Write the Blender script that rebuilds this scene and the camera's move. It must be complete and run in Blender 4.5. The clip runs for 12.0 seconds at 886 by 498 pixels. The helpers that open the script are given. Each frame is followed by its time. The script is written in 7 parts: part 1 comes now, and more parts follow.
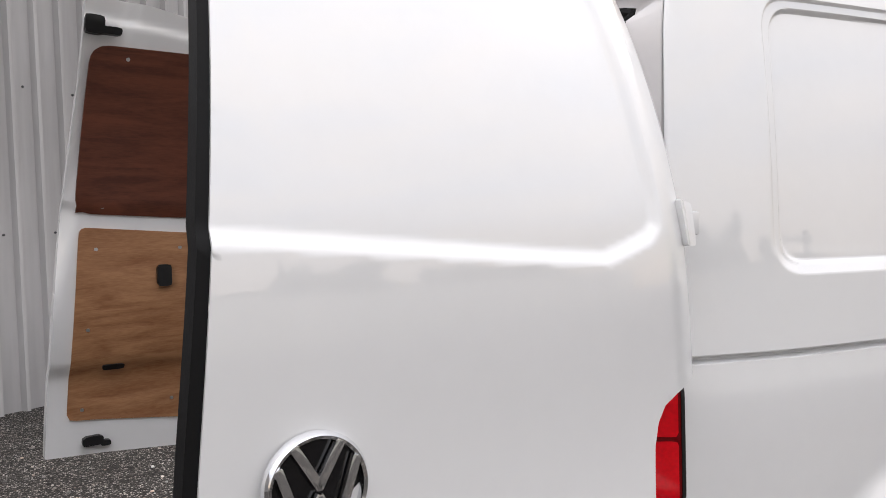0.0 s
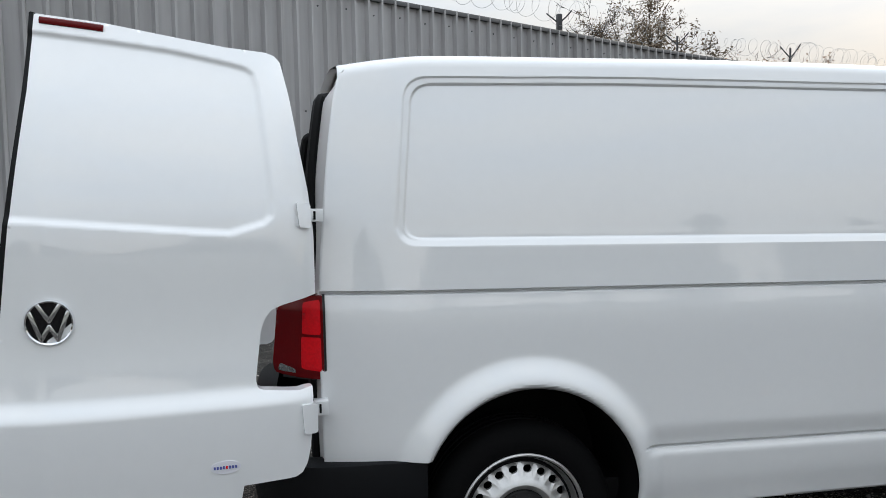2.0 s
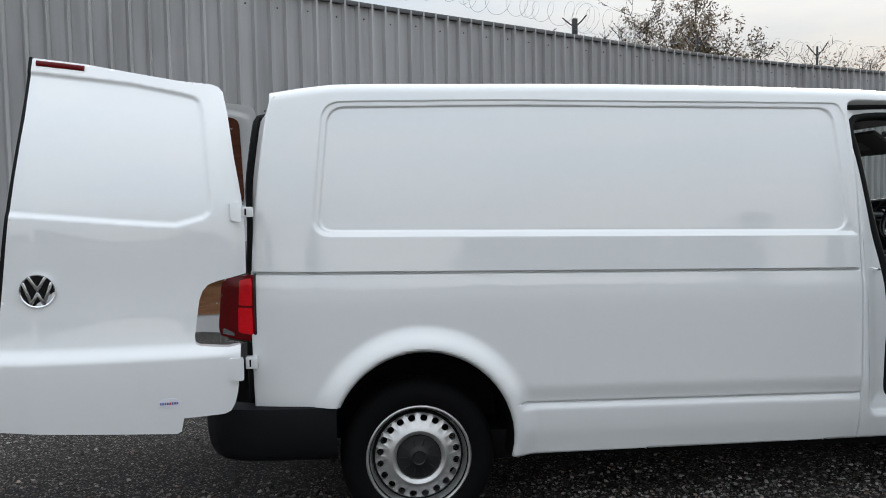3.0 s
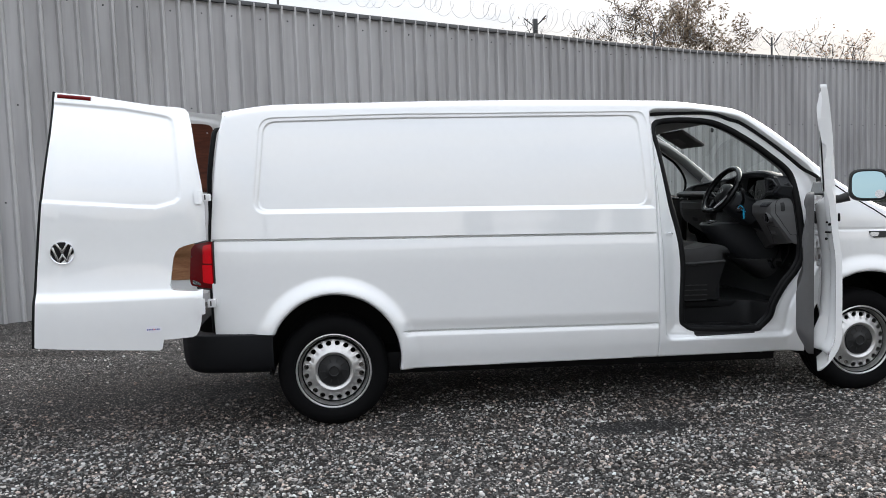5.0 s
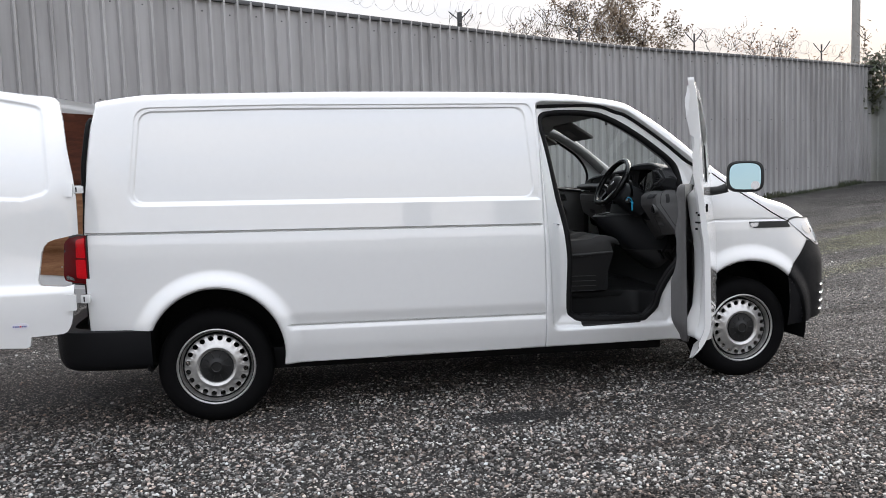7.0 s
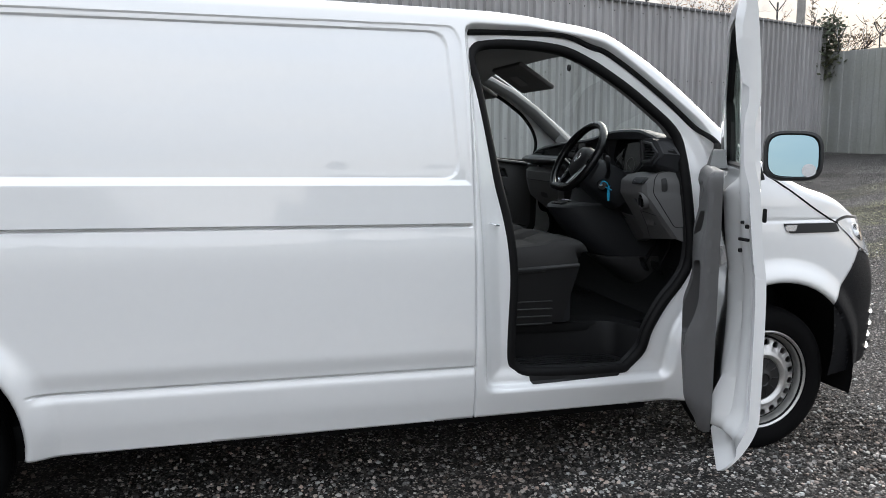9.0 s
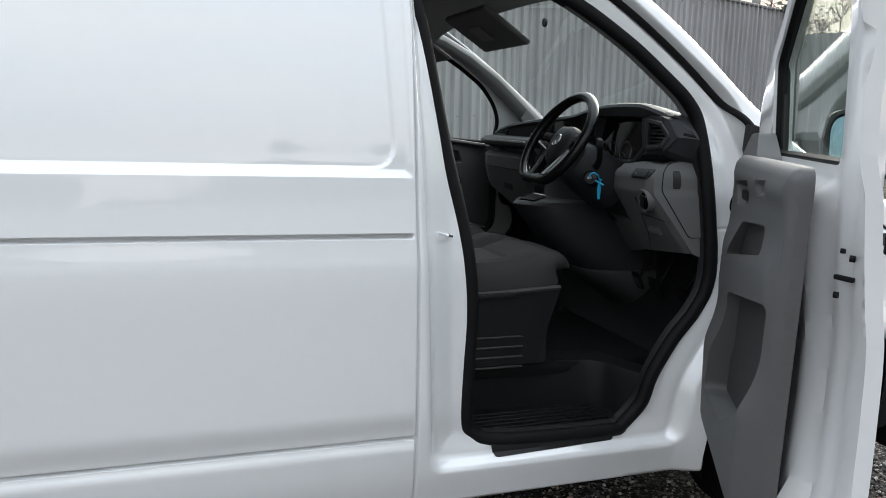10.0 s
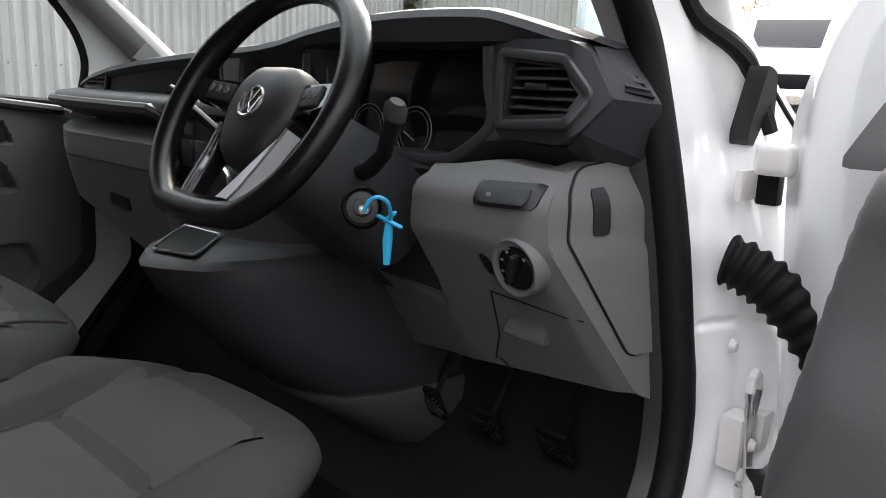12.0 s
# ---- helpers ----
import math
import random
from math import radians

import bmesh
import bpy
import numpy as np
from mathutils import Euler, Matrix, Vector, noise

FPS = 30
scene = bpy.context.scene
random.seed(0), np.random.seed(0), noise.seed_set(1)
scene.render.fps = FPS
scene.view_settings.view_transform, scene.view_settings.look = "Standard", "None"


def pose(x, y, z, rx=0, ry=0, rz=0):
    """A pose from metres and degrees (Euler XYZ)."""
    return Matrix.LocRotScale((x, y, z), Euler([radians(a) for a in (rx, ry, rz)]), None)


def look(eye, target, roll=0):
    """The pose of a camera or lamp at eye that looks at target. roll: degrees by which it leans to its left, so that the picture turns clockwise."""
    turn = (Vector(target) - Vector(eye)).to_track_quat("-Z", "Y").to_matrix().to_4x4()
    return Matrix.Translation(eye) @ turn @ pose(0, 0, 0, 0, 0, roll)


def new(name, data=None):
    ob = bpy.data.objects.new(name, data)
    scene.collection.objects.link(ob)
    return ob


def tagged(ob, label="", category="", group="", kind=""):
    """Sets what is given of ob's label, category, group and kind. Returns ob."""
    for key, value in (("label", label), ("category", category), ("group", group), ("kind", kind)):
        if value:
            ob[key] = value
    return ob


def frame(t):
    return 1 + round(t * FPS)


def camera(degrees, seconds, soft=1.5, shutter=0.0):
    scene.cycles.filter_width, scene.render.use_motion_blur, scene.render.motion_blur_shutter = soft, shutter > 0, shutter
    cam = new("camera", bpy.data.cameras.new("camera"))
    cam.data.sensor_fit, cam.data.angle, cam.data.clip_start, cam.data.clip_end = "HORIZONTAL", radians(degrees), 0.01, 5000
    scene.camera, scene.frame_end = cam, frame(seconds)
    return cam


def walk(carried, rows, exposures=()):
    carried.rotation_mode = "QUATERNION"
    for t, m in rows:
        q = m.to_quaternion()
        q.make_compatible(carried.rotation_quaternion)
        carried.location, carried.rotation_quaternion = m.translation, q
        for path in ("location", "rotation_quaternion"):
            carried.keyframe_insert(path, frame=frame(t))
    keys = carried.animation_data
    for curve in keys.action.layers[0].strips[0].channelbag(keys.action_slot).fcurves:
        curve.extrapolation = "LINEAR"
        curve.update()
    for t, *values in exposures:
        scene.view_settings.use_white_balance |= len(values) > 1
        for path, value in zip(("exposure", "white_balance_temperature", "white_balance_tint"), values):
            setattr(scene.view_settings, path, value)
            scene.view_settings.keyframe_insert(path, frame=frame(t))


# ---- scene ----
import collections

cam = camera(59.5, 12.0, soft=0.9)
# t, x, y, z, yaw, pitch, roll of the walk along the van's right-hand side
ROWS = [
    (0.0, -1.659, -1.020, 1.425, -26.20, -2.30, -1.75),
    (0.5, -1.441, -1.387, 1.446, -21.70, -3.20, -1.31),
    (1.0, -1.269, -1.770, 1.436, -18.58, -2.92, -1.42),
    (1.5, -1.050, -2.133, 1.425, -14.87, -3.02, -1.32),
    (2.0, -0.791, -2.467, 1.422, -11.79, -3.15, -1.29),
    (2.5, -0.562, -2.842, 1.424, -9.34, -3.22, -1.22),
    (3.0, -0.311, -3.195, 1.423, -7.54, -3.38, -1.08),
    (5.0, 0.147, -4.585, 1.408, -6.60, -4.45, -1.90),
    (5.5, 0.222, -4.877, 1.416, -7.08, -4.75, -1.96),
    (6.0, 0.342, -5.080, 1.412, -7.80, -4.94, -2.06),
    (6.5, 0.428, -4.993, 1.395, -8.86, -5.09, -2.06),
    (7.0, 0.518, -4.617, 1.382, -10.48, -5.01, -1.96),
    (7.5, 0.668, -4.197, 1.369, -12.20, -5.08, -1.73),
    (9.5, 1.260, -2.351, 1.440, -17.08, -9.17, 0.30),
    (10.0, 1.414, -1.916, 1.407, -19.34, -9.79, 1.00),
    (10.5, 1.542, -1.474, 1.412, -22.24, -11.10, 1.80),
    (11.0, 1.709, -1.072, 1.405, -26.43, -11.33, 2.30),
    (11.5, 1.925, -0.686, 1.394, -32.12, -11.01, 2.60),
    (12.0, 2.123, -0.327, 1.362, -47.09, -12.10, 2.10),
]


def aim(x, y, z, yaw, pitch, roll):
    a, p = radians(yaw), radians(pitch)
    ahead = (-math.sin(a) * math.cos(p), math.cos(a) * math.cos(p), math.sin(p))
    return look((x, y, z), (x + ahead[0], y + ahead[1], z + ahead[2]), roll)


EXPOSURES = [(0.0, 1.42, 6900, 16), (0.6, 1.21, 6500, 13), (1.2, 1.06, 6250, 9), (3.0, 1.06, 6250, 8), (5.0, 1.48, 6350, 11), (6.5, 1.46, 6450, 14), (7.5, 1.47, 6400, 12), (9.5, 1.48, 6300, 10), (10.0, 1.5, 6300, 9), (10.5, 1.52, 6300, 9), (11.0, 1.55, 6400, 12), (11.5, 1.95, 6500, 14), (12.0, 2.58, 6700, 14)]
walk(cam, [(r[0], aim(*r[1:])) for r in ROWS], EXPOSURES)

# ---- sky and light ----
world = bpy.data.worlds.new("overcast_sky")
scene.world = world
world.use_nodes = True
wn, wl = world.node_tree.nodes, world.node_tree.links
bg = wn["Background"]
sky = wn.new("ShaderNodeTexSky")
sky.sky_type, sky.sun_disc = "NISHITA", False
sky.sun_elevation, sky.sun_rotation, sky.dust_density = radians(26), radians(53), 3.0
coord = wn.new("ShaderNodeTexCoord")
cloud = wn.new("ShaderNodeTexNoise")
cloud.inputs["Scale"].default_value, cloud.inputs["Detail"].default_value, cloud.inputs["Roughness"].default_value = 2.6, 6.0, 0.55
squash = wn.new("ShaderNodeMapping")
squash.inputs["Scale"].default_value = (1.0, 1.0, 4.0)
cover = wn.new("ShaderNodeValToRGB")
cover.color_ramp.elements[0].position, cover.color_ramp.elements[0].color = 0.32, (6.2, 7.0, 8.0, 1)
cover.color_ramp.elements[1].position, cover.color_ramp.elements[1].color = 0.66, (9.0, 8.9, 8.7, 1)
blend = wn.new("ShaderNodeMix")
blend.data_type = "RGBA"
blend.inputs[0].default_value = 0.86
wl.new(coord.outputs["Generated"], squash.inputs["Vector"])
wl.new(squash.outputs["Vector"], cloud.inputs["Vector"])
wl.new(cloud.outputs["Fac"], cover.inputs["Fac"])
wl.new(sky.outputs["Color"], blend.inputs[6])
wl.new(cover.outputs["Color"], blend.inputs[7])
# an overcast sky is brighter overhead than at the skyline
split = wn.new("ShaderNodeSeparateXYZ")
lift = wn.new("ShaderNodeMapRange")
lift.inputs["From Min"].default_value, lift.inputs["From Max"].default_value = 0.12, 0.9
lift.inputs["To Min"].default_value, lift.inputs["To Max"].default_value = 0.435, 1.07
dome = wn.new("ShaderNodeMix")
dome.data_type, dome.blend_type = "RGBA", "MULTIPLY"
dome.inputs[0].default_value = 1.0
wl.new(coord.outputs["Generated"], split.inputs[0])
wl.new(split.outputs["Z"], lift.inputs["Value"])
wl.new(blend.outputs[2], dome.inputs[6])
wl.new(lift.outputs[0], dome.inputs[7])
glow = wn.new("ShaderNodeMix")
glow.data_type, glow.blend_type = "RGBA", "MULTIPLY"
glow.inputs[7].default_value = (0.97, 0.82, 0.66, 1)
low = wn.new("ShaderNodeMapRange")
low.inputs["From Min"].default_value, low.inputs["From Max"].default_value = 0.02, 0.30
low.inputs["To Min"].default_value, low.inputs["To Max"].default_value = 1.0, 0.0
wl.new(split.outputs["Z"], low.inputs["Value"])
wl.new(low.outputs[0], glow.inputs[0])
wl.new(dome.outputs[2], glow.inputs[6])
wl.new(glow.outputs[2], bg.inputs["Color"])
bg.inputs["Strength"].default_value = 0.1
sun_data = bpy.data.lights.new("sun", "SUN")
sun_data.energy, sun_data.angle, sun_data.color = 1.5, radians(45), (1.0, 0.93, 0.84)
sun = new("sun", sun_data)
sun.matrix_world = look((40, 30, 24), (0, 0, 0))

# ---- materials ----
def material(name, colour, rough=0.5, metal=0.0, grain=0.0, grain_scale=60.0, stain=0.0, stain_scale=3.0, bump=0.0, coat=0.0, spec=0.5, second=None):
    """A surface with fine grain, broad stains and relief at real size."""
    m = bpy.data.materials.new(name)
    m.use_nodes = True
    n, l = m.node_tree.nodes, m.node_tree.links
    b = n["Principled BSDF"]
    b.inputs["Roughness"].default_value, b.inputs["Metallic"].default_value = rough, metal
    b.inputs["Coat Weight"].default_value, b.inputs["Coat Roughness"].default_value = coat, 0.03
    b.inputs["Specular IOR Level"].default_value = spec
    b.inputs["Coat IOR"].default_value = 2.0
    c = (*colour, 1.0)
    tc = n.new("ShaderNodeTexCoord")
    fine = n.new("ShaderNodeTexNoise")
    fine.inputs["Scale"].default_value, fine.inputs["Detail"].default_value = grain_scale, 5.0
    broad = n.new("ShaderNodeTexNoise")
    broad.inputs["Scale"].default_value, broad.inputs["Detail"].default_value = stain_scale, 4.0
    l.new(tc.outputs["Object"], fine.inputs["Vector"])
    l.new(tc.outputs["Object"], broad.inputs["Vector"])
    dark = tuple(v * 0.45 for v in colour) if second is None else second
    mix1 = n.new("ShaderNodeMix")
    mix1.data_type = "RGBA"
    mix1.inputs[6].default_value, mix1.inputs[7].default_value = c, (*dark, 1.0)
    ramp = n.new("ShaderNodeMapRange")
    ramp.inputs["From Min"].default_value, ramp.inputs["From Max"].default_value = 0.42, 0.75
    ramp.inputs["To Max"].default_value = stain
    l.new(broad.outputs["Fac"], ramp.inputs["Value"])
    l.new(ramp.outputs["Result"], mix1.inputs[0])
    mix2 = n.new("ShaderNodeMix")
    mix2.data_type = "RGBA"
    mix2.inputs[7].default_value = (*[v * 0.4 for v in colour], 1.0)
    r2 = n.new("ShaderNodeMapRange")
    r2.inputs["From Min"].default_value, r2.inputs["From Max"].default_value = 0.35, 0.7
    r2.inputs["To Max"].default_value = grain
    l.new(fine.outputs["Fac"], r2.inputs["Value"])
    l.new(r2.outputs["Result"], mix2.inputs[0])
    l.new(mix1.outputs[2], mix2.inputs[6])
    l.new(mix2.outputs[2], b.inputs["Base Color"])
    if bump:
        bp = n.new("ShaderNodeBump")
        bp.inputs["Strength"].default_value, bp.inputs["Distance"].default_value = bump, 0.002
        l.new(fine.outputs["Fac"], bp.inputs["Height"])
        l.new(bp.outputs["Normal"], b.inputs["Normal"])
    return m


WHITE = material("white_paint", (0.835, 0.845, 0.85), 0.3, coat=1.0, grain=0.02, grain_scale=25, stain=0.03, stain_scale=1.5, spec=0.5)
# body white, darkened in its colour so lit frames and hinges don't wash out
WHITE_TONED = material("white_paint_toned_down", (0.66, 0.64, 0.635), 0.3, coat=0.2, grain=0.03, stain=0.08, stain_scale=6)
BLACK = material("black_plastic", (0.006, 0.0062, 0.007), 0.5, grain=0.3, grain_scale=400, bump=0.15)
RUBBER = material("black_rubber", (0.0045, 0.0045, 0.005), 0.62, spec=0.2, grain=0.3, grain_scale=200, bump=0.1)
BUMPER = material("dark_grey_bumper_plastic", (0.0055, 0.006, 0.0075), 0.55, spec=0.18, grain=0.3, grain_scale=500, bump=0.3, stain=0.2)
TYRE = material("tyre_rubber", (0.004, 0.004, 0.0045), 0.8, spec=0.1, grain=0.4, grain_scale=90, stain=0.3, stain_scale=8, bump=0.3)
STEEL = material("silver_painted_steel", (0.60, 0.595, 0.585), 0.32, metal=0.7, grain=0.12, grain_scale=90, stain=0.25, stain_scale=12)
CHROME = material("chrome", (0.82, 0.83, 0.85), 0.07, metal=1.0)
SATIN = material("satin_silver_trim", (0.62, 0.63, 0.65), 0.25, metal=0.9)
DASH = material("dark_dashboard_plastic", (0.024, 0.0255, 0.029), 0.55, spec=0.4, grain=0.35, grain_scale=700, bump=0.35)
GREYP = material("grey_trim_plastic", (0.110, 0.109, 0.110), 0.6, grain=0.25, grain_scale=700, bump=0.35, stain=0.12)
GREYL = material("light_grey_pillar_trim", (0.21, 0.21, 0.21), 0.65, grain=0.2, grain_scale=500, bump=0.2)
CLOTH = material("dark_grey_seat_cloth", (0.048, 0.047, 0.047), 0.95, grain=0.5, grain_scale=900, bump=0.6, spec=0.2)
CLOTH2 = material("mid_grey_seat_cloth", (0.066, 0.065, 0.064), 0.95, grain=0.5, grain_scale=900, bump=0.6, spec=0.2)
MAT_FLOOR = material("rubber_floor_covering", (0.010, 0.0102, 0.011), 0.55, spec=0.2, grain=0.4, grain_scale=300, bump=0.4)
TRIMD = material("satin_dark_trim", (0.030, 0.031, 0.033), 0.38, spec=0.45, grain=0.2, grain_scale=600, bump=0.15)
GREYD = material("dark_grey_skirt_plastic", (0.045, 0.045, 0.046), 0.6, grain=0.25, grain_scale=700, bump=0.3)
SPOKE = material("silver_spoke_trim", (0.75, 0.76, 0.78), 0.38, metal=0.6)
LEATHER = material("black_leather", (0.0045, 0.0045, 0.005), 0.2, spec=0.3, grain=0.3, grain_scale=500, bump=0.3)
GLOSSB = material("gloss_black_screen", (0.006, 0.006, 0.007), 0.06)
CAP = material("dark_steel_capping", (0.06, 0.062, 0.065), 0.5, metal=0.3, grain=0.2, stain=0.3)
WIRE = material("galvanised_wire", (0.35, 0.35, 0.35), 0.4, metal=0.8)
RED = material("red_lens", (0.80, 0.006, 0.014), 0.15, spec=0.3, grain=0.25, grain_scale=120)
DARKRED = material("dark_red_lens", (0.15, 0.002, 0.004), 0.15, spec=0.3, grain=0.25, grain_scale=150)
BLUE = material("blue_cable_tie", (0.02, 0.36, 0.62), 0.35)
BARK = material("bark", (0.035, 0.028, 0.024), 0.9, grain=0.4, grain_scale=30, bump=0.5)


def glass_material(name, tint=(0.93, 0.97, 0.95), clear=0.9):
    """Thin glazing: mostly see-through, with a mirror gloss that grows to the edges."""
    m = bpy.data.materials.new(name)
    m.use_nodes = True
    n, l = m.node_tree.nodes, m.node_tree.links
    n.remove(n["Principled BSDF"])
    t, g, f, x = n.new("ShaderNodeBsdfTransparent"), n.new("ShaderNodeBsdfGlossy"), n.new("ShaderNodeLayerWeight"), n.new("ShaderNodeMixShader")
    t.inputs["Color"].default_value = (*[v * clear for v in tint], 1)
    g.inputs["Roughness"].default_value = 0.01
    f.inputs["Blend"].default_value = 0.5
    p = n.new("ShaderNodeMath")
    p.operation = "POWER"
    p.inputs[1].default_value = 4.0
    k = n.new("ShaderNodeMath")
    k.operation = "MULTIPLY_ADD"
    k.inputs[1].default_value, k.inputs[2].default_value = 0.7, 0.035
    l.new(f.outputs["Facing"], p.inputs[0])
    l.new(p.outputs[0], k.inputs[0])
    l.new(k.outputs[0], x.inputs[0])
    l.new(t.outputs[0], x.inputs[1])
    l.new(g.outputs[0], x.inputs[2])
    l.new(x.outputs[0], n["Material Output"].inputs["Surface"])
    return m


GLASS = glass_material("tinted_window_glass", (0.94, 1.0, 0.965), 0.98)
LAMP_CLEAR = material("clear_headlight", (0.72, 0.75, 0.78), 0.12, metal=0.5, coat=0.6)
MIRROR = material("mirror_glass", (0.42, 0.60, 0.66), 0.01, metal=1.0)


def soil_and_rear_patch(n, l, tc, colour):
    """Streaks of damp brown soil showing through the stones, and a darker brown patch at the van's rear."""
    mp, streak, pick = n.new("ShaderNodeMapping"), n.new("ShaderNodeTexNoise"), n.new("ShaderNodeMapRange")
    mp.inputs["Rotation"].default_value, mp.inputs["Scale"].default_value = (0, 0, -0.25), (0.55, 1.7, 1.0)
    l.new(tc.outputs["Object"], mp.inputs["Vector"])
    streak.inputs["Scale"].default_value, streak.inputs["Detail"].default_value, streak.inputs["Roughness"].default_value = 1.3, 8, 0.66
    l.new(mp.outputs["Vector"], streak.inputs["Vector"])
    pick.inputs["From Min"].default_value, pick.inputs["From Max"].default_value = 0.47, 0.64
    pick.inputs["To Min"].default_value, pick.inputs["To Max"].default_value = 0.0, 0.85
    l.new(streak.outputs["Fac"], pick.inputs["Value"])
    rear, far, rear_tone = n.new("ShaderNodeMapping"), n.new("ShaderNodeVectorMath"), n.new("ShaderNodeMapRange")
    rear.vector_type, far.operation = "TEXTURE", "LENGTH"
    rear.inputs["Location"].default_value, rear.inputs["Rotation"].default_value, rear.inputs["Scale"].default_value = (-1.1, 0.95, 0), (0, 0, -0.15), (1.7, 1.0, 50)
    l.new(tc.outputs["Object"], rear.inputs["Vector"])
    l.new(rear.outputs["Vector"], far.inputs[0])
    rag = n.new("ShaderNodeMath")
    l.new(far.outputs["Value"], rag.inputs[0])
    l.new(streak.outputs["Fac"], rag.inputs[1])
    rear_tone.inputs["From Min"].default_value, rear_tone.inputs["From Max"].default_value = 1.1, 1.75
    rear_tone.inputs["To Min"].default_value, rear_tone.inputs["To Max"].default_value = 0.85, 0.0
    l.new(rag.outputs[0], rear_tone.inputs["Value"])
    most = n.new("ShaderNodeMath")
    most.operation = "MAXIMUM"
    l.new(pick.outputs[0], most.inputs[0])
    l.new(rear_tone.outputs[0], most.inputs[1])
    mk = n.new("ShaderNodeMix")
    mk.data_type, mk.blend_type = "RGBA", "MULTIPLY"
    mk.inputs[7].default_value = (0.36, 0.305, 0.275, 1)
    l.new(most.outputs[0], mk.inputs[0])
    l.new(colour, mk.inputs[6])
    return mk.outputs[2]


def gravel_material():
    m = bpy.data.materials.new("crushed_stone_gravel")
    m.use_nodes = True
    n, l = m.node_tree.nodes, m.node_tree.links
    b = n["Principled BSDF"]
    b.inputs["Roughness"].default_value = 0.9
    tc = n.new("ShaderNodeTexCoord")
    v = n.new("ShaderNodeTexVoronoi")
    v.inputs["Scale"].default_value = 92
    v2 = n.new("ShaderNodeTexVoronoi")
    v2.inputs["Scale"].default_value = 210
    broad = n.new("ShaderNodeTexNoise")
    broad.inputs["Scale"].default_value, broad.inputs["Detail"].default_value = 0.7, 5
    for k in (v, v2, broad):
        l.new(tc.outputs["Object"], k.inputs["Vector"])
    sep = n.new("ShaderNodeSeparateColor")
    l.new(v.outputs["Color"], sep.inputs[0])
    r = n.new("ShaderNodeValToRGB")
    r.color_ramp.elements[0].color, r.color_ramp.elements[1].color = (0.012, 0.011, 0.010, 1), (0.70, 0.66, 0.62, 1)
    r.color_ramp.elements[0].position, r.color_ramp.elements[1].position = 0.0, 1.0
    e = r.color_ramp.elements.new(0.6)
    e.color = (0.085, 0.079, 0.073, 1)
    l.new(sep.outputs[0], r.inputs[0])
    # shade between the stones, put into the colour away from each cell's middle
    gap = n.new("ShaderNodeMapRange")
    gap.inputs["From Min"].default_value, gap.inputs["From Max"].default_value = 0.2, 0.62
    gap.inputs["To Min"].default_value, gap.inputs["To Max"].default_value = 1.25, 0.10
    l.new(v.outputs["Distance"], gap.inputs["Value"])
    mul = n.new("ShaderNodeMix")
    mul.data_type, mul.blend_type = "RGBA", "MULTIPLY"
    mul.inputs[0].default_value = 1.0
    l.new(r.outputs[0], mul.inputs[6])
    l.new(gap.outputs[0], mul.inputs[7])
    wet = n.new("ShaderNodeMapRange")
    wet.inputs["From Min"].default_value, wet.inputs["From Max"].default_value = 0.35, 0.65
    wet.inputs["To Min"].default_value, wet.inputs["To Max"].default_value = 0.62, 1.12
    l.new(broad.outputs["Fac"], wet.inputs["Value"])
    mul2 = n.new("ShaderNodeMix")
    mul2.data_type, mul2.blend_type = "RGBA", "MULTIPLY"
    mul2.inputs[0].default_value = 1.0
    l.new(mul.outputs[2], mul2.inputs[6])
    l.new(wet.outputs[0], mul2.inputs[7])
    # damp and darker patches beside the van and mossy wheel tracks farther off
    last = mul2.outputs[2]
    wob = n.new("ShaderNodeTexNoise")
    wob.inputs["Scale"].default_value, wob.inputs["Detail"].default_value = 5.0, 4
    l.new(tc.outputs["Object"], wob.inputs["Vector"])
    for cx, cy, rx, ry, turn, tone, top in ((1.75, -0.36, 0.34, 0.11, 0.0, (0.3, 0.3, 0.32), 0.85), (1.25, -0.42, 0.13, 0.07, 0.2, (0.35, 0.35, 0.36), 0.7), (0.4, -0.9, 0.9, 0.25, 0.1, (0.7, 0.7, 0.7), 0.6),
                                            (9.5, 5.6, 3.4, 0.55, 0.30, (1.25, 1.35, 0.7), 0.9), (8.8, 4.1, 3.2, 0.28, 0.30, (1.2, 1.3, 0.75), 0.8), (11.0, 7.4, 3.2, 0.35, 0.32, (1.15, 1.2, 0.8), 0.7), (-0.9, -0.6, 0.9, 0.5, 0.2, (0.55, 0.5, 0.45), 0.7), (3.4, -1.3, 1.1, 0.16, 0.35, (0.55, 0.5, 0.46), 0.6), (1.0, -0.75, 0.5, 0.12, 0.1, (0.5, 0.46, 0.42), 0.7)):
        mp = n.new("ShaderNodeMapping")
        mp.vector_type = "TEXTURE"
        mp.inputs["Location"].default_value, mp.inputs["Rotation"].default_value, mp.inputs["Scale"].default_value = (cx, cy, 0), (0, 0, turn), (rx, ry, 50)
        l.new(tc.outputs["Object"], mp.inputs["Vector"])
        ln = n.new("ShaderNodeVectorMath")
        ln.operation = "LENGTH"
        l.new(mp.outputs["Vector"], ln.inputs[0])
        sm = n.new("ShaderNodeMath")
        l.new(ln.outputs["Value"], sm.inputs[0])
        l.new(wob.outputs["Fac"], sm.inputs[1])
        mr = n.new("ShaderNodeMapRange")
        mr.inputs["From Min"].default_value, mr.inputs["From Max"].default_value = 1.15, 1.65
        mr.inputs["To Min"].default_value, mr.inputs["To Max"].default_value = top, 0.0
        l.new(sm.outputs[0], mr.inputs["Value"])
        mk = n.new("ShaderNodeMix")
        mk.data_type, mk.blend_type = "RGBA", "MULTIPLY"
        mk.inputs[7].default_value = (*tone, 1)
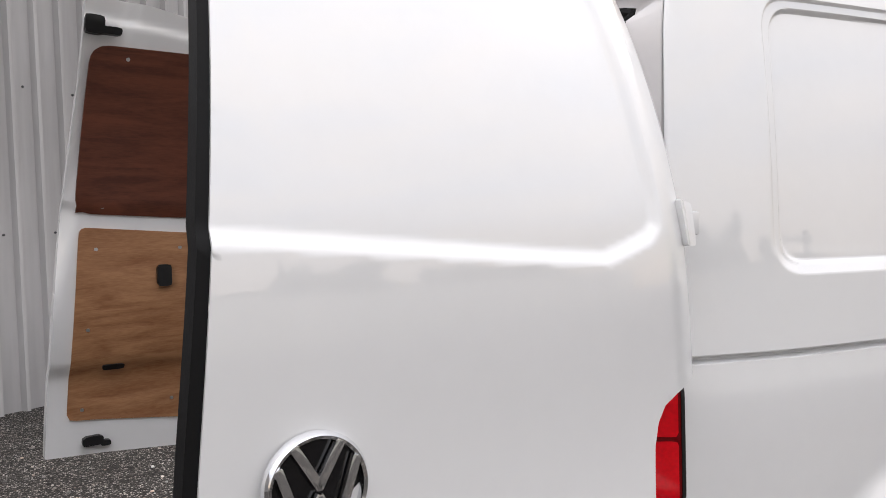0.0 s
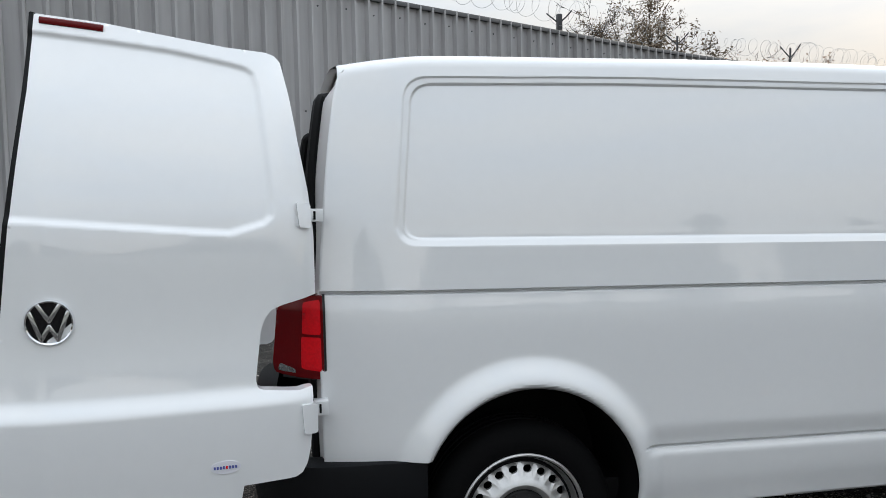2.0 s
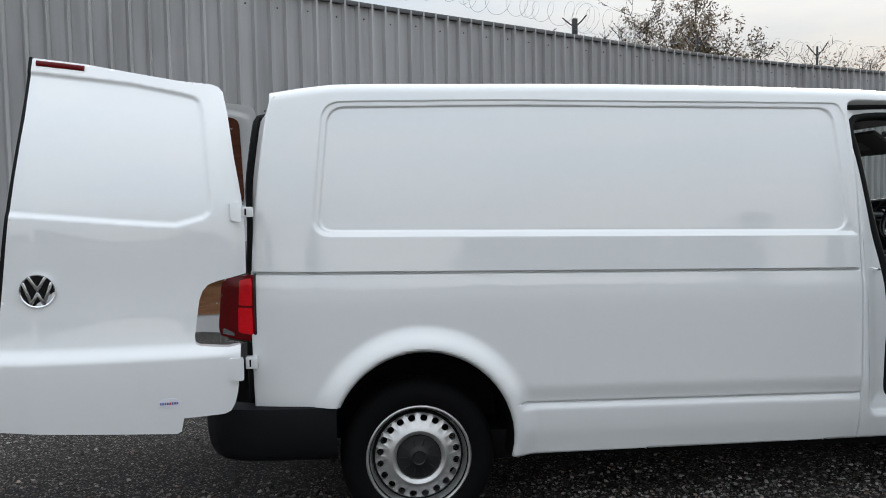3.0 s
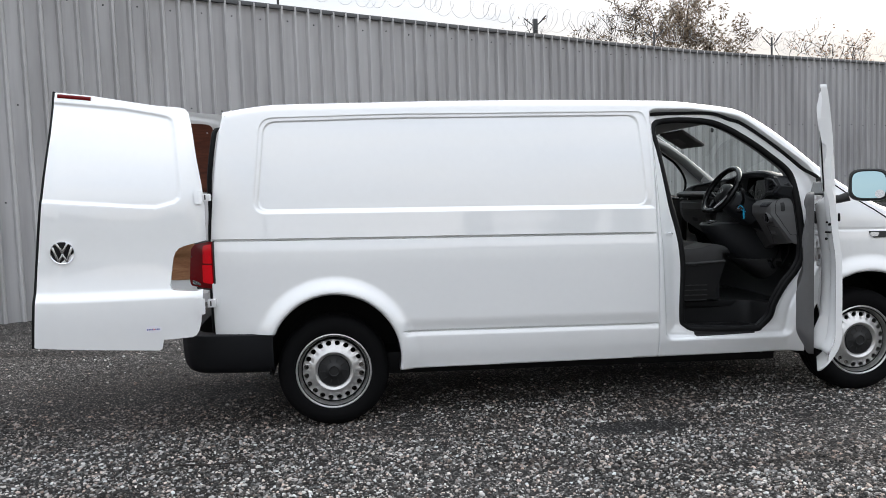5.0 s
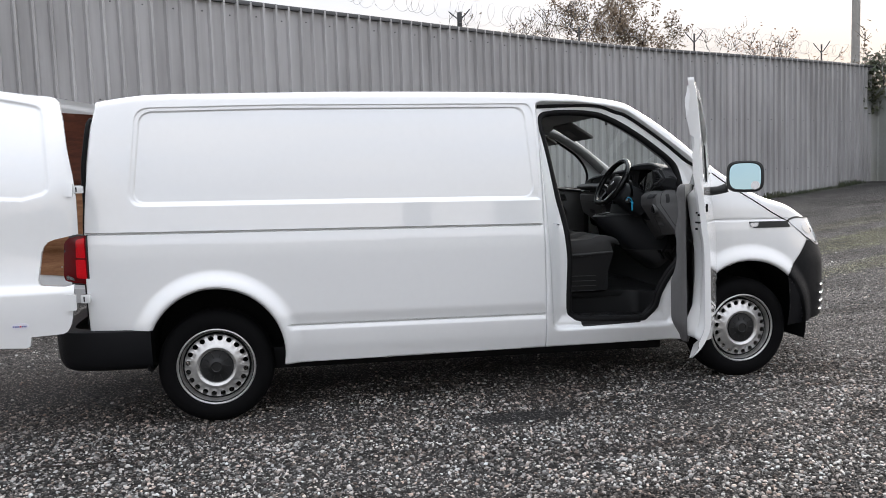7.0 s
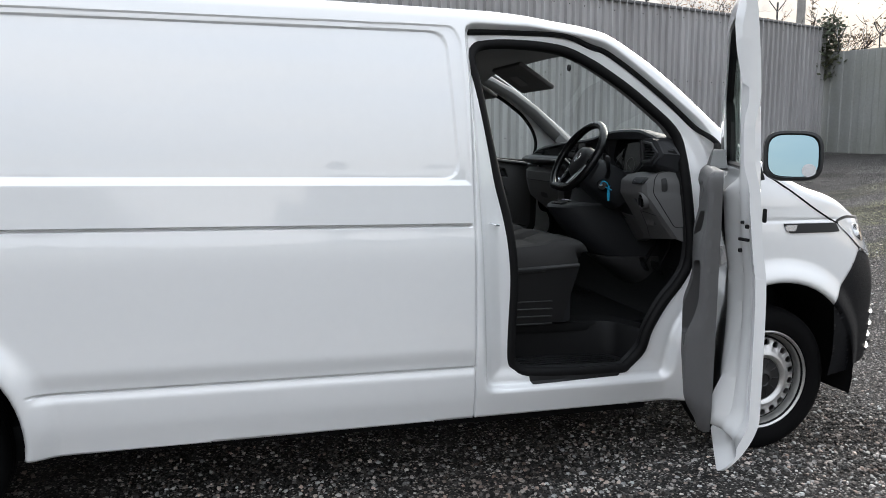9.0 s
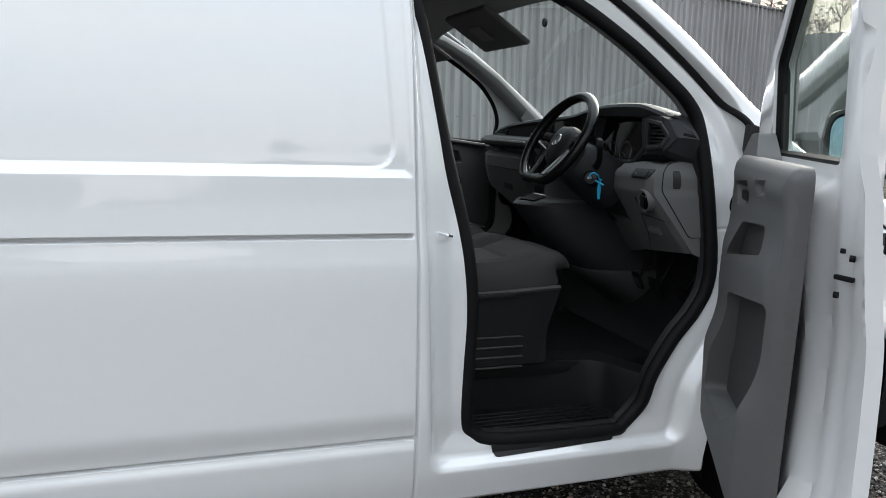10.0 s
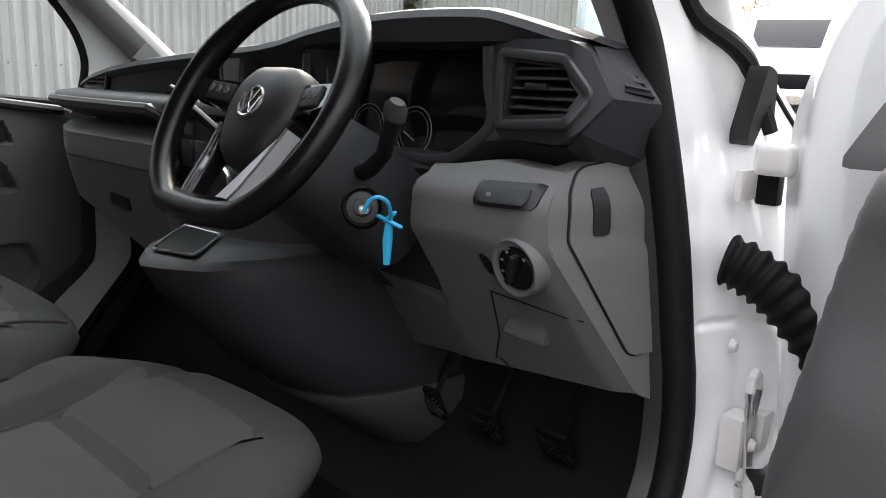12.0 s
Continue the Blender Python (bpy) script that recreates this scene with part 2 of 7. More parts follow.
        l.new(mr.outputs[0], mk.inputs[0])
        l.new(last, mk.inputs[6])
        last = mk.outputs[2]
    l.new(soil_and_rear_patch(n, l, tc, last), b.inputs["Base Color"])
    add = n.new("ShaderNodeMath")
    add.operation = "ADD"
    l.new(v.outputs["Distance"], add.inputs[0])
    l.new(v2.outputs["Distance"], add.inputs[1])
    bp = n.new("ShaderNodeBump")
    bp.invert = True
    bp.inputs["Strength"].default_value, bp.inputs["Distance"].default_value = 1.0, 0.014
    l.new(add.outputs[0], bp.inputs["Height"])
    l.new(bp.outputs["Normal"], b.inputs["Normal"])
    return m


GRAVEL = gravel_material()


def wood_material(name, light, dark, scale=1.0):
    """Veneer with long, wavering figure along x."""
    m = bpy.data.materials.new(name)
    m.use_nodes = True
    n, l = m.node_tree.nodes, m.node_tree.links
    b = n["Principled BSDF"]
    b.inputs["Roughness"].default_value = 0.5
    tc, mp = n.new("ShaderNodeTexCoord"), n.new("ShaderNodeMapping")
    mp.inputs["Scale"].default_value = (1.5 * scale, 1.5 * scale, 9 * scale)
    w, fine, r = n.new("ShaderNodeTexNoise"), n.new("ShaderNodeTexNoise"), n.new("ShaderNodeValToRGB")
    w.inputs["Scale"].default_value, w.inputs["Detail"].default_value, w.inputs["Distortion"].default_value = 2.2, 7, 1.2
    fine.inputs["Scale"].default_value, fine.inputs["Detail"].default_value = 26, 4
    l.new(tc.outputs["Object"], mp.inputs["Vector"])
    l.new(mp.outputs["Vector"], w.inputs["Vector"])
    l.new(mp.outputs["Vector"], fine.inputs["Vector"])
    add = n.new("ShaderNodeMix")
    add.inputs[0].default_value = 0.3
    l.new(w.outputs["Fac"], add.inputs[2])
    l.new(fine.outputs["Fac"], add.inputs[3])
    r.color_ramp.elements[0].position, r.color_ramp.elements[0].color = 0.36, (*dark, 1)
    r.color_ramp.elements[1].position, r.color_ramp.elements[1].color = 0.62, (*light, 1)
    l.new(add.outputs[0], r.inputs[0])
    l.new(r.outputs[0], b.inputs["Base Color"])
    return m


PLY = wood_material("plywood", (0.42, 0.215, 0.105), (0.25, 0.105, 0.045))
PLYRED = wood_material("red_brown_plywood", (0.15, 0.046, 0.024), (0.075, 0.022, 0.012))


def sheet_material():
    """Pale coated steel with faint rain streaks and broad tone changes."""
    m = bpy.data.materials.new("coated_steel_sheet")
    m.use_nodes = True
    n, l = m.node_tree.nodes, m.node_tree.links
    b = n["Principled BSDF"]
    b.inputs["Roughness"].default_value, b.inputs["Specular IOR Level"].default_value = 0.42, 0.4
    tc, mp = n.new("ShaderNodeTexCoord"), n.new("ShaderNodeMapping")
    mp.inputs["Scale"].default_value = (1.0, 1.0, 0.06)
    a, c, r = n.new("ShaderNodeTexNoise"), n.new("ShaderNodeTexNoise"), n.new("ShaderNodeValToRGB")
    a.inputs["Scale"].default_value, a.inputs["Detail"].default_value = 7.0, 6
    c.inputs["Scale"].default_value, c.inputs["Detail"].default_value = 0.45, 3
    l.new(tc.outputs["Object"], mp.inputs["Vector"])
    l.new(mp.outputs["Vector"], a.inputs["Vector"])
    l.new(tc.outputs["Object"], c.inputs["Vector"])
    mx = n.new("ShaderNodeMix")
    mx.inputs[0].default_value = 0.45
    l.new(a.outputs["Fac"], mx.inputs[2])
    l.new(c.outputs["Fac"], mx.inputs[3])
    r.color_ramp.elements[0].position, r.color_ramp.elements[0].color = 0.33, (0.280, 0.277, 0.277, 1)
    r.color_ramp.elements[1].position, r.color_ramp.elements[1].color = 0.62, (0.438, 0.436, 0.441, 1)
    l.new(mx.outputs[0], r.inputs[0])
    l.new(r.outputs[0], b.inputs["Base Color"])
    return m


SHEET = sheet_material()


# ---- mesh helpers ----
def mesh_object(name, verts, faces, mat, parent=None, label="", smooth=True):
    me = bpy.data.meshes.new(name)
    me.from_pydata([tuple(float(c) for c in v) for v in verts], [], [tuple(int(i) for i in f) for f in faces])
    me.materials.append(mat)
    if smooth:
        me.polygons.foreach_set("use_smooth", [True] * len(me.polygons))
    me.update()
    ob = new(name, me)
    if parent is not None:
        ob.parent = parent
    return tagged(ob, label)


def part(name, bm, mat, parent=None, label="", smooth=True):
    """Links a bmesh as one mesh object under a thing or a part."""
    me = bpy.data.meshes.new(name)
    bm.to_mesh(me)
    bm.free()
    me.materials.append(mat)
    if smooth:
        me.polygons.foreach_set("use_smooth", [True] * len(me.polygons))
        me.set_sharp_from_angle(angle=radians(40))
    ob = new(name, me)
    if parent is not None:
        ob.parent = parent
    return tagged(ob, label)


def empty(name, m=None, parent=None):
    ob = new(name)
    if parent is not None:
        ob.parent = parent
    if m is not None:
        ob.matrix_basis = m
    return ob


def box_bm(cx, cy, cz, sx, sy, sz, bevel=0.0, segs=2, m=None, bm=None):
    own = bm is None
    bm = bm or bmesh.new()
    made = bmesh.ops.create_cube(bm, size=1.0)["verts"]
    bmesh.ops.scale(bm, vec=(sx, sy, sz), verts=made)
    if bevel:
        edges = {e for v in made for e in v.link_edges}
        made = bmesh.ops.bevel(bm, geom=list(edges), offset=bevel, segments=segs, profile=0.6, affect="EDGES")["verts"]
        made = [v for v in bm.verts if v.is_valid] if own else made
    mat = Matrix.Translation((cx, cy, cz)) @ (m or Matrix())
    bmesh.ops.transform(bm, matrix=mat, verts=[v for v in made if v.is_valid])
    return bm


def spline(points, per=8, closed=False):
    """Catmull-Rom through the points."""
    p = [Vector(q) for q in points]
    n = len(p)
    out = []
    for i in range(n if closed else n - 1):
        a, b, c, d = (p[(i - 1) % n], p[i], p[(i + 1) % n], p[(i + 2) % n]) if closed else (p[max(i - 1, 0)], p[i], p[i + 1], p[min(i + 2, n - 1)])
        for k in range(per):
            t = k / per
            out.append(0.5 * (2 * b + (c - a) * t + (2 * a - 5 * b + 4 * c - d) * t * t + (3 * b - a - 3 * c + d) * t ** 3))
    if not closed:
        out.append(p[-1])
    return out


def tube_bm(path, radius, sides=8, closed=False, flat=1.0, up=(0, 0, 1), bm=None):
    """A round or flattened tube along a path."""
    bm = bm or bmesh.new()
    n = len(path)
    rings = []
    for i, p in enumerate(path):
        a = path[(i - 1) % n] if closed or i else path[i]
        b = path[(i + 1) % n] if closed or i < n - 1 else path[i]
        t = (Vector(b) - Vector(a)).normalized()
        s = t.cross(Vector(up))
        s = s.normalized() if s.length > 1e-4 else t.orthogonal().normalized()
        q = s.cross(t).normalized()
        r = radius[i] if isinstance(radius, (list, tuple)) else radius
        rings.append([bm.verts.new(Vector(p) + s * (r * math.cos(2 * math.pi * k / sides)) + q * (flat * r * math.sin(2 * math.pi * k / sides))) for k in range(sides)])
    for i in range(n if closed else n - 1):
        for k in range(sides):
            bm.faces.new((rings[i][k], rings[i][(k + 1) % sides], rings[(i + 1) % n][(k + 1) % sides], rings[(i + 1) % n][k]))
    if not closed:
        bm.faces.new(rings[0][::-1])
        bm.faces.new(rings[-1])
    return bm


def lathe_bm(profile, steps=48, axis="y", bm=None):
    """Turns (radius, along) points round an axis through the origin."""
    bm = bm or bmesh.new()
    rings = []
    for r, a in profile:
        ring = []
        for k in range(steps):
            c, s = r * math.cos(2 * math.pi * k / steps), r * math.sin(2 * math.pi * k / steps)
            ring.append(bm.verts.new((c, a, s) if axis == "y" else (c, s, a) if axis == "z" else (a, c, s)))
        rings.append(ring)
    for i in range(len(rings) - 1):
        for k in range(steps):
            bm.faces.new((rings[i][k], rings[i][(k + 1) % steps], rings[i + 1][(k + 1) % steps], rings[i + 1][k]))
    return bm


def loft_bm(sections, closed=True, caps=True, bm=None):
    """Skins a row of sections that have equal counts of points."""
    bm = bm or bmesh.new()
    rows = [[bm.verts.new(p) for p in s] for s in sections]
    n = len(rows[0])
    for a, b in zip(rows, rows[1:]):
        for k in range(n if closed else n - 1):
            bm.faces.new((a[k], a[(k + 1) % n], b[(k + 1) % n], b[k]))
    if caps and closed:
        bm.faces.new(rows[0][::-1])
        bm.faces.new(rows[-1])
    bmesh.ops.recalc_face_normals(bm, faces=bm.faces)
    return bm


def rounded(outline, r=0.03, segs=4):
    """Rounds the corners of a closed outline of (a, b) points."""
    out, n = [], len(outline)
    for i in range(n):
        a, b, c = (Vector(outline[(i + k) % n]) for k in (-1, 0, 1))
        q = min(r, (a - b).length * 0.45, (c - b).length * 0.45)
        s, e = b + (a - b).normalized() * q, b + (c - b).normalized() * q
        for k in range(segs + 1):
            t = k / segs
            out.append(tuple((1 - t) ** 2 * s + 2 * t * (1 - t) * b + t * t * e))
    return out


def step01(v, a, b):
    """Smooth step of v from a to b, for numbers and arrays."""
    t = np.clip((v - a) / (b - a), 0, 1)
    return t * t * (3 - 2 * t)


def inside(poly, x, z):
    """Which of the points lie in a polygon."""
    poly = np.asarray(poly)
    hit = np.zeros(np.shape(x), bool)
    px, pz = poly[:, 0], poly[:, 1]
    qx, qz = np.roll(px, -1), np.roll(pz, -1)
    for a, b, c, d in zip(px, pz, qx, qz):
        if b != d:
            hit ^= ((b > z) != (d > z)) & (x < (c - a) * (z - b) / (d - b) + a)
    return hit


def nearest(poly, x, z):
    """Distance to a polygon's outline and the nearest place on it."""
    poly = np.asarray(poly)
    best, bx, bz = np.full(np.shape(x), 1e9), np.array(x, float), np.array(z, float)
    for (a, b), (c, d) in zip(poly, np.roll(poly, -1, axis=0)):
        l2 = (c - a) ** 2 + (d - b) ** 2
        if l2 < 1e-12:
            continue
        t = np.clip(((x - a) * (c - a) + (z - b) * (d - b)) / l2, 0, 1)
        ex, ez = a + t * (c - a), b + t * (d - b)
        dist = np.hypot(x - ex, z - ez)
        near = dist < best
        best, bx, bz = np.where(near, dist, best), np.where(near, ex, bx), np.where(near, ez, bz)
    return best, bx, bz


def grown(poly, k):
    """A closed outline blown up about its middle."""
    cx, cy = sum(p[0] for p in poly) / len(poly), sum(p[1] for p in poly) / len(poly)
    return [(cx + (x - cx) * k, cy + (y - cy) * k) for x, y in poly]


def flat(points):
    return [(p[0], p[1]) for p in points]


# ---- the yard ----
def ground_z(x, y):
    s = 0.87 * x + 0.5 * y - 5.0
    return 0.065 * np.where(s > 4, s, np.log1p(np.exp(np.minimum(s, 4) / 0.8)) * 0.8)


FENCE = flat(spline([(-30, -9.2), (-12, 0.9), (-6, 4.0), (-3.6, 5.15), (-1.42, 6.2), (0.43, 7.2), (2.0, 8.0), (3.4, 8.72), (5.6, 9.85), (7.8, 10.8), (10.3, 11.65), (13.0, 12.6), (15.5, 13.6)], 12))
FENCE_TOP = 4.0


def build_ground():
    xs = np.concatenate([np.linspace(-900, -40, 8), np.linspace(-30, 40, 141), np.linspace(50, 900, 8)])
    ys = np.concatenate([np.linspace(-900, -40, 8), np.linspace(-30, 40, 141), np.linspace(50, 900, 8)])
    gx, gy = np.meshgrid(xs, ys, indexing="ij")
    far = np.clip((np.hypot(gx, gy) - 45) / 60, 0, 1)
    gz = ground_z(np.clip(gx, -40, 22), np.clip(gy, -40, 22)) * (1 - far)
    rough = np.array([noise.noise((a * 1.1, b * 1.1, 0)) + 0.5 * noise.noise((a * 3.1, b * 3.1, 5)) for a, b in zip(gx.ravel(), gy.ravel())]).reshape(gx.shape)
    gz = gz + 0.012 * rough * (1 - far)
    nx, ny = gx.shape
    verts = np.stack([gx, gy, gz], -1).reshape(-1, 3)
    faces = [(i * ny + j, (i + 1) * ny + j, (i + 1) * ny + j + 1, i * ny + j + 1) for i in range(nx - 1) for j in range(ny - 1)]
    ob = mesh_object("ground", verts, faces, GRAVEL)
    return tagged(ob, "uneven grey crushed stone gravel yard", "ground", kind="structure")


ground = build_ground()


def along(path, step):
    """Points every step metres along a line, with the distance walked."""
    out, left, walked = [tuple(path[0])], step, 0.0
    for a, b in zip(path, path[1:]):
        a, b = Vector(a), Vector(b)
        while (b - a).length >= left:
            a = a + (b - a).normalized() * left
            out.append(tuple(a))
            left = step
        left -= (b - a).length
    return out


def sheet_wall(name, line, top, mat, label, pitch=0.2, rib=0.027, depth=0.056, flip=1):
    """A wall of box-profile steel sheet that follows a line in plan."""
    side = 0.020
    walls = along([(x, y) for x, y in line], pitch)
    pts = []
    for p, q in zip(walls, walls[1:]):
        p, q = Vector(p), Vector(q)
        for s, out in ((0.0, 0.0), (0.5 - (rib / 2 + side) / pitch, 0.0), (0.5 - rib / 2 / pitch, depth), (0.5 + rib / 2 / pitch, depth), (0.5 + (rib / 2 + side) / pitch, 0.0)):
            pts.append((p + (q - p) * s, out, (q - p).normalized()))
    verts, faces = [], []
    for i, (p, out, t) in enumerate(pts):
        n = Vector((t.y, -t.x)) * flip
        x, y = p[0] + n.x * out, p[1] + n.y * out
        zb = float(ground_z(np.array(min(x, 22.0)), np.array(min(y, 22.0)))) - 0.08
        verts += [(x, y, zb), (x, y, top)]
        if i:
            k = 2 * i
            faces.append((k - 2, k, k + 1, k - 1))
    ob = mesh_object(name, verts, faces, mat, smooth=False)
    ob.modifiers.new("thick", "SOLIDIFY").thickness = 0.003
    return tagged(ob, label, "fence", kind="structure")


fence = sheet_wall("fence_north", [p for p in FENCE if p[0] > -16], FENCE_TOP, SHEET, "tall pale grey corrugated steel sheet fence")

# ---- the van ----
RAKE = math.tan(radians(1.24))
van = empty("van")
tagged(van, "white panel van with open rear and driver doors on gravel", "van")
MID = 0.952


def curve1(x, xs, ys):
    """Smooth curve through knots (monotone cubic by averaged slopes)."""
    xs, ys = np.asarray(xs, float), np.asarray(ys, float)
    d = np.diff(ys) / np.diff(xs)
    m = np.zeros_like(ys)
    m[1:-1] = np.where(d[1:] * d[:-1] > 0, 2 * d[1:] * d[:-1] / np.where(d[1:] + d[:-1] == 0, 1, d[1:] + d[:-1]), 0)
    m[0], m[-1] = d[0], d[-1]
    x = np.clip(np.asarray(x, float), xs[0], xs[-1])
    i = np.clip(np.searchsorted(xs, x) - 1, 0, len(xs) - 2)
    h = xs[i + 1] - xs[i]
    t = (x - xs[i]) / h
    return (2 * t ** 3 - 3 * t * t + 1) * ys[i] + (t ** 3 - 2 * t * t + t) * h * m[i] + (3 * t * t - 2 * t ** 3) * ys[i + 1] + (t ** 3 - t * t) * h * m[i + 1]


def top_z(x):
    return curve1(x, [-0.7, -0.56, -0.35, 0.2, 0.87, 1.5, 2.1, 2.41, 2.6, 2.75, 2.93, 3.14, 3.35, 3.55, 3.75, 3.93, 4.05, 4.15, 4.3],
                  [1.855, 1.876, 1.895, 1.91, 1.925, 1.930, 1.928, 1.905, 1.872, 1.795, 1.675, 1.515, 1.36, 1.25, 1.192, 1.112, 1.03, 0.93, 0.80])


def rear_x(z):
    return curve1(z, [0.3, 0.55, 0.81, 1.1, 1.35, 1.72, 1.83, 1.95], [-0.665, -0.677, -0.681, -0.676, -0.658, -0.612, -0.585, -0.545])


DOOR_HOLE = flat(spline([(2.045, 1.735), (2.085, 1.79), (2.22, 1.806), (2.42, 1.796), (2.55, 1.752), (2.70, 1.665), (2.83, 1.573), (2.94, 1.485), (2.982, 1.40),
                         (3.003, 1.2), (3.010, 0.95), (2.965, 0.84), (2.885, 0.743), (2.816, 0.63), (2.785, 0.54), (2.72, 0.482), (2.66, 0.468), (2.30, 0.476),
                         (2.215, 0.505), (2.192, 0.555), (2.195, 0.70), (2.202, 0.835), (2.199, 0.94), (2.179, 1.10), (2.133, 1.30), (2.067, 1.63)], 5, True))
DOOR_OUT = rounded([(2.06, 0.42), (2.035, 1.2), (2.005, 1.875), (2.42, 1.872), (2.62, 1.825), (3.08, 1.50), (3.16, 1.35), (3.14, 0.95), (2.93, 0.62), (2.90, 0.42)], 0.06, 4)
LEFT_WINDOW = rounded([(2.18, 1.325), (2.10, 1.78), (2.48, 1.785), (2.66, 1.745), (2.80, 1.665), (2.914, 1.585), (2.985, 1.495), (3.018, 1.41), (3.0, 1.295), (2.62, 1.318)], 0.04, 4)
ARCH_R = (0.02, 0.385, 0.385)
ARCH_F = (3.41, 0.40, 0.43)


def arch(cx, cz, r, n=40):
    return [(cx + r * math.cos(a), cz + r * math.sin(a)) for a in np.linspace(math.pi * 1.25, -math.pi * 0.25, n)]


PANEL = rounded([(-0.430, 1.248), (-0.374, 1.814), (0.40, 1.838), (1.966, 1.856), (1.995, 1.80), (2.012, 1.250)], 0.085, 8)[:-9] + [(2.012, 1.250)]
FIELD = rounded([(-0.406, 1.268), (-0.352, 1.792), (0.40, 1.816), (1.940, 1.834), (1.972, 1.270)], 0.075, 8)
BUMPER_F = [(3.70, 0.2), (3.72, 0.5), (3.70, 0.735), (3.83, 0.87), (3.905, 0.955), (4.02, 0.91), (4.32, 0.90), (4.4, 0.2)]
LAMP_F = rounded([(3.722, 1.083), (3.80, 1.10), (4.0, 1.085), (4.10, 0.99), (4.02, 0.925), (3.912, 0.96)], 0.03, 3)
STRIP_F = [(3.415, 1.085), (3.455, 1.043), (3.745, 1.043), (3.722, 1.083)]


def side_y(x, z, right=True):
    """How far in from the widest line the body side lies."""
    base = curve1(z, [0.2, 0.33, 0.42, 0.52, 0.6, 0.8, 0.95, 1.02, 1.09, 1.2, 1.35, 1.5, 1.65, 1.8, 1.95], [0.06, 0.035, 0.016, 0.006, 0.0, 0.0, 0.001, 0.004, 0.0135, 0.0255, 0.0405, 0.059, 0.082, 0.111, 0.149])
    # corner of the rear, and the nose in plan
    y = base + 0.045 * np.clip((-0.30 - x) / 0.38, 0, 1) ** 2
    xn = x + 0.14 * step01(z, 0.75, 1.25) * step01(x, 3.5, 3.9)
    y = y + curve1(xn, [3.3, 3.5, 3.7, 3.85, 4.0, 4.1, 4.2, 4.26, 4.3], [0, 0.005, 0.02, 0.05, 0.115, 0.20, 0.38, 0.62, MID])
    y = y + 0.05 * step01(x, 2.7, 3.3) * step01(z, 1.15, 1.5)
    # swage groove and the lower crease
    run = step01(x, -0.69, -0.66) * (1 - step01(x, 2.000, 2.012))
    y = y + 0.026 * run * np.exp(-((z - 1.098) / 0.0056) ** 6)
    low = step01(x, 0.42, 0.46) * (1 - step01(x, 2.01, 2.03))
    y = y + low * (0.020 * np.exp(-((z - 0.535) / 0.0050) ** 6) + 0.010 * step01(z, 0.50, 0.53) * (1 - step01(z, 0.545, 0.62)))
    # crease from the lamp along the wing
    run2 = step01(x, 3.02, 3.06) * (1 - step01(x, 3.70, 3.75))
    y = y + 0.006 * run2 * np.exp(-((z - 1.098) / 0.006) ** 2)
    # pressed panel
    d, _, _ = nearest(PANEL, x, z)
    d = np.where(inside(PANEL, x, z), d, -d)
    e, _, _ = nearest(FIELD, x, z)
    e = np.where(inside(FIELD, x, z), e, -e)
    foot = 1 - step01(z, 1.285, 1.31)
    y = y + (1 - foot) * (0.0055 * np.clip(d / 0.006, 0, 1) + 0.0015 * np.clip((d - 0.006) / 0.015, 0, 1) + 0.0085 * np.clip(e / 0.008, 0, 1))
    y = y + foot * (0.0095 * np.clip(d / 0.020, 0, 1) + 0.0055 * np.clip(e / 0.008, 0, 1))
    # wheel arches
    for cx, cz, r in (ARCH_R, ARCH_F):
        q = np.hypot(x - cx, z - cz)
        y = y - 0.034 * (1 - step01(q, r + 0.012, r + 0.115)) + 0.012 * (1 - step01(q, r, r + 0.014))
    # seam behind the front door, then the recess that the door shuts into
    if right:
        d, _, _ = nearest(DOOR_OUT, x, z)
        d = np.where(inside(DOOR_OUT, x, z), d, -d)
        y = y + 0.045 * step01(d, 0.0, 0.03) + 0.02 * step01(d, 0.03, 0.10)
    y = y + 0.018 * np.exp(-((x - 2.022) / 0.0038) ** 4) * (1 - step01(z, 1.84, 1.86))
    return y


def spaced(marks, steps):
    """Grid lines with their own spacing in each stretch."""
    out = [np.array(marks[:1])]
    for a, b, d in zip(marks, marks[1:], steps):
        out.append(np.linspace(a, b, max(1, round((b - a) / d)) + 1)[1:])
    return np.concatenate(out)


def body_shell(right=True, dx=0.012, dz=0.0115):
    """Grid of one half of the body: places, and the flat side coordinates for cutting."""
    X = spaced([-0.70, -0.44, -0.34, 1.93, 2.011, 2.033, 4.3], [dx, 0.0038, dx, 0.0038, 0.002, dx])
    low = spaced([0.27, 0.524, 0.547, 1.086, 1.111, 1.242, 1.290, 1.30], [dz, 0.002, dz, 0.002, dz, 0.0038, dz])
    up = np.concatenate([np.linspace(0, 0.72, int(0.43 / dz))[1:], np.linspace(0.72, 1, 44)[1:]])
    arc = np.linspace(0, 1, 9)[1:]
    over = np.linspace(0, 1, 19)[1:]
    R = 0.05
    nx = len(X)
    zs = top_z(X) - R * 0.95
    rows = []
    for z in low:
        k = np.minimum(1.0, (zs - 0.27) * 0.9 / 1.03)
        rows.append(0.27 + (z - 0.27) * k)
    zk = rows[-1]
    for u in up:
        rows.append(zk + (zs - zk) * u)
    Z = np.array(rows).T
    XX = np.repeat(X[:, None], Z.shape[1], 1)
    return X, XX, Z, zs, arc, over, R


def snap(XX, Z, polys, reach):
    """Pulls grid points onto cut lines, so that openings have clean edges."""
    for poly in polys:
        d, ex, ez = nearest(poly, XX, Z)
        near = d < reach
        XX, Z = np.where(near, ex, XX), np.where(near, ez, Z)
    return XX, Z


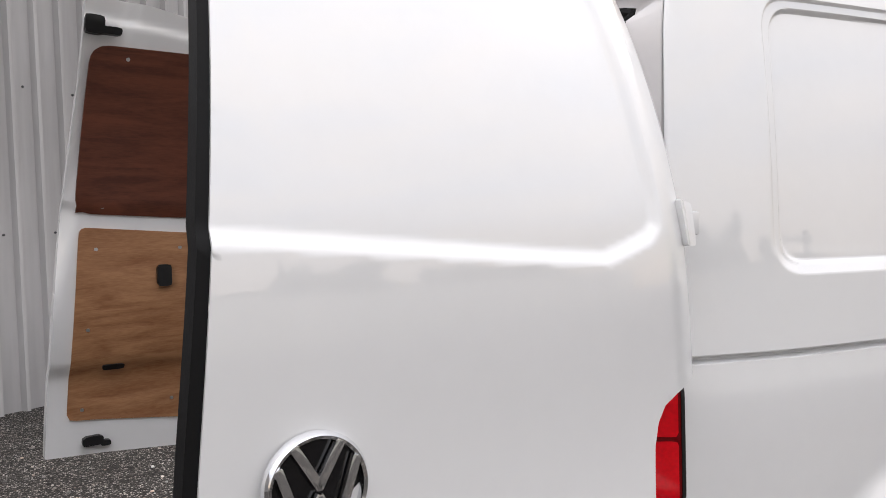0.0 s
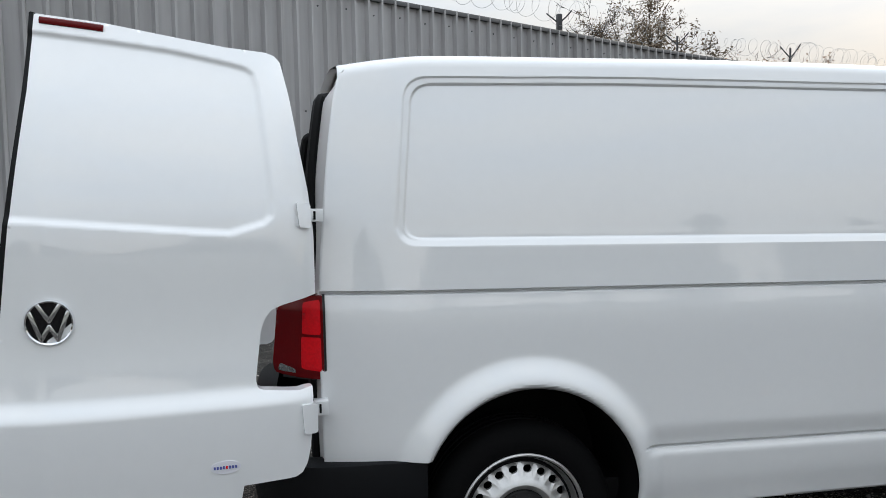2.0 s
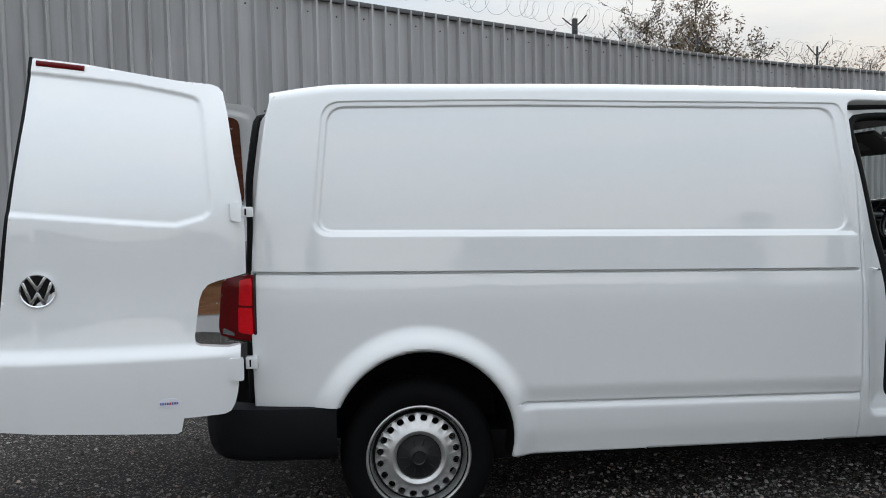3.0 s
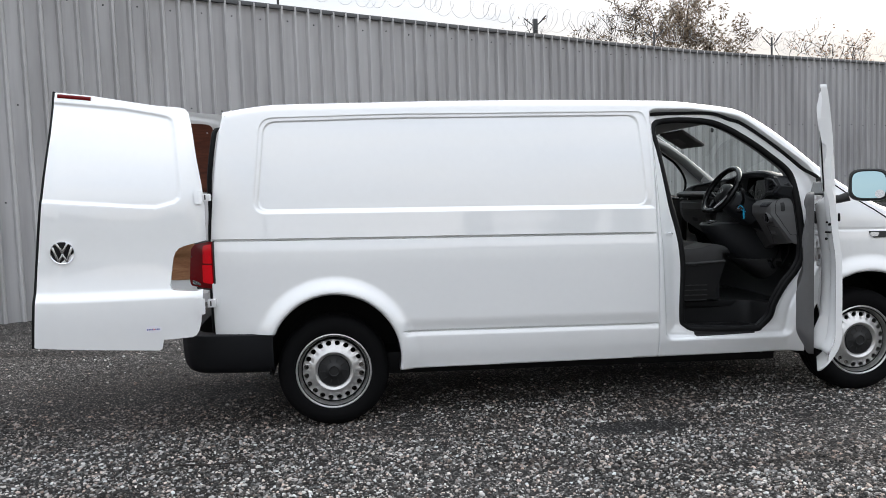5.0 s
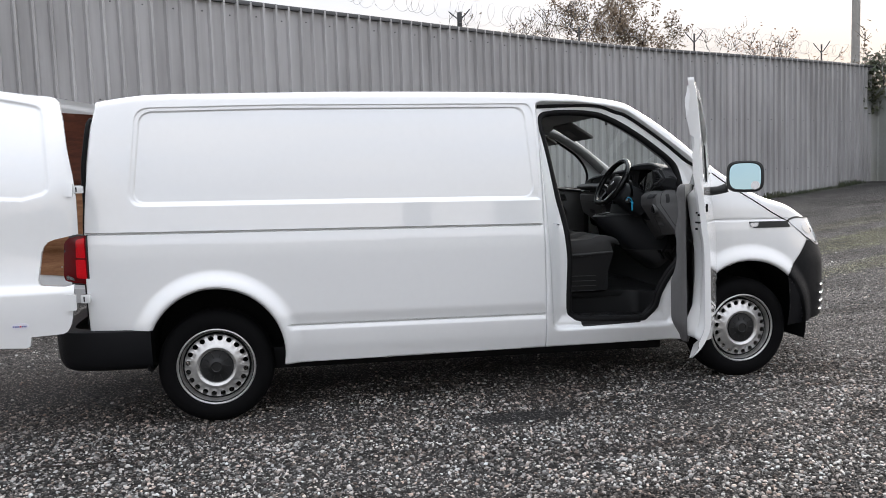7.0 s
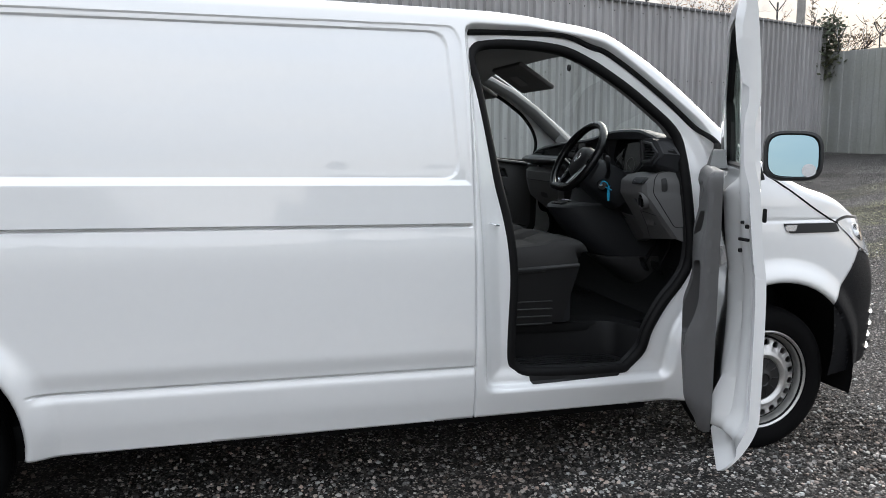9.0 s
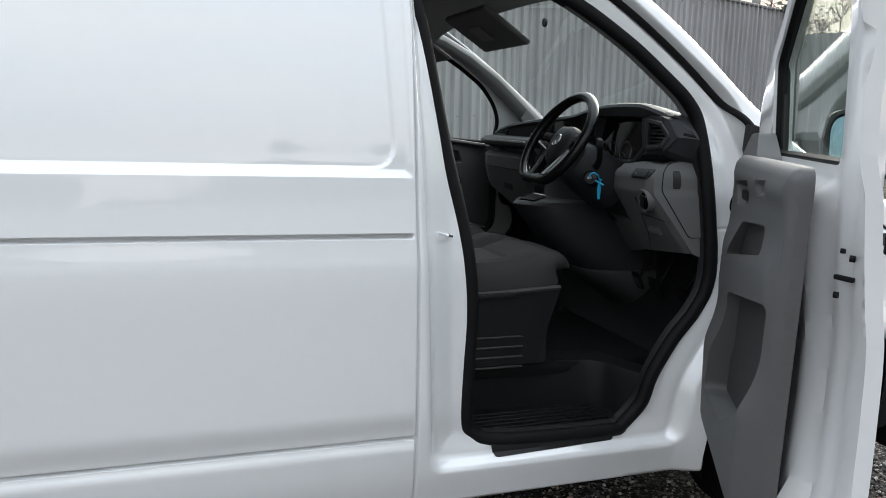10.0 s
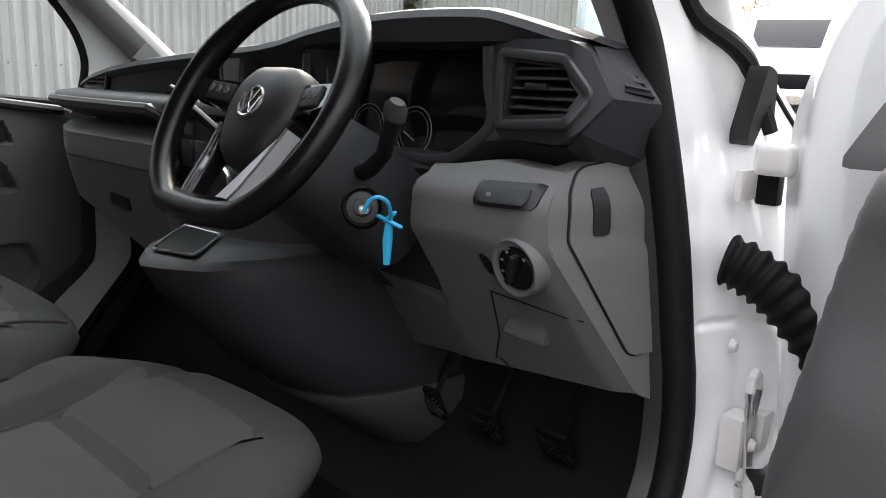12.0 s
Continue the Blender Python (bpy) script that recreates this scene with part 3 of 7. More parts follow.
def build_body(right):
    dx, dz = (0.009, 0.0085) if right else (0.018, 0.018)
    X, XX, Z, zs, arc, over, R = body_shell(right, dx, dz)
    window = LEFT_WINDOW
    polys = [arch(*ARCH_R), arch(*ARCH_F), BUMPER_F] + ([DOOR_HOLE] if right else [window])
    XX = XX + (rear_x(Z) + 0.70) * (1 - step01(XX, -0.70, -0.1))
    XX, Z = snap(XX, Z, polys, dx * 0.70)
    XX, Z = snap(XX, Z, [[(0.30, 0.301), (3.1, 0.329)]], 0.0042)
    Y = side_y(XX, Z, right)
    # cant rail and the top surface
    side_top = Y[:, -1]
    x0 = XX[:, -1]
    ax, ay, az = [], [], []
    for u in arc:
        a = u * math.pi / 2
        ax.append(x0), ay.append(side_top + R * 1.1 * (1 - math.cos(a)) + 0.012 * u), az.append(zs + R * 0.95 * math.sin(a))
    ye, ze = ay[-1], az[-1]
    span = np.maximum(MID - ye, 0.0)
    for u in over:
        y = ye + span * u
        s = 1 - (1 - u) ** 2
        bulge = 0.05 * s * (1 - step01(x0, 2.2, 2.6)) + 0.05 * s * step01(x0, 3.3, 3.5)
        ax.append(x0 + 0.17 * s * step01(x0, 2.3, 2.7) * (1 - step01(x0, 3.2, 3.7)))
        ay.append(y)
        az.append(ze + bulge + 0.01 * s)
    PX = np.concatenate([XX, np.array(ax).T], 1)
    PY = np.concatenate([Y, np.array(ay).T], 1)
    PZ = np.concatenate([Z, np.array(az).T], 1)
    n, m = PX.shape
    ns, na = Z.shape[1], len(arc)
    if not right:
        PY = 2 * MID - PY
    verts = np.stack([PX, PY, PZ], -1).reshape(-1, 3)
    i, j = np.meshgrid(np.arange(n - 1), np.arange(m - 1), indexing="ij")
    quad = np.stack([i * m + j, (i + 1) * m + j, (i + 1) * m + j + 1, i * m + j + 1], -1).reshape(-1, 4)
    if not right:
        quad = quad[:, ::-1]
    cx, cz = PX.reshape(-1)[quad].mean(1), PZ.reshape(-1)[quad].mean(1)
    jj = j.reshape(-1)
    onside = jj < ns - 1
    ontop = jj >= ns - 1 + na
    xcol = X[:-1][i.reshape(-1)]
    kind = np.zeros(len(quad), int)  # 0 body, -1 nothing, 1 bumper, 2 lamp, 3 windscreen, 4 bonnet, 5 strip, 6 roof
    kind[onside & (cx < -0.3) & (cz < 0.545)] = -1
    kind[onside & (cz < 0.302 + 0.01 * (cx - 0.4)) & (cx > 0.3) & (cx < 3.1)] = -1
    for a in (ARCH_R, ARCH_F):
        kind[onside & (np.hypot(cx - a[0], cz - a[1]) < a[2])] = -1
        kind[onside & (cz < 0.303) & (abs(cx - a[0]) < a[2] + 0.02)] = -1
    kind[onside & inside(BUMPER_F, cx, cz)] = 1
    kind[onside & (cx > 3.6) & (cz < 0.395 + 0.10 * (cx - 3.85))] = -1
    kind[onside & (cx > 3.905) & (cz < 0.9) & (kind == 0)] = 1
    kind[ontop & (xcol > 2.52) & (xcol < 3.42)] = 3
    kind[(jj >= ns - 1 + 3) & (xcol >= 3.42)] = 4
    kind[(jj >= ns - 1 + 6) & (xcol <= 2.52)] = 6
    if right:
        kind[onside & inside(DOOR_HOLE, cx, cz)] = -1
    else:
        kind[onside & inside(window, cx, cz)] = 7
    return verts, quad, kind


def pick(verts, quad, kind, k):
    use = quad[kind == k]
    ids, inv = np.unique(use, return_inverse=True)
    return verts[ids], inv.reshape(use.shape)


def two(a, b):
    """Joins two half meshes."""
    return np.concatenate([a[0], b[0]]), np.concatenate([a[1], b[1] + len(a[0])])


rv, rq, rk = build_body(True)
lv, lq, lk = build_body(False)
side_r = mesh_object("body_side", *pick(rv, rq, rk, 0), WHITE, van, "glossy white pressed steel body side")
side_l = mesh_object("body_side", *pick(lv, lq, lk, 0), WHITE, van)
for ob in (side_r, side_l):
    md = ob.modifiers.new("thick", "SOLIDIFY")
    md.thickness, md.offset = 0.008, -1
    ob.data.set_sharp_from_angle(angle=radians(22))
    # only long creases along the side stay hard
    co = np.empty(len(ob.data.vertices) * 3)
    ob.data.vertices.foreach_get("co", co)
    ends = np.empty(len(ob.data.edges) * 2, int)
    ob.data.edges.foreach_get("vertices", ends)
    run = co.reshape(-1, 3)[ends.reshape(-1, 2)]
    hard = np.zeros(len(ob.data.edges), bool)
    ob.data.edges.foreach_get("use_edge_sharp", hard)
    step = abs(run[:, 0] - run[:, 1])
    hard &= (step[:, 0] > 1.5 * step[:, 2]) & (run[:, :, 0].max(1) < 2.0)
    # and the two folds at the foot of the pressed panel
    ob.data.set_sharp_from_angle(angle=radians(8))
    fold = np.zeros(len(ob.data.edges), bool)
    ob.data.edges.foreach_get("use_edge_sharp", fold)
    hard |= fold & (step[:, 0] > 3 * step[:, 2]) & (run[:, :, 2].min(1) > 1.235) & (run[:, :, 2].max(1) < 1.30) & (run[:, :, 0].max(1) < 2.0) & (run[:, :, 0].min(1) > -0.36)
    ob.data.edges.foreach_set("use_edge_sharp", hard)
roof = mesh_object("roof", *two(pick(rv, rq, rk, 6), pick(lv, lq, lk, 6)), WHITE, van)
bonnet = mesh_object("bonnet", *two(pick(rv, rq, rk, 4), pick(lv, lq, lk, 4)), WHITE, van)
front_bumper = mesh_object("front_bumper", *two(pick(rv, rq, rk, 1), pick(lv, lq, lk, 1)), BUMPER, van, "dark grey plastic front bumper")
windscreen = mesh_object("windscreen", *two(pick(rv, rq, rk, 3), pick(lv, lq, lk, 3)), GLASS, van)
windscreen.visible_shadow = False
side_glass = mesh_object("side_window", *pick(lv, lq, lk, 7), GLASS, van)
side_glass.visible_shadow = False
part("window_rubber", tube_bm([Vector((x, 2 * MID - float(side_y(np.array(x), np.array(z), False)) - 0.004, z)) for x, z in LEFT_WINDOW], 0.011, 6, True, up=(0, 1, 0)), RUBBER, van, "black rubber round the passenger window")


# wheels
def wheel(x, y, mirror=1, z=0.335):
    w = empty("wheel", Matrix.Translation((x, y, z)) @ (pose(0, 0, 0, 0, 0, 180) if mirror < 0 else Matrix()), van)
    tread = [(0.225, 0.015), (0.232, 0.0), (0.26, -0.012), (0.29, -0.008), (0.315, 0.004), (0.328, 0.022), (0.333, 0.04), (0.335, 0.06), (0.326, 0.064), (0.326, 0.070), (0.335, 0.074),
             (0.335, 0.098), (0.326, 0.102), (0.326, 0.110), (0.335, 0.114), (0.335, 0.138), (0.326, 0.142), (0.326, 0.150), (0.335, 0.154), (0.333, 0.175), (0.325, 0.195), (0.30, 0.21), (0.22, 0.20)]
    part("tyre", lathe_bm(tread, 72), TYRE, w, "black rubber tyre")
    # steel rim: lip, dish with a ring of holes, hub
    bm = lathe_bm([(0.216, 0.20), (0.214, 0.05), (0.222, 0.022), (0.228, 0.006), (0.222, 0.002), (0.214, 0.010), (0.209, 0.030), (0.206, 0.058), (0.201, 0.066), (0.196, 0.060), (0.194, 0.046), (0.188, 0.044)], 72)
    steps, ring_r = 20, 0.167
    def disc(r, y):
        return [bm.verts.new((r * math.cos(2 * math.pi * k / 160), y, r * math.sin(2 * math.pi * k / 160))) for k in range(160)]
    outer, inner = disc(0.188, 0.044), disc(0.138, 0.020)
    for h in range(steps):
        a0 = 2 * math.pi * (h + 0.5) / steps
        c = Vector((ring_r * math.cos(a0), 0.031, ring_r * math.sin(a0)))
        er, et = Vector((math.cos(a0), 0, math.sin(a0))), Vector((-math.sin(a0), 0, math.cos(a0)))
        hole = [bm.verts.new(c + er * (0.0148 * math.cos(q)) + et * (0.0160 * math.sin(q))) for q in np.linspace(-math.pi, math.pi, 17)[:-1]]
        back = [bm.verts.new(v.co + Vector((0, 0.012, 0))) for v in hole]
        for q in range(16):
            bm.faces.new((hole[q], hole[(q + 1) % 16], back[(q + 1) % 16], back[q]))
        o = [outer[(h * 8 + k) % 160] for k in range(9)]
        i = [inner[(h * 8 + k) % 160] for k in range(9)]
        # halves: outward half of the hole to the outer arc, inward half to the inner arc
        up = [hole[k] for k in range(4, 13)]
        dn = [hole[k % 16] for k in range(12, 21)][::-1]
        for k in range(8):
            bm.faces.new((o[k], o[k + 1], up[k + 1], up[k]))
            bm.faces.new((i[k], dn[k], dn[k + 1], i[k + 1]))
        bm.faces.new((o[0], up[0], i[0]))
        bm.faces.new((o[8], i[8], up[8]))
    lathe_bm([(0.138, 0.020), (0.128, 0.010), (0.115, 0.006), (0.100, 0.013), (0.092, 0.030), (0.04, 0.04)], 160, bm=bm)
    bmesh.ops.remove_doubles(bm, verts=bm.verts, dist=0.0004)
    bmesh.ops.recalc_face_normals(bm, faces=bm.faces)
    part("rim", bm, STEEL, w, "silver steel rim with a ring of round holes")
    # black rings stand in for the shade in the gaps round the disc
    part("rim_gap", lathe_bm([(0.1875, 0.0425), (0.190, 0.041), (0.1965, 0.046), (0.198, 0.058)], 72), RUBBER, w, "dark ring for the shade in the gap round the wheel disc")
    part("rim_gap", lathe_bm([(0.2105, 0.018), (0.2125, 0.0105), (0.2145, 0.0085)], 72), RUBBER, w)
    cap = lathe_bm([(0.098, 0.036), (0.098, 0.022), (0.090, 0.012), (0.05, 0.010), (0.040, 0.004), (0.030, 0.000), (0.026, 0.004), (0.0, 0.004)], 48)
    part("hub_cap", cap, BLACK, w, "black plastic hub cap")
    for k in range(10):
        a = 2 * math.pi * k / 10
        part("cap_rib", box_bm(0, 0, 0, 0.034, 0.004, 0.006, 0.0015, 1, Matrix.Rotation(-a, 4, "Y") @ Matrix.Translation((0.068, 0.011, 0))), BLACK, w)
    part("brake_drum", lathe_bm([(0.0, 0.06), (0.15, 0.06), (0.15, 0.16)], 32), RUBBER, w)
    return w


# outer faces of the wheels stand a little inside the body side
for wx in (0.0, 3.4):
    wheel(wx, 0.055, 1)
    wheel(wx, 2 * MID - 0.055, -1)

# dark wheel housings and underbody
for cx, cz, r in (ARCH_R, ARCH_F):
    for y0, y1 in ((0.012, 0.42), (2 * MID - 0.012, 2 * MID - 0.42)):
        pts = [(cx + (r + 0.004) * math.cos(a), cz + (r + 0.004) * math.sin(a)) for a in np.linspace(math.pi * 1.08, -math.pi * 0.08, 24)]
        bm = bmesh.new()
        a = [bm.verts.new((x, y0, z)) for x, z in pts]
        b = [bm.verts.new((x, y1, z)) for x, z in pts]
        for k in range(len(pts) - 1):
            bm.faces.new((a[k], a[k + 1], b[k + 1], b[k]))
        bm.faces.new(b)
        part("wheel_housing", bm, RUBBER, van, "black wheel arch liner")
part("underbody", box_bm(1.55, MID, 0.31, 2.65, 1.56, 0.14, 0.02), RUBBER, van, "black underbody")


# ---- slabs: doors and trims pressed from a field ----
def slab(name, outline, out_f, in_f, mat, parent, label="", holes=(), step=0.012, to=None, refine=()):
    """A pressed panel: an outline in (a, b), front and back faces from two fields, joined round its edges."""
    o = np.asarray(outline)
    a = np.arange(o[:, 0].min() - step, o[:, 0].max() + step, step)
    b = np.arange(o[:, 1].min() - step, o[:, 1].max() + step, step)
    A, B = np.meshgrid(a, b, indexing="ij")
    A, B = snap(A, B, refine, step * 0.45)
    A, B = snap(A, B, [outline, *holes], step * 0.70)
    n, m = A.shape
    i, j = np.meshgrid(np.arange(n - 1), np.arange(m - 1), indexing="ij")
    q = np.stack([i * m + j, (i + 1) * m + j, (i + 1) * m + j + 1, i * m + j + 1], -1).reshape(-1, 4)
    ca, cb = A.ravel()[q].mean(1), B.ravel()[q].mean(1)
    keep = inside(outline, ca, cb)
    for h in holes:
        keep &= ~inside(h, ca, cb)
    q = q[keep]
    ids, inv = np.unique(q, return_inverse=True)
    q = inv.reshape(q.shape)
    A, B = A.ravel()[ids], B.ravel()[ids]
    N = len(ids)
    place = to or (lambda a, b, c: np.stack([a, c, b], -1))
    verts = np.concatenate([place(A, B, out_f(A, B)), place(A, B, in_f(A, B))])
    faces = [tuple(f) for f in q] + [tuple(f[::-1] + N) for f in q]
    seen = collections.Counter()
    edge = {}
    for f in q:
        for k in range(4):
            e = (int(f[k]), int(f[(k + 1) % 4]))
            if e[0] != e[1]:
                seen[(min(e), max(e))] += 1
                edge[(min(e), max(e))] = e
    for key, count in seen.items():
        if count == 1:
            x, y = edge[key]
            faces.append((y, x, x + N, y + N))
    bm = bmesh.new()
    vs = [bm.verts.new(v) for v in verts.tolist()]
    for f in faces:
        f = list(dict.fromkeys(f))
        if len(f) >= 3:
            try:
                bm.faces.new([vs[k] for k in f])
            except ValueError:
                pass
    bmesh.ops.recalc_face_normals(bm, faces=bm.faces)
    return part(name, bm, mat, parent, label)


def relief(a, b, polys):
    """Sum of pressed or raised areas: (outline, depth, width of the edge)."""
    out = np.zeros(np.shape(a))
    for poly, depth, width in polys:
        d, _, _ = nearest(poly, a, b)
        d = np.where(inside(poly, a, b), d, -d)
        out = out + depth * step01(d, 0, width)
    return out


# ---- rear doors ----
REAR_OUT = [(0.777, 1.951), (0.59, 1.934), (0.375, 1.901), (0.234, 1.881), (0.112, 1.874), (0.084, 1.866), (0.066, 1.845), (0.050, 1.74), (0.033, 1.572), (0.012, 1.424), (0.001, 1.301), (0.003, 1.106),
            (0.115, 1.082), (0.15, 1.068), (0.17, 1.045), (0.183, 1.01), (0.205, 0.865), (0.20, 0.843), (0.185, 0.836), (0.077, 0.825), (0.033, 0.831), (0.039, 0.751), (0.05, 0.65), (0.062, 0.605),
            (0.078, 0.580), (0.10, 0.570), (0.253, 0.566), (0.263, 0.515), (0.28, 0.507), (0.914, 0.553), (0.880, 0.98), (0.84, 1.336), (0.793, 1.709)]
REAR_PANEL = [(1.2, 1.925), (0.768, 1.896), (0.537, 1.876), (0.403, 1.863), (0.225, 1.832), (0.175, 1.82), (0.152, 1.80), (0.142, 1.75), (0.123, 1.39), (0.128, 1.345), (0.155, 1.322), (0.26, 1.292), (0.404, 1.301), (0.828, 1.333), (1.2, 1.362)]


def rear_w(u, z):
    wz = curve1(z, [0.35, 0.48, 0.60, 0.68, 0.79, 0.85, 1.05, 1.22, 1.33, 1.45, 1.64, 1.95], [0.052, 0.062, 0.068, 0.070, 0.066, 0.035, 0.010, 0.003, -0.007, -0.032, -0.093, -0.24])
    wu = curve1(u, [-0.05, 0, 0.05, 0.126, 0.3, 0.5, 0.75, 0.84, 0.95], [-0.08, 0, 0.04, 0.064, 0.074, 0.075, 0.067, 0.05, 0.03])
    d, _, _ = nearest(REAR_PANEL, u, z)
    d = np.where(inside(REAR_PANEL, u, z), d, -d)
    return wz + wu - 0.012 * np.clip(d / 0.017, 0, 1)


def rear_door(hinge_y, degrees, side, label, wide=1.0):
    """One barn door, swung open on its hinges; side -1 is the right-hand one."""
    door = empty("rear_door", None, van)
    tagged(door, label)
    a = radians(degrees)

    def to(u, z, w):
        u, z = u * wide, z * (1.05 if side > 0 else 1.0) + (0.02 if side > 0 else 0.0)
        x = -0.69 - u * math.cos(a) + w * math.sin(a)
        y = -u * math.sin(a) - w * math.cos(a)
        return np.stack([x + 0 * u, hinge_y + (y if side < 0 else -y) + 0 * u, z + 0 * u], -1)

    def inner(u, z):
        return rear_w(u, z) - 0.022 - 0.03 * step01(u, 0.02, 0.06) + 0.02 * step01(u - 0.85 + 0.25 * (z - 1.3), -0.05, 0.0)

    slab("door_panel", REAR_OUT if side < 0 else [((0.075 + 1.069 * u) / 1.15, z) for u, z in REAR_OUT], rear_w, inner, WHITE, door, "white pressed steel door panel", step=0.0068 if side < 0 else 0.012, to=to, refine=[[p for p in REAR_PANEL if p[0] < 0.9]] if side < 0 else ())
    if side < 0:
        # black rubber strip down the free edge
        edge = [(0.779, 1.957), (0.795, 1.709), (0.842, 1.336), (0.882, 0.98), (0.917, 0.55)]
        rub = flat(spline([(u, z, 0) for u, z in edge], 8))
        strip = [(u - 0.004, z) for u, z in rub] + [(u + 0.012, z) for u, z in rub[::-1]]
        slab("edge_seal", strip, lambda u, z: rear_w(u, z) - 0.004, lambda u, z: rear_w(u, z) - 0.036, RUBBER, door, "black rubber edge seal", step=0.012, to=to)
    for z0, z1, u0, u1 in ((1.312, 1.392, 0.058, 0.012), (0.692, 0.785, 0.076, 0.024)):
        slab("hinge", rounded([(u0 - 0.006, z0 + 0.003), (u0, z1), (u1, z1 - 0.005), (u1 + 0.002, z0)], 0.006, 3), lambda u, z: rear_w(np.maximum(u, 0.03), z) + 0.012, lambda u, z: rear_w(np.maximum(u, 0.03), z) - 0.02, WHITE, door, "white painted hinge", step=0.008, to=to)
    return door, to


right_door, rd_to = rear_door(0.0, 8.6, -1, "open white right rear door")
left_door, ld_to = rear_door(2 * MID, -8.0, 1, "open left rear door lined with plywood", 1.15)
part("brake_light", tube_bm([rd_to(np.array(u), np.array(z), rear_w(np.array(u), np.array(z)) + 0.002) for u, z in ((0.762, 1.929), (0.70, 1.924), (0.64, 1.919), (0.588, 1.914))], 0.009, 8, flat=1.3), DARKRED, right_door, "red high-level brake light")
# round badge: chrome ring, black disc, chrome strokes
bu, bz = 0.747, 1.062
bw = float(rear_w(np.array(bu), np.array(bz))) + 0.003
bframe = Matrix.Translation(Vector(rd_to(np.array(bu), np.array(bz), np.array(bw)))) @ pose(0, 0, 0, 0, 0, 8.6)
badge = lathe_bm([(0.0, 0.0), (0.055, 0.0), (0.056, -0.004)], 48)
bmesh.ops.transform(badge, matrix=bframe, verts=badge.verts)
part("badge_disc", badge, GLOSSB, right_door, "black round badge disc")
ring = lathe_bm([(0.064, 0.004), (0.064, -0.004), (0.060, -0.010), (0.056, -0.008), (0.054, -0.001)], 48)
bmesh.ops.transform(ring, matrix=bframe, verts=ring.verts)
part("badge_ring", ring, CHROME, right_door, "chrome badge ring")
for pts in (((-0.027, 0.048), (0.0, 0.004), (0.027, 0.048)), ((-0.047, 0.027), (-0.021, -0.047), (0.0, -0.010), (0.021, -0.047), (0.047, 0.027))):
    for p, q in zip(pts, pts[1:]):
        v = Vector((q[0] - p[0], 0, q[1] - p[1]))
        m = Matrix.Translation(((p[0] + q[0]) / 2, -0.006, (p[1] + q[1]) / 2)) @ Matrix.Rotation(-math.atan2(v.z, v.x), 4, "Y")
        part("badge_bar", box_bm(0, 0, 0, v.length + 0.008, 0.008, 0.0115, 0.002, 2, bframe @ m), CHROME, right_door)
# small oval sticker with unreadable blue lettering
su, sz = 0.303, 0.628
oval = [(su + 0.043 * math.cos(t), sz + 0.0195 * math.sin(t)) for t in np.linspace(0, 2 * math.pi, 25)[:-1]]
STICK = material("white_sticker", (0.75, 0.75, 0.8), 0.4)
INK = material("dark_blue_print", (0.09, 0.11, 0.36), 0.5)
slab("sticker", oval, lambda u, z: rear_w(u, z) + 0.0015, lambda u, z: rear_w(u, z) - 0.001, STICK, right_door, "small white oval dealer sticker", step=0.006, to=rd_to)
for k in range(8):
    u0 = su + 0.034 - k * 0.0085
    slab("print_bar", [(u0, sz - 0.0045), (u0, sz + 0.0045), (u0 - 0.0055, sz + 0.0045), (u0 - 0.0055, sz - 0.0045)], lambda u, z: rear_w(u, z) + 0.003, lambda u, z: rear_w(u, z), INK if k != 4 else RED, right_door, step=0.004, to=rd_to)
# plywood on the inside of the left door, with catches
for name, poly, mat, lab in (("ply_panel", rounded([(0.19, 1.30), (0.21, 1.80), (0.50, 1.815), (0.775, 1.812), (0.816, 1.318), (0.496, 1.303)], 0.05, 5), PLYRED, "dark red-brown plywood upper lining"),
                             ("ply_panel", rounded([(0.32, 0.625), (0.305, 1.25), (0.494, 1.254), (0.803, 1.275), (0.853, 0.662), (0.521, 0.62)], 0.02, 3), PLY, "pale brown plywood lower lining")):
    slab(name, poly, lambda u, z: rear_w(u, z) - 0.058, lambda u, z: rear_w(u, z) - 0.046, mat, left_door, lab, step=0.02, to=ld_to)
for u0, z0, du, dz in ((0.55, 1.114, 0.042, 0.072), (0.690, 0.822, 0.064, 0.018), (0.745, 1.862, 0.05, 0.05), (0.70, 1.850, 0.06, 0.02), (0.755, 0.588, 0.06, 0.03), (0.735, 0.575, 0.03, 0.018)):
    slab("catch", rounded([(u0, z0 - dz / 2), (u0, z0 + dz / 2), (u0 + du, z0 + dz / 2), (u0 + du, z0 - dz / 2)], 0.01, 2), lambda u, z: rear_w(u, z) - 0.075, lambda u, z: rear_w(u, z) - 0.05, BLACK, left_door, "black door catch", step=0.012, to=ld_to)

# screws round the plywood
for u0, z0 in ((0.36, 0.69), (0.55, 0.69), (0.81, 0.69), (0.34, 0.95), (0.79, 0.95), (0.34, 1.20), (0.52, 1.205), (0.76, 1.205), (0.23, 1.33), (0.45, 1.33), (0.74, 1.33), (0.25, 1.74), (0.68, 1.78)):
    q = [(u0 + 0.006 * math.cos(t), z0 + 0.006 * math.sin(t)) for t in np.linspace(0, 2 * math.pi, 9)[:-1]]
    slab("screw", q, lambda u, z: rear_w(u, z) - 0.0605, lambda u, z: rear_w(u, z) - 0.055, STEEL, left_door, step=0.005, to=ld_to)

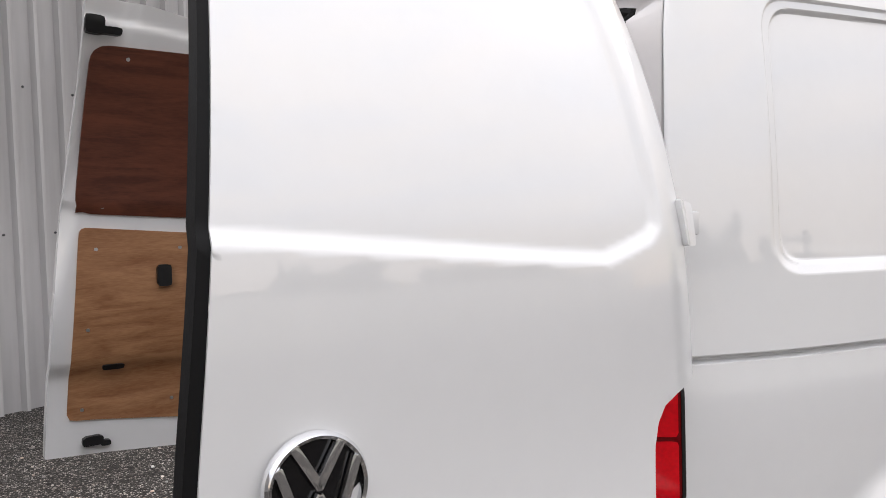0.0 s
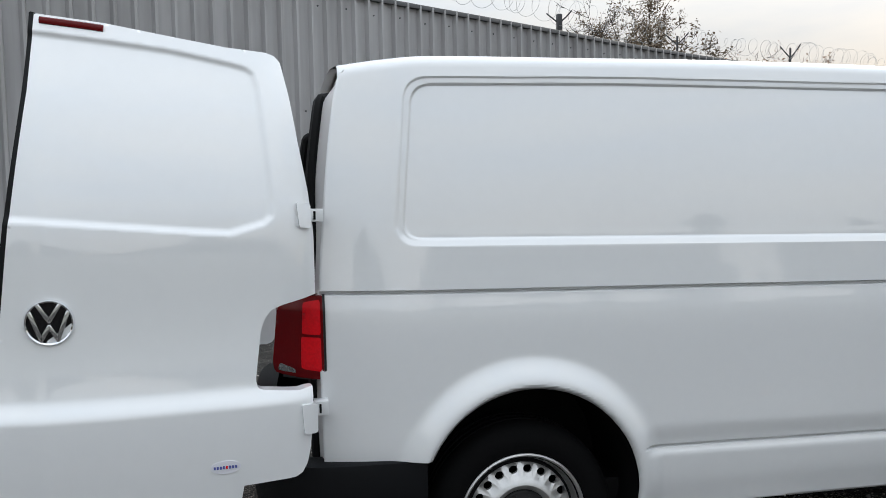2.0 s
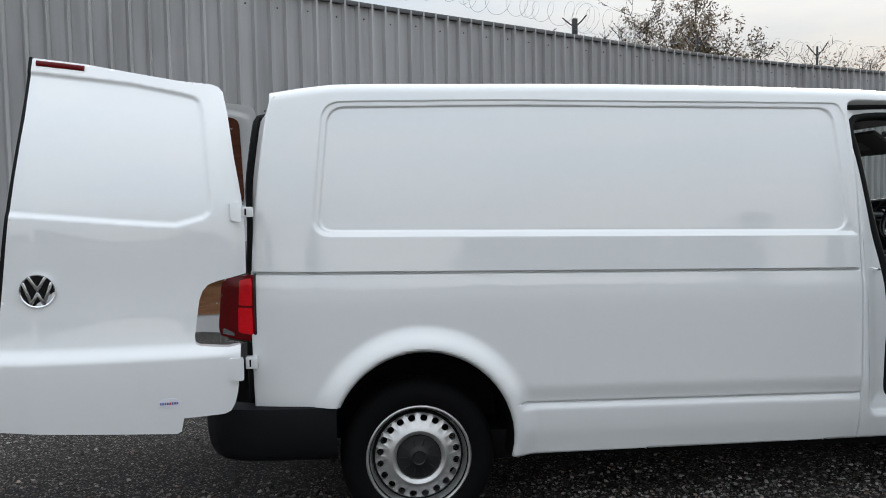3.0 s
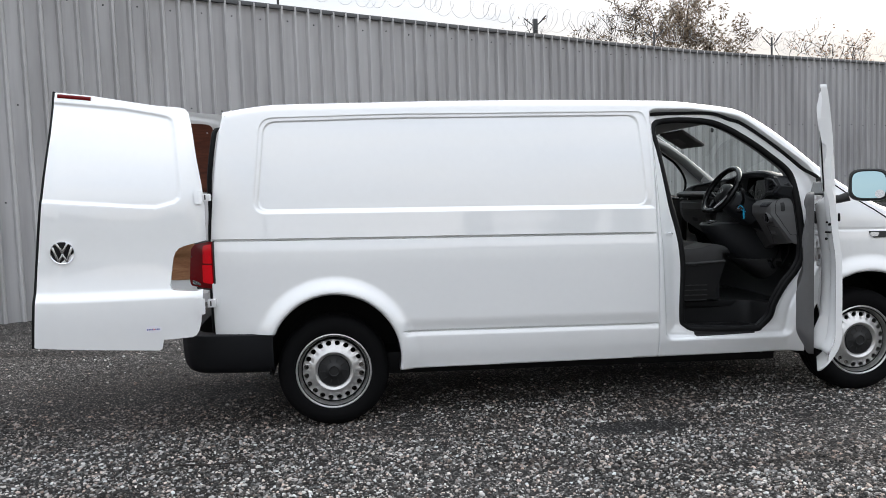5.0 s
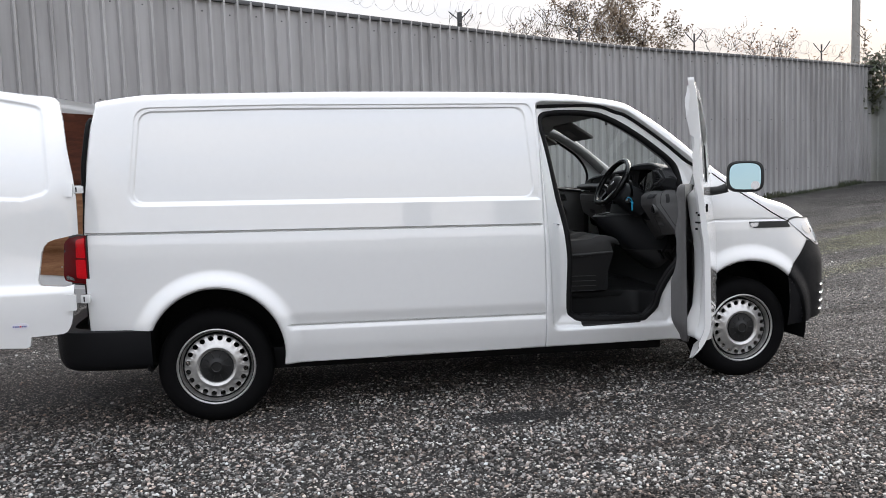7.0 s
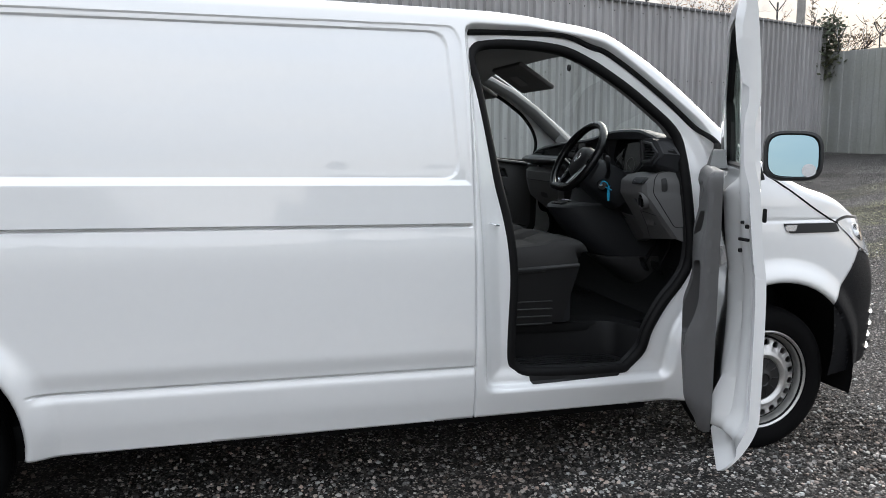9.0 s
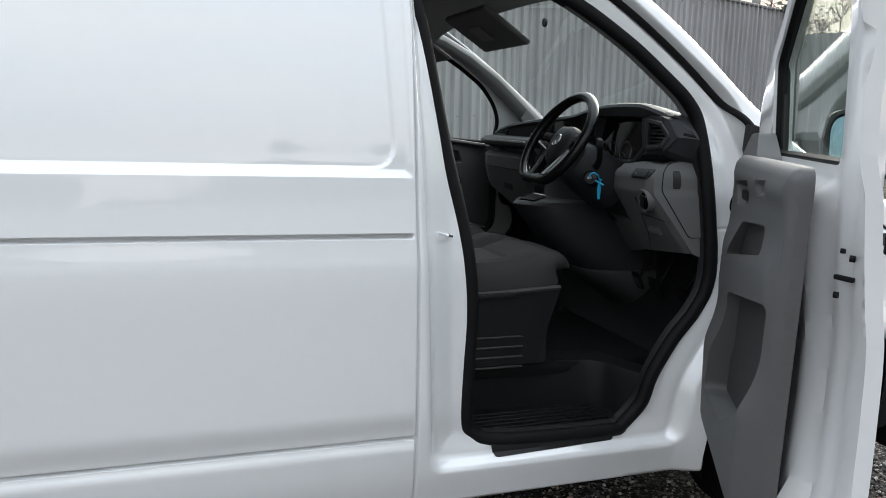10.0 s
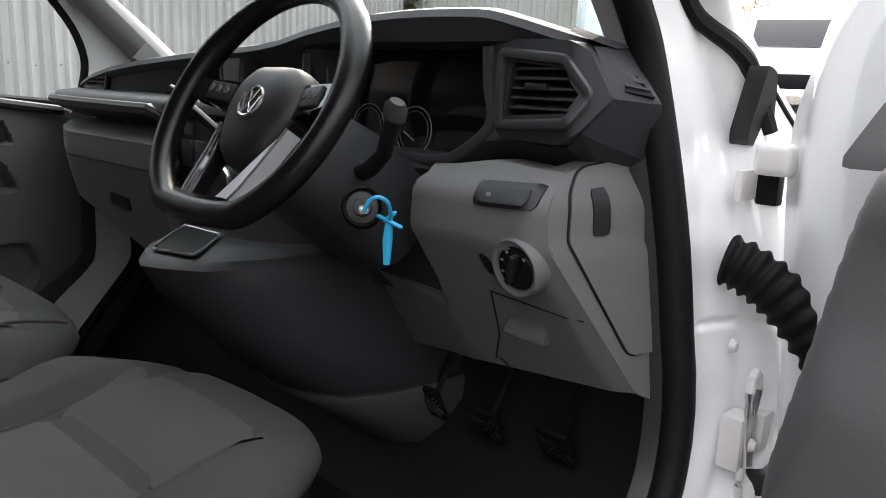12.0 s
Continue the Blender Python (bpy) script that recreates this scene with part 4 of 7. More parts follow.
# ---- rear frame, lamps, bumper ----
bm = bmesh.new()
zz = np.linspace(0.50, 1.80, 40)
sect_o = [(float(rear_x(z)), float(side_y(rear_x(z), z)) + 0.006, float(z)) for z in zz]
top_o = [(-0.545, 0.18 + t * (MID - 0.18), 1.862 + 0.05 * (1 - (1 - t) ** 2)) for t in np.linspace(0, 1, 10)]
half = sect_o + [(-0.572, 0.14, 1.83)] + top_o
ring_o = half + [(x, 2 * MID - y, z) for x, y, z in half[::-1][1:]]
def inset(p, d, dx):
    x, y, z = p
    k = 1 if y < MID else -1
    side = step01(abs(y - MID), MID - 0.35, MID - 0.16)
    return (x + dx, y + k * d * float(side), z - d * float(step01(z, 1.72, 1.84)))
for d0, x0, d1, x1, mat, name, lab in ((0.0, 0.0, 0.075, 0.03, WHITE_TONED, "rear_frame", "white painted rear door frame"), (0.075, 0.03, 0.11, 0.16, WHITE_TONED, "rear_frame", "")):
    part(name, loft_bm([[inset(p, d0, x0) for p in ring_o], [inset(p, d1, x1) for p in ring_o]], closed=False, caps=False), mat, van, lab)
def seal_line(p, d, out):
    lean = float(step01(p[2], 1.22, 1.50) * (1 - step01(p[2], 1.80, 1.87)))
    return Vector(inset(p, d, -0.012 - out * lean)) + Vector((0, 0, 0.03 * float(step01(p[2], 1.72, 1.84))))
part("rear_seal", tube_bm([seal_line(p, 0.10, 0.024) for p in ring_o], [0.024 - 0.014 * float(step01(p[2], 1.78, 1.86)) for p in ring_o], 8, up=(1, 0, 0)), RUBBER, van, "black rubber rear door seal")
part("rear_flange", loft_bm([[inset(p, 0.008, 0.004) for p in ring_o], [tuple(seal_line(p, 0.09, 0.018)) for p in ring_o]], closed=False, caps=False), WHITE_TONED, van, "white flange behind the rear door seal")
part("cargo_lining", loft_bm([[inset(p, 0.11, 0.16) for p in ring_o if p[2] > 0.82], [(2.0, inset(p, 0.11, 0)[1], inset(p, 0.11, 0)[2]) for p in ring_o if p[2] > 0.82]], closed=False, caps=False), PLY, van, "plywood cargo lining")
part("cargo_floor", box_bm(0.7, MID, 0.52, 2.7, 1.04, 0.04, 0.004), MAT_FLOOR, van, "dark cargo floor")

LAMP_R = rounded([(-0.664, 1.095), (-0.72, 1.087), (-0.785, 1.073), (-0.812, 1.045), (-0.832, 0.86), (-0.826, 0.825), (-0.76, 0.819), (-0.664, 0.817)], 0.012, 2)
def lamp_y(x, z):
    return 0.052 + 0.55 * np.clip(-0.672 - x, 0, 1) + 1.6 * np.clip(-0.672 - x, 0, 1) ** 2 - 0.012 * step01(z, 0.82, 0.86) * (1 - step01(z, 1.04, 1.09))
def lamp_side(y_of):
    lamp = empty("rear_lamp", None, van)
    tagged(lamp, "red rear lamp cluster")
    slab("lens", LAMP_R, lambda x, z: y_of(lamp_y(x, z)), lambda x, z: y_of(lamp_y(x, z) + 0.10), DARKRED, lamp, "dark red lens", step=0.01)
    for poly in ([(-0.740, 0.85), (-0.738, 0.955), (-0.676, 0.957), (-0.676, 0.845)], [(-0.735, 0.965), (-0.730, 1.068), (-0.676, 1.08), (-0.676, 0.965)]):
        slab("brake_lens", rounded(poly, 0.006, 2), lambda x, z: y_of(lamp_y(x, z) - 0.004), lambda x, z: y_of(lamp_y(x, z) + 0.004), RED, lamp, "bright red lens", step=0.008)
    slab("reverse_lens", rounded([(-0.815, 0.835), (-0.81, 0.862), (-0.76, 0.848), (-0.755, 0.832)], 0.006, 2), lambda x, z: y_of(lamp_y(x, z) - 0.003), lambda x, z: y_of(lamp_y(x, z) + 0.004), SATIN, lamp, "clear reversing lens", step=0.008)
    slab("lamp_edge", [(-0.668, 0.815), (-0.668, 1.096), (-0.660, 1.096), (-0.660, 0.815)], lambda x, z: y_of(lamp_y(x, z) - 0.002), lambda x, z: y_of(lamp_y(x, z) + 0.05), BLACK, lamp, step=0.01)
    slab("lamp_housing", [(-0.80, 0.80), (-0.80, 1.09), (-0.66, 1.09), (-0.66, 0.80)], lambda x, z: y_of(lamp_y(x, z) + 0.06), lambda x, z: y_of(lamp_y(x, z) + 0.14), BLACK, lamp, step=0.02)
lamp_side(lambda y: y)
lamp_side(lambda y: 2 * MID - y)
for z0, z1 in ((1.318, 1.385), (0.70, 0.775)):
    for y0 in (0.02, 2 * MID - 0.02):
        part("hinge_block", box_bm(-0.682, y0, (z0 + z1) / 2, 0.046, 0.05, (z1 - z0) * 0.62, 0.004, 2), WHITE, van, "white painted hinge block")
        # a dark bar on the block's face paints the shaded slot of the hinge
        part("hinge_pin", box_bm(-0.686, y0 - 0.024 * (1 if y0 < MID else -1), (z0 + z1) / 2, 0.007, 0.006, (z1 - z0) * 0.40, 0.001, 1), RUBBER, van, "dark bar painted in for the shaded hinge slot")

plan = spline([(-0.345, -0.006, 0), (-0.60, -0.004, 0), (-0.76, 0.02, 0), (-0.86, 0.10, 0), (-0.915, 0.30, 0), (-0.94, MID, 0)], 8)
plan = [(p.x, p.y) for p in plan]
plan = plan + [(x, 2 * MID - y) for x, y in plan[::-1][1:]]
def bumper_ring(z, ins):
    out = []
    for k, (x, y) in enumerate(plan):
        a, b = Vector(plan[max(k - 1, 0)]), Vector(plan[min(k + 1, len(plan) - 1)])
        t = (b - a).normalized()
        out.append((x + t.y * ins, y - t.x * ins, z))
    return out
prof = [(0.10, 0.548), (0.02, 0.548), (0.004, 0.542), (0.0, 0.52), (0.004, 0.42), (0.012, 0.36), (0.03, 0.325), (0.06, 0.31), (0.12, 0.31)]
part("rear_bumper", loft_bm([bumper_ring(z, i) for i, z in prof], closed=False, caps=False), BUMPER, van, "dark grey plastic rear bumper")
for y0 in (0.10, 2 * MID - 0.10):
    part("mud_flap", box_bm(-0.37, y0 + 0.02, 0.42, 0.012, 0.20, 0.24, 0.003), RUBBER, van, "black mud flap")

# ---- front door aperture ----
def ap_y(x, z):
    return float(side_y(np.array(x), np.array(z)))
part("door_seal", tube_bm([Vector((x, ap_y(x, z) + 0.012, z)) for x, z in DOOR_HOLE], 0.0215, 10, True, up=(0, 1, 0)), RUBBER, van, "black rubber door seal")
cx0, cz0 = 2.58, 1.12
rim = [(x, z) for x, z in DOOR_HOLE]
def shrink(x, z, k):
    v = Vector((cx0 - x, cz0 - z)).normalized()
    return x + v.x * k, z + v.y * k
def lining(points):
    return loft_bm([[(x, ap_y(x, z) + 0.004, z) for x, z in points], [(shrink(x, z, 0.015)[0], ap_y(x, z) + 0.03, shrink(x, z, 0.015)[1]) for x, z in points],
                    [(shrink(x, z, 0.02)[0], ap_y(x, z) + 0.05, shrink(x, z, 0.02)[1]) for x, z in points]], closed=False, caps=False)
front = [k for k, (x, z) in enumerate(rim) if x > 2.50 and z > 1.41]
part("pillar_lining", lining(rim[front[0]:front[-1] + 1]), GREYL, van, "pale grey trim inside the windscreen pillar")
part("aperture_lining", lining(rim[front[-1]:] + rim[:front[0] + 1]), BLACK, van, "black trim inside the door opening")
gutter = [(2.035, 1.838), (2.2, 1.846), (2.43, 1.846), (2.56, 1.806), (2.65, 1.772), (2.89, 1.605), (3.02, 1.505), (3.09, 1.455), (3.14, 1.40), (3.16, 1.345)]
part("drip_seal", tube_bm([Vector((p.x, ap_y(p.x, p.y) - 0.002, p.y)) for p in spline([(a, b, 0) for a, b in gutter], 8)], 0.012, 8, up=(0, 1, 0)), RUBBER, van, "black rubber strip along the roof edge")
slab("step_plate", rounded([(2.272, 0.437), (2.265, 0.482), (2.668, 0.492), (2.676, 0.445)], 0.008, 2), lambda x, z: side_y(x, z) - 0.004, lambda x, z: side_y(x, z) + 0.004, BLACK, van, "black plastic step plate", step=0.01)
slab("pillar_seal", rounded([(3.100, 1.428), (3.112, 1.345), (3.125, 1.328), (3.21, 1.325), (3.135, 1.42)], 0.006, 3), lambda x, z: 0.050 + 0.26 * np.clip(1.425 - z, 0, 1), lambda x, z: 0.075 + 0.26 * np.clip(1.425 - z, 0, 1), BLACK, van, "black moulded seal at the pillar foot", step=0.012)
striker = empty("striker", None, van)
tagged(striker, "steel door striker")
part("plate", box_bm(2.108, 0.090, 1.090, 0.025, 0.006, 0.05, 0.002), STEEL, striker)
part("loop", tube_bm([Vector(p) for p in ((2.098, 0.088, 1.098), (2.103, 0.044, 1.098), (2.114, 0.034, 1.096), (2.124, 0.036, 1.093), (2.128, 0.046, 1.090), (2.124, 0.090, 1.088))], 0.0045, 8), CHROME, striker)

# ---- driver's door, swung open ----
OPEN = Matrix.Translation((2.63, -0.90, 0)) @ Matrix.Rotation(radians(58.2), 4, "Z") @ Matrix.Translation((-2.03, 0.0, 0))
fdoor = empty("front_door", OPEN, van)
tagged(fdoor, "open white driver door with grey plastic trim")
FD_OUT = rounded([(2.045, 0.40), (2.033, 0.8), (2.03, 1.2), (2.012, 1.70), (2.000, 1.862), (1.998, 1.892), (2.03, 1.882), (2.42, 1.866), (2.60, 1.822), (3.01, 1.50), (3.075, 1.36), (3.07, 0.95), (2.92, 0.72), (2.80, 0.54), (2.74, 0.40)], 0.04, 4)
FD_WIN = rounded([(2.125, 1.345), (2.085, 1.80), (2.42, 1.795), (2.56, 1.745), (2.79, 1.59), (2.80, 1.345)], 0.03, 4)
def fd_out(x, z):
    return side_y(np.minimum(x, 2.80), z, False) + 0.085 * np.clip((0.60 - z) / 0.20, 0, 1) ** 2 * (1 - step01(x, 2.45, 2.7)) - 0.052 * np.clip((z - 1.25) / 0.62, 0, 1.05) ** 1.2
def fd_in(x, z):
    d, _, _ = nearest(DOOR_HOLE, x, z)
    d = np.where(inside(DOOR_HOLE, x, z), d, -d)
    dt = nearest(TRIM, x, z)[0] * np.where(inside(TRIM, x, z), 1, -1)
    hollow = np.maximum(step01(dt, 0.025, 0.05), step01(x, 2.5, 2.7) * step01(dt, -0.03, 0.0))
    bulge = 0.098 * (1 - 0.55 * hollow) * step01(d, -0.012, 0.03) * (1 - step01(z, 1.27, 1.32)) * (1 - step01(x, 2.55, 2.75) * (1 - step01(dt, 0.0, 0.03)))
    foot = step01(z, 0.455, 0.50)
    return fd_out(x, z) + 0.010 + (0.02 + bulge) * foot + 0.02 * foot * step01(d, -0.07, -0.02) + 0.02 * foot * (1 - step01(z, 0.5, 0.9)) * step01(d, -0.07, 0.0)
TRIM = rounded([(2.098, 1.34), (2.83, 1.34), (2.855, 1.28), (2.90, 1.1), (2.935, 0.96), (2.90, 0.72), (2.86, 0.50), (2.80, 0.45), (2.25, 0.45), (2.18, 0.55)], 0.04, 4)
slab("door_shell", FD_OUT, fd_out, fd_in, WHITE, fdoor, "white painted door shell", holes=[FD_WIN], step=0.013)
pane = slab("window_glass", FD_WIN, lambda x, z: fd_out(x, z) + 0.018, lambda x, z: fd_out(x, z) + 0.022, GLASS, fdoor, "clear side window glass", step=0.04)
pane.visible_shadow = False
part("window_channel", tube_bm([Vector((x, float(fd_out(np.array(x), np.array(z))) + 0.03, z)) for x, z in FD_WIN], 0.014, 6, True, up=(0, 1, 0)), RUBBER, fdoor, "black rubber window channel")
part("window_post", tube_bm([Vector((2.80, float(fd_out(np.array(2.8), np.array(z))) + 0.025, z)) for z in (1.33, 1.45, 1.60)], 0.018, 6, up=(0, 1, 0)), BLACK, fdoor)
T_HANDLE = rounded([(2.575, 1.225), (2.56, 1.285), (2.77, 1.27), (2.75, 1.205)], 0.012, 3)
T_SWITCH = rounded([(2.34, 1.264), (2.32, 1.30), (2.46, 1.292), (2.45, 1.255)], 0.01, 3)
T_PULL = rounded([(2.31, 1.135), (2.33, 1.20), (2.63, 1.175), (2.75, 1.07)], 0.02, 3)
T_POCKET = rounded([(2.18, 0.97), (2.17, 1.055), (2.67, 0.98), (2.75, 0.68), (2.44, 0.70), (2.22, 0.80)], 0.025, 3)
TRIM_IN = []
for (xa, za), (xb, zb), (xc, zc) in zip(TRIM[-1:] + TRIM[:-1], TRIM, TRIM[1:] + TRIM[:1]):
    turn = Vector((xc - xa, zc - za)).normalized()
    TRIM_IN.append((xb + 0.02 * turn.y, zb - 0.02 * turn.x))
def trim_f(x, z):
    swell = 0.048 * (1 - step01(z, 0.78, 0.96)) * step01(z, 0.44, 0.60) + 0.018 * step01(z, 0.84, 0.98) * (1 - step01(z, 1.08, 1.20)) + 0.012 * step01(z, 1.24, 1.30)
    d = nearest(TRIM, x, z)[0]
    return (fd_out(x, 0 * z + 1.0) + 0.150) + 0.003 + swell * step01(d, 0.0, 0.07) + 0.016 * np.sqrt(np.clip(d / 0.02, 0, 1)) + relief(x, z, [(T_HANDLE, -0.028, 0.012), (T_SWITCH, -0.014, 0.012)])
slab("door_trim", TRIM, lambda x, z: fd_out(x, 0 * z + 1.0) + 0.128, trim_f, GREYP, fdoor, "grey moulded plastic door trim", holes=[T_PULL, T_POCKET], step=0.008, refine=[TRIM_IN, T_HANDLE, T_SWITCH])
# recess floors are darker than the trim, with their shade in the colour
for name, poly, deep, lab in (("pull_recess", T_PULL, 0.034, "recess of the door pull, its shade put into a darker grey"), ("door_pocket", T_POCKET, 0.060, "inside of the door pocket, its shade put into a darker grey")):
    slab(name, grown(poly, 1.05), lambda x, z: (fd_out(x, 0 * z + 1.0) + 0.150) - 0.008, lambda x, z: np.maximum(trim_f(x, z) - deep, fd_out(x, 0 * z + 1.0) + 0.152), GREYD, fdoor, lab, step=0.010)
part("inner_handle", box_bm(2.665, 0.160, 1.238, 0.13, 0.012, 0.026, 0.005, 2), BLACK, fdoor, "black inner door handle")
slab("mirror_sail", rounded([(2.66, 1.33), (2.76, 1.402), (2.86, 1.397), (2.90, 1.32)], 0.015, 3), lambda x, z: fd_out(x, z) + 0.05, lambda x, z: fd_out(x, 0 * z + 1.3) + 0.115 - 0.25 * np.clip(z - 1.33, 0, 1), GREYP, fdoor, "grey triangular mirror cover", step=0.012)
for hx, hy, hz, r in ((2.098, 0.072, 1.187, 0.005), (2.078, 0.060, 1.176, 0.0065), (2.108, 0.074, 1.100, 0.0065)):
    bm = bmesh.new()
    bmesh.ops.create_cone(bm, cap_ends=True, segments=16, radius1=r, radius2=r, depth=0.008, matrix=Matrix.Translation((hx, hy, hz)) @ pose(0, 0, 0, 0, 90, 60))
    part("bolt_hole", bm, RUBBER, fdoor, "black bolt plug")
for wp in ((3.043, -0.07, 1.468), (3.082, -0.031, 1.384)):
    bm = bmesh.new()
    bmesh.ops.create_cone(bm, cap_ends=True, segments=16, radius1=0.006, radius2=0.006, depth=0.012, matrix=OPEN.inverted() @ Matrix.Translation(wp) @ Vector((-0.87, 0.46, -0.16)).to_track_quat("Z", "Y").to_matrix().to_4x4())
    part("bolt_hole", bm, RUBBER, fdoor, "dark bolt hole")
part("latch", box_bm(2.095, 0.066, 1.135, 0.042, 0.010, 0.010, 0.003, 2, pose(0, 0, 0, 0, 0, 35)), RUBBER, fdoor, "black door latch")
part("slot_plug", box_bm(2.031, 0.018, 1.215, 0.008, 0.012, 0.042, 0.005), RUBBER, fdoor, "black oval plug")
# wing mirror
mm = Matrix.Translation((3.225, -0.255, 1.385)) @ Matrix.Rotation(radians(-29.5), 4, "Z") @ pose(0, 0, 0, -6.5, 0, 0)
mirror = empty("wing_mirror", None, van)
tagged(mirror, "black wing mirror with bluish glass")
def mirror_ring(k, y):
    return [tuple(mm @ Vector((0.108 * k * c + 0.004, y, 0.096 * k * s - 0.004))) for c, s in [(math.copysign(abs(math.cos(t)) ** 0.55, math.cos(t)), math.copysign(abs(math.sin(t)) ** 0.55, math.sin(t))) for t in np.linspace(0, 2 * math.pi, 41)[:-1]]]
part("mirror_housing", loft_bm([mirror_ring(0.86, 0.008), mirror_ring(0.90, -0.004), mirror_ring(1.0, 0.0), mirror_ring(1.02, 0.02), mirror_ring(0.95, 0.06), mirror_ring(0.7, 0.10), mirror_ring(0.3, 0.115)]), BLACK, mirror)
part("mirror_glass", loft_bm([mirror_ring(0.84, 0.012), mirror_ring(0.84, 0.004)]), MIRROR, mirror, "bluish mirror glass")
bs = lathe_bm([(0.0, 0.0022), (0.026, 0.0022)], 24)
bmesh.ops.transform(bs, matrix=mm @ Matrix.Translation((0.062, 0, -0.06)), verts=bs.verts)
part("blind_spot_mirror", bs, SATIN, mirror, "small round stick-on mirror")
part("mirror_arm", tube_bm([mm @ Vector(p) for p in ((-0.10, 0.03, -0.07), (-0.15, 0.04, -0.085), (-0.21, 0.05, -0.09))], [0.03, 0.026, 0.03], 10), BLACK, mirror)

# hinges, check strap and wiring bellows on the front pillar
fp = empty("door_hinge", None, van)
tagged(fp, "white painted front door hinge with bolts")
part("leaf", box_bm(3.165, 0.068, 1.278, 0.15, 0.010, 0.040, 0.003), WHITE_TONED, fp)
part("bracket", box_bm(3.118, 0.030, 1.314, 0.06, 0.045, 0.040, 0.010, 3), WHITE_TONED, fp)
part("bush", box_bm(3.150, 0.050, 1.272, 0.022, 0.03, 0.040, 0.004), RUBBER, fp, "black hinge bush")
part("bolt", lathe_bm([(0.0, -0.008), (0.007, -0.008), (0.009, -0.005), (0.011, 0.0)], 12), WHITE_TONED, fp).location = (3.115, 0.073, 1.276)
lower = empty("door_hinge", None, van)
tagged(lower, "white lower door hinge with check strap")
part("leaf", box_bm(3.080, 0.028, 0.950, 0.045, 0.03, 0.072, 0.004), WHITE_TONED, lower)
part("bracket", box_bm(3.145, 0.018, 0.957, 0.08, 0.03, 0.052, 0.005), WHITE_TONED, lower)
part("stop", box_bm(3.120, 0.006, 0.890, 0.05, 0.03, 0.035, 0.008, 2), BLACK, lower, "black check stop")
part("strap", tube_bm([Vector(p) for p in ((3.071, 0.013, 0.92), (3.069, 0.013, 1.022), (3.073, 0.013, 1.040), (3.082, 0.013, 1.046), (3.091, 0.013, 1.040), (3.095, 0.013, 1.022), (3.093, 0.013, 0.915))], 0.0062, 8), WHITE_TONED, lower)
part("strap", tube_bm(spline([Vector(p) for p in ((3.071, 0.014, 0.925), (3.071, 0.014, 0.885), (3.081, 0.012, 0.866), (3.100, 0.008, 0.862), (3.120, 0.004, 0.872))], 5), 0.0055, 8), WHITE_TONED, lower)
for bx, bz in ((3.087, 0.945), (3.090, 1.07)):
    part("bolt", lathe_bm([(0.0, -0.008), (0.006, -0.008), (0.008, -0.005), (0.010, 0.0)], 12), WHITE_TONED, lower).location = (bx, 0.011 if bz < 1 else 0.052, bz)
bell = []
for k in range(73):
    t = k / 72
    bell.append(Vector((3.062 + 0.014 + 0.02 * t, 0.066 - 0.14 * t, 1.185 - 0.03 * t - 0.085 * t * t)))
part("wiring_bellows", tube_bm(bell, [0.0215 + 0.0022 * math.sin(k * 0.785) for k in range(73)], 18, flat=1.5), RUBBER, van, "black ribbed rubber wiring bellows")

# headlights, and the black strip along the wing
for flip in (False, True):
    def lamp_f(x, z, off, flip=flip):
        y = side_y(x, z, False) + off
        return 2 * MID - y if flip else y
    lamp = empty("headlight", None, van)
    tagged(lamp, "clear headlight with bright reflector")
    slab("lens", LAMP_F, lambda x, z: lamp_f(x, z, -0.006), lambda x, z: lamp_f(x, z, 0.01), LAMP_CLEAR, lamp, "clear lamp lens", step=0.012)
    rim_o = [(a + 0.008 * (a - 3.90) / 0.19, b + 0.012 * (b - 1.02) / 0.08) for a, b in LAMP_F]
    slab("lamp_rim", rim_o, lambda x, z: lamp_f(x, z, -0.003), lambda x, z: lamp_f(x, z, 0.008), BLACK, lamp, "black lamp surround", step=0.012)
    slab("reflector", rounded([(3.86, 1.02), (3.86, 1.07), (3.97, 1.06), (3.99, 1.01), (3.93, 0.985)], 0.015, 2), lambda x, z: lamp_f(x, z, -0.009), lambda x, z: lamp_f(x, z, 0.0), CHROME, lamp, "bright reflector", step=0.012)
slab("wing_strip", STRIP_F, lambda x, z: side_y(x, z) - 0.005, lambda x, z: side_y(x, z) + 0.004, BLACK, van, "black trim strip on the wing", step=0.010)

# shut line of the bonnet, chip badge on the wing strip, bright slats in the bumper
seam = []
for x in np.linspace(3.20, 3.74, 30):
    z = float(top_z(np.array(x))) - 0.062 - 0.055 * float(step01(x, 3.45, 3.75))
    seam.append(Vector((x, float(side_y(np.array(x), np.array(z))) - 0.0005, z)))
part("bonnet_gap", tube_bm(seam, 0.0042, 6, up=(0, 1, 0)), RUBBER, van, "dark shut line beside the bonnet")
slab("wing_badge", rounded([(3.432, 1.052), (3.428, 1.078), (3.492, 1.078), (3.48, 1.052)], 0.006, 2), lambda x, z: side_y(x, z) - 0.009, lambda x, z: side_y(x, z) + 0.002, SATIN, van, "small bright badge plate", step=0.008)
for k in range(4):
    z = 0.635 - 0.058 * k
    path = [Vector((float(x), float(side_y(np.array(x), np.array(z))) - 0.004, z)) for x in np.linspace(4.02, 4.22, 10)]
    part("bumper_slat", tube_bm(path, 0.011, 8, flat=0.7, up=(0, 0, 1)), CHROME, van, "bright bumper slat")


# ---- cab interior ----
def facing(a, b, c):
    """Panels that face the seats: outline in (y, z), depth along x."""
    return np.stack([c, a, b], -1)


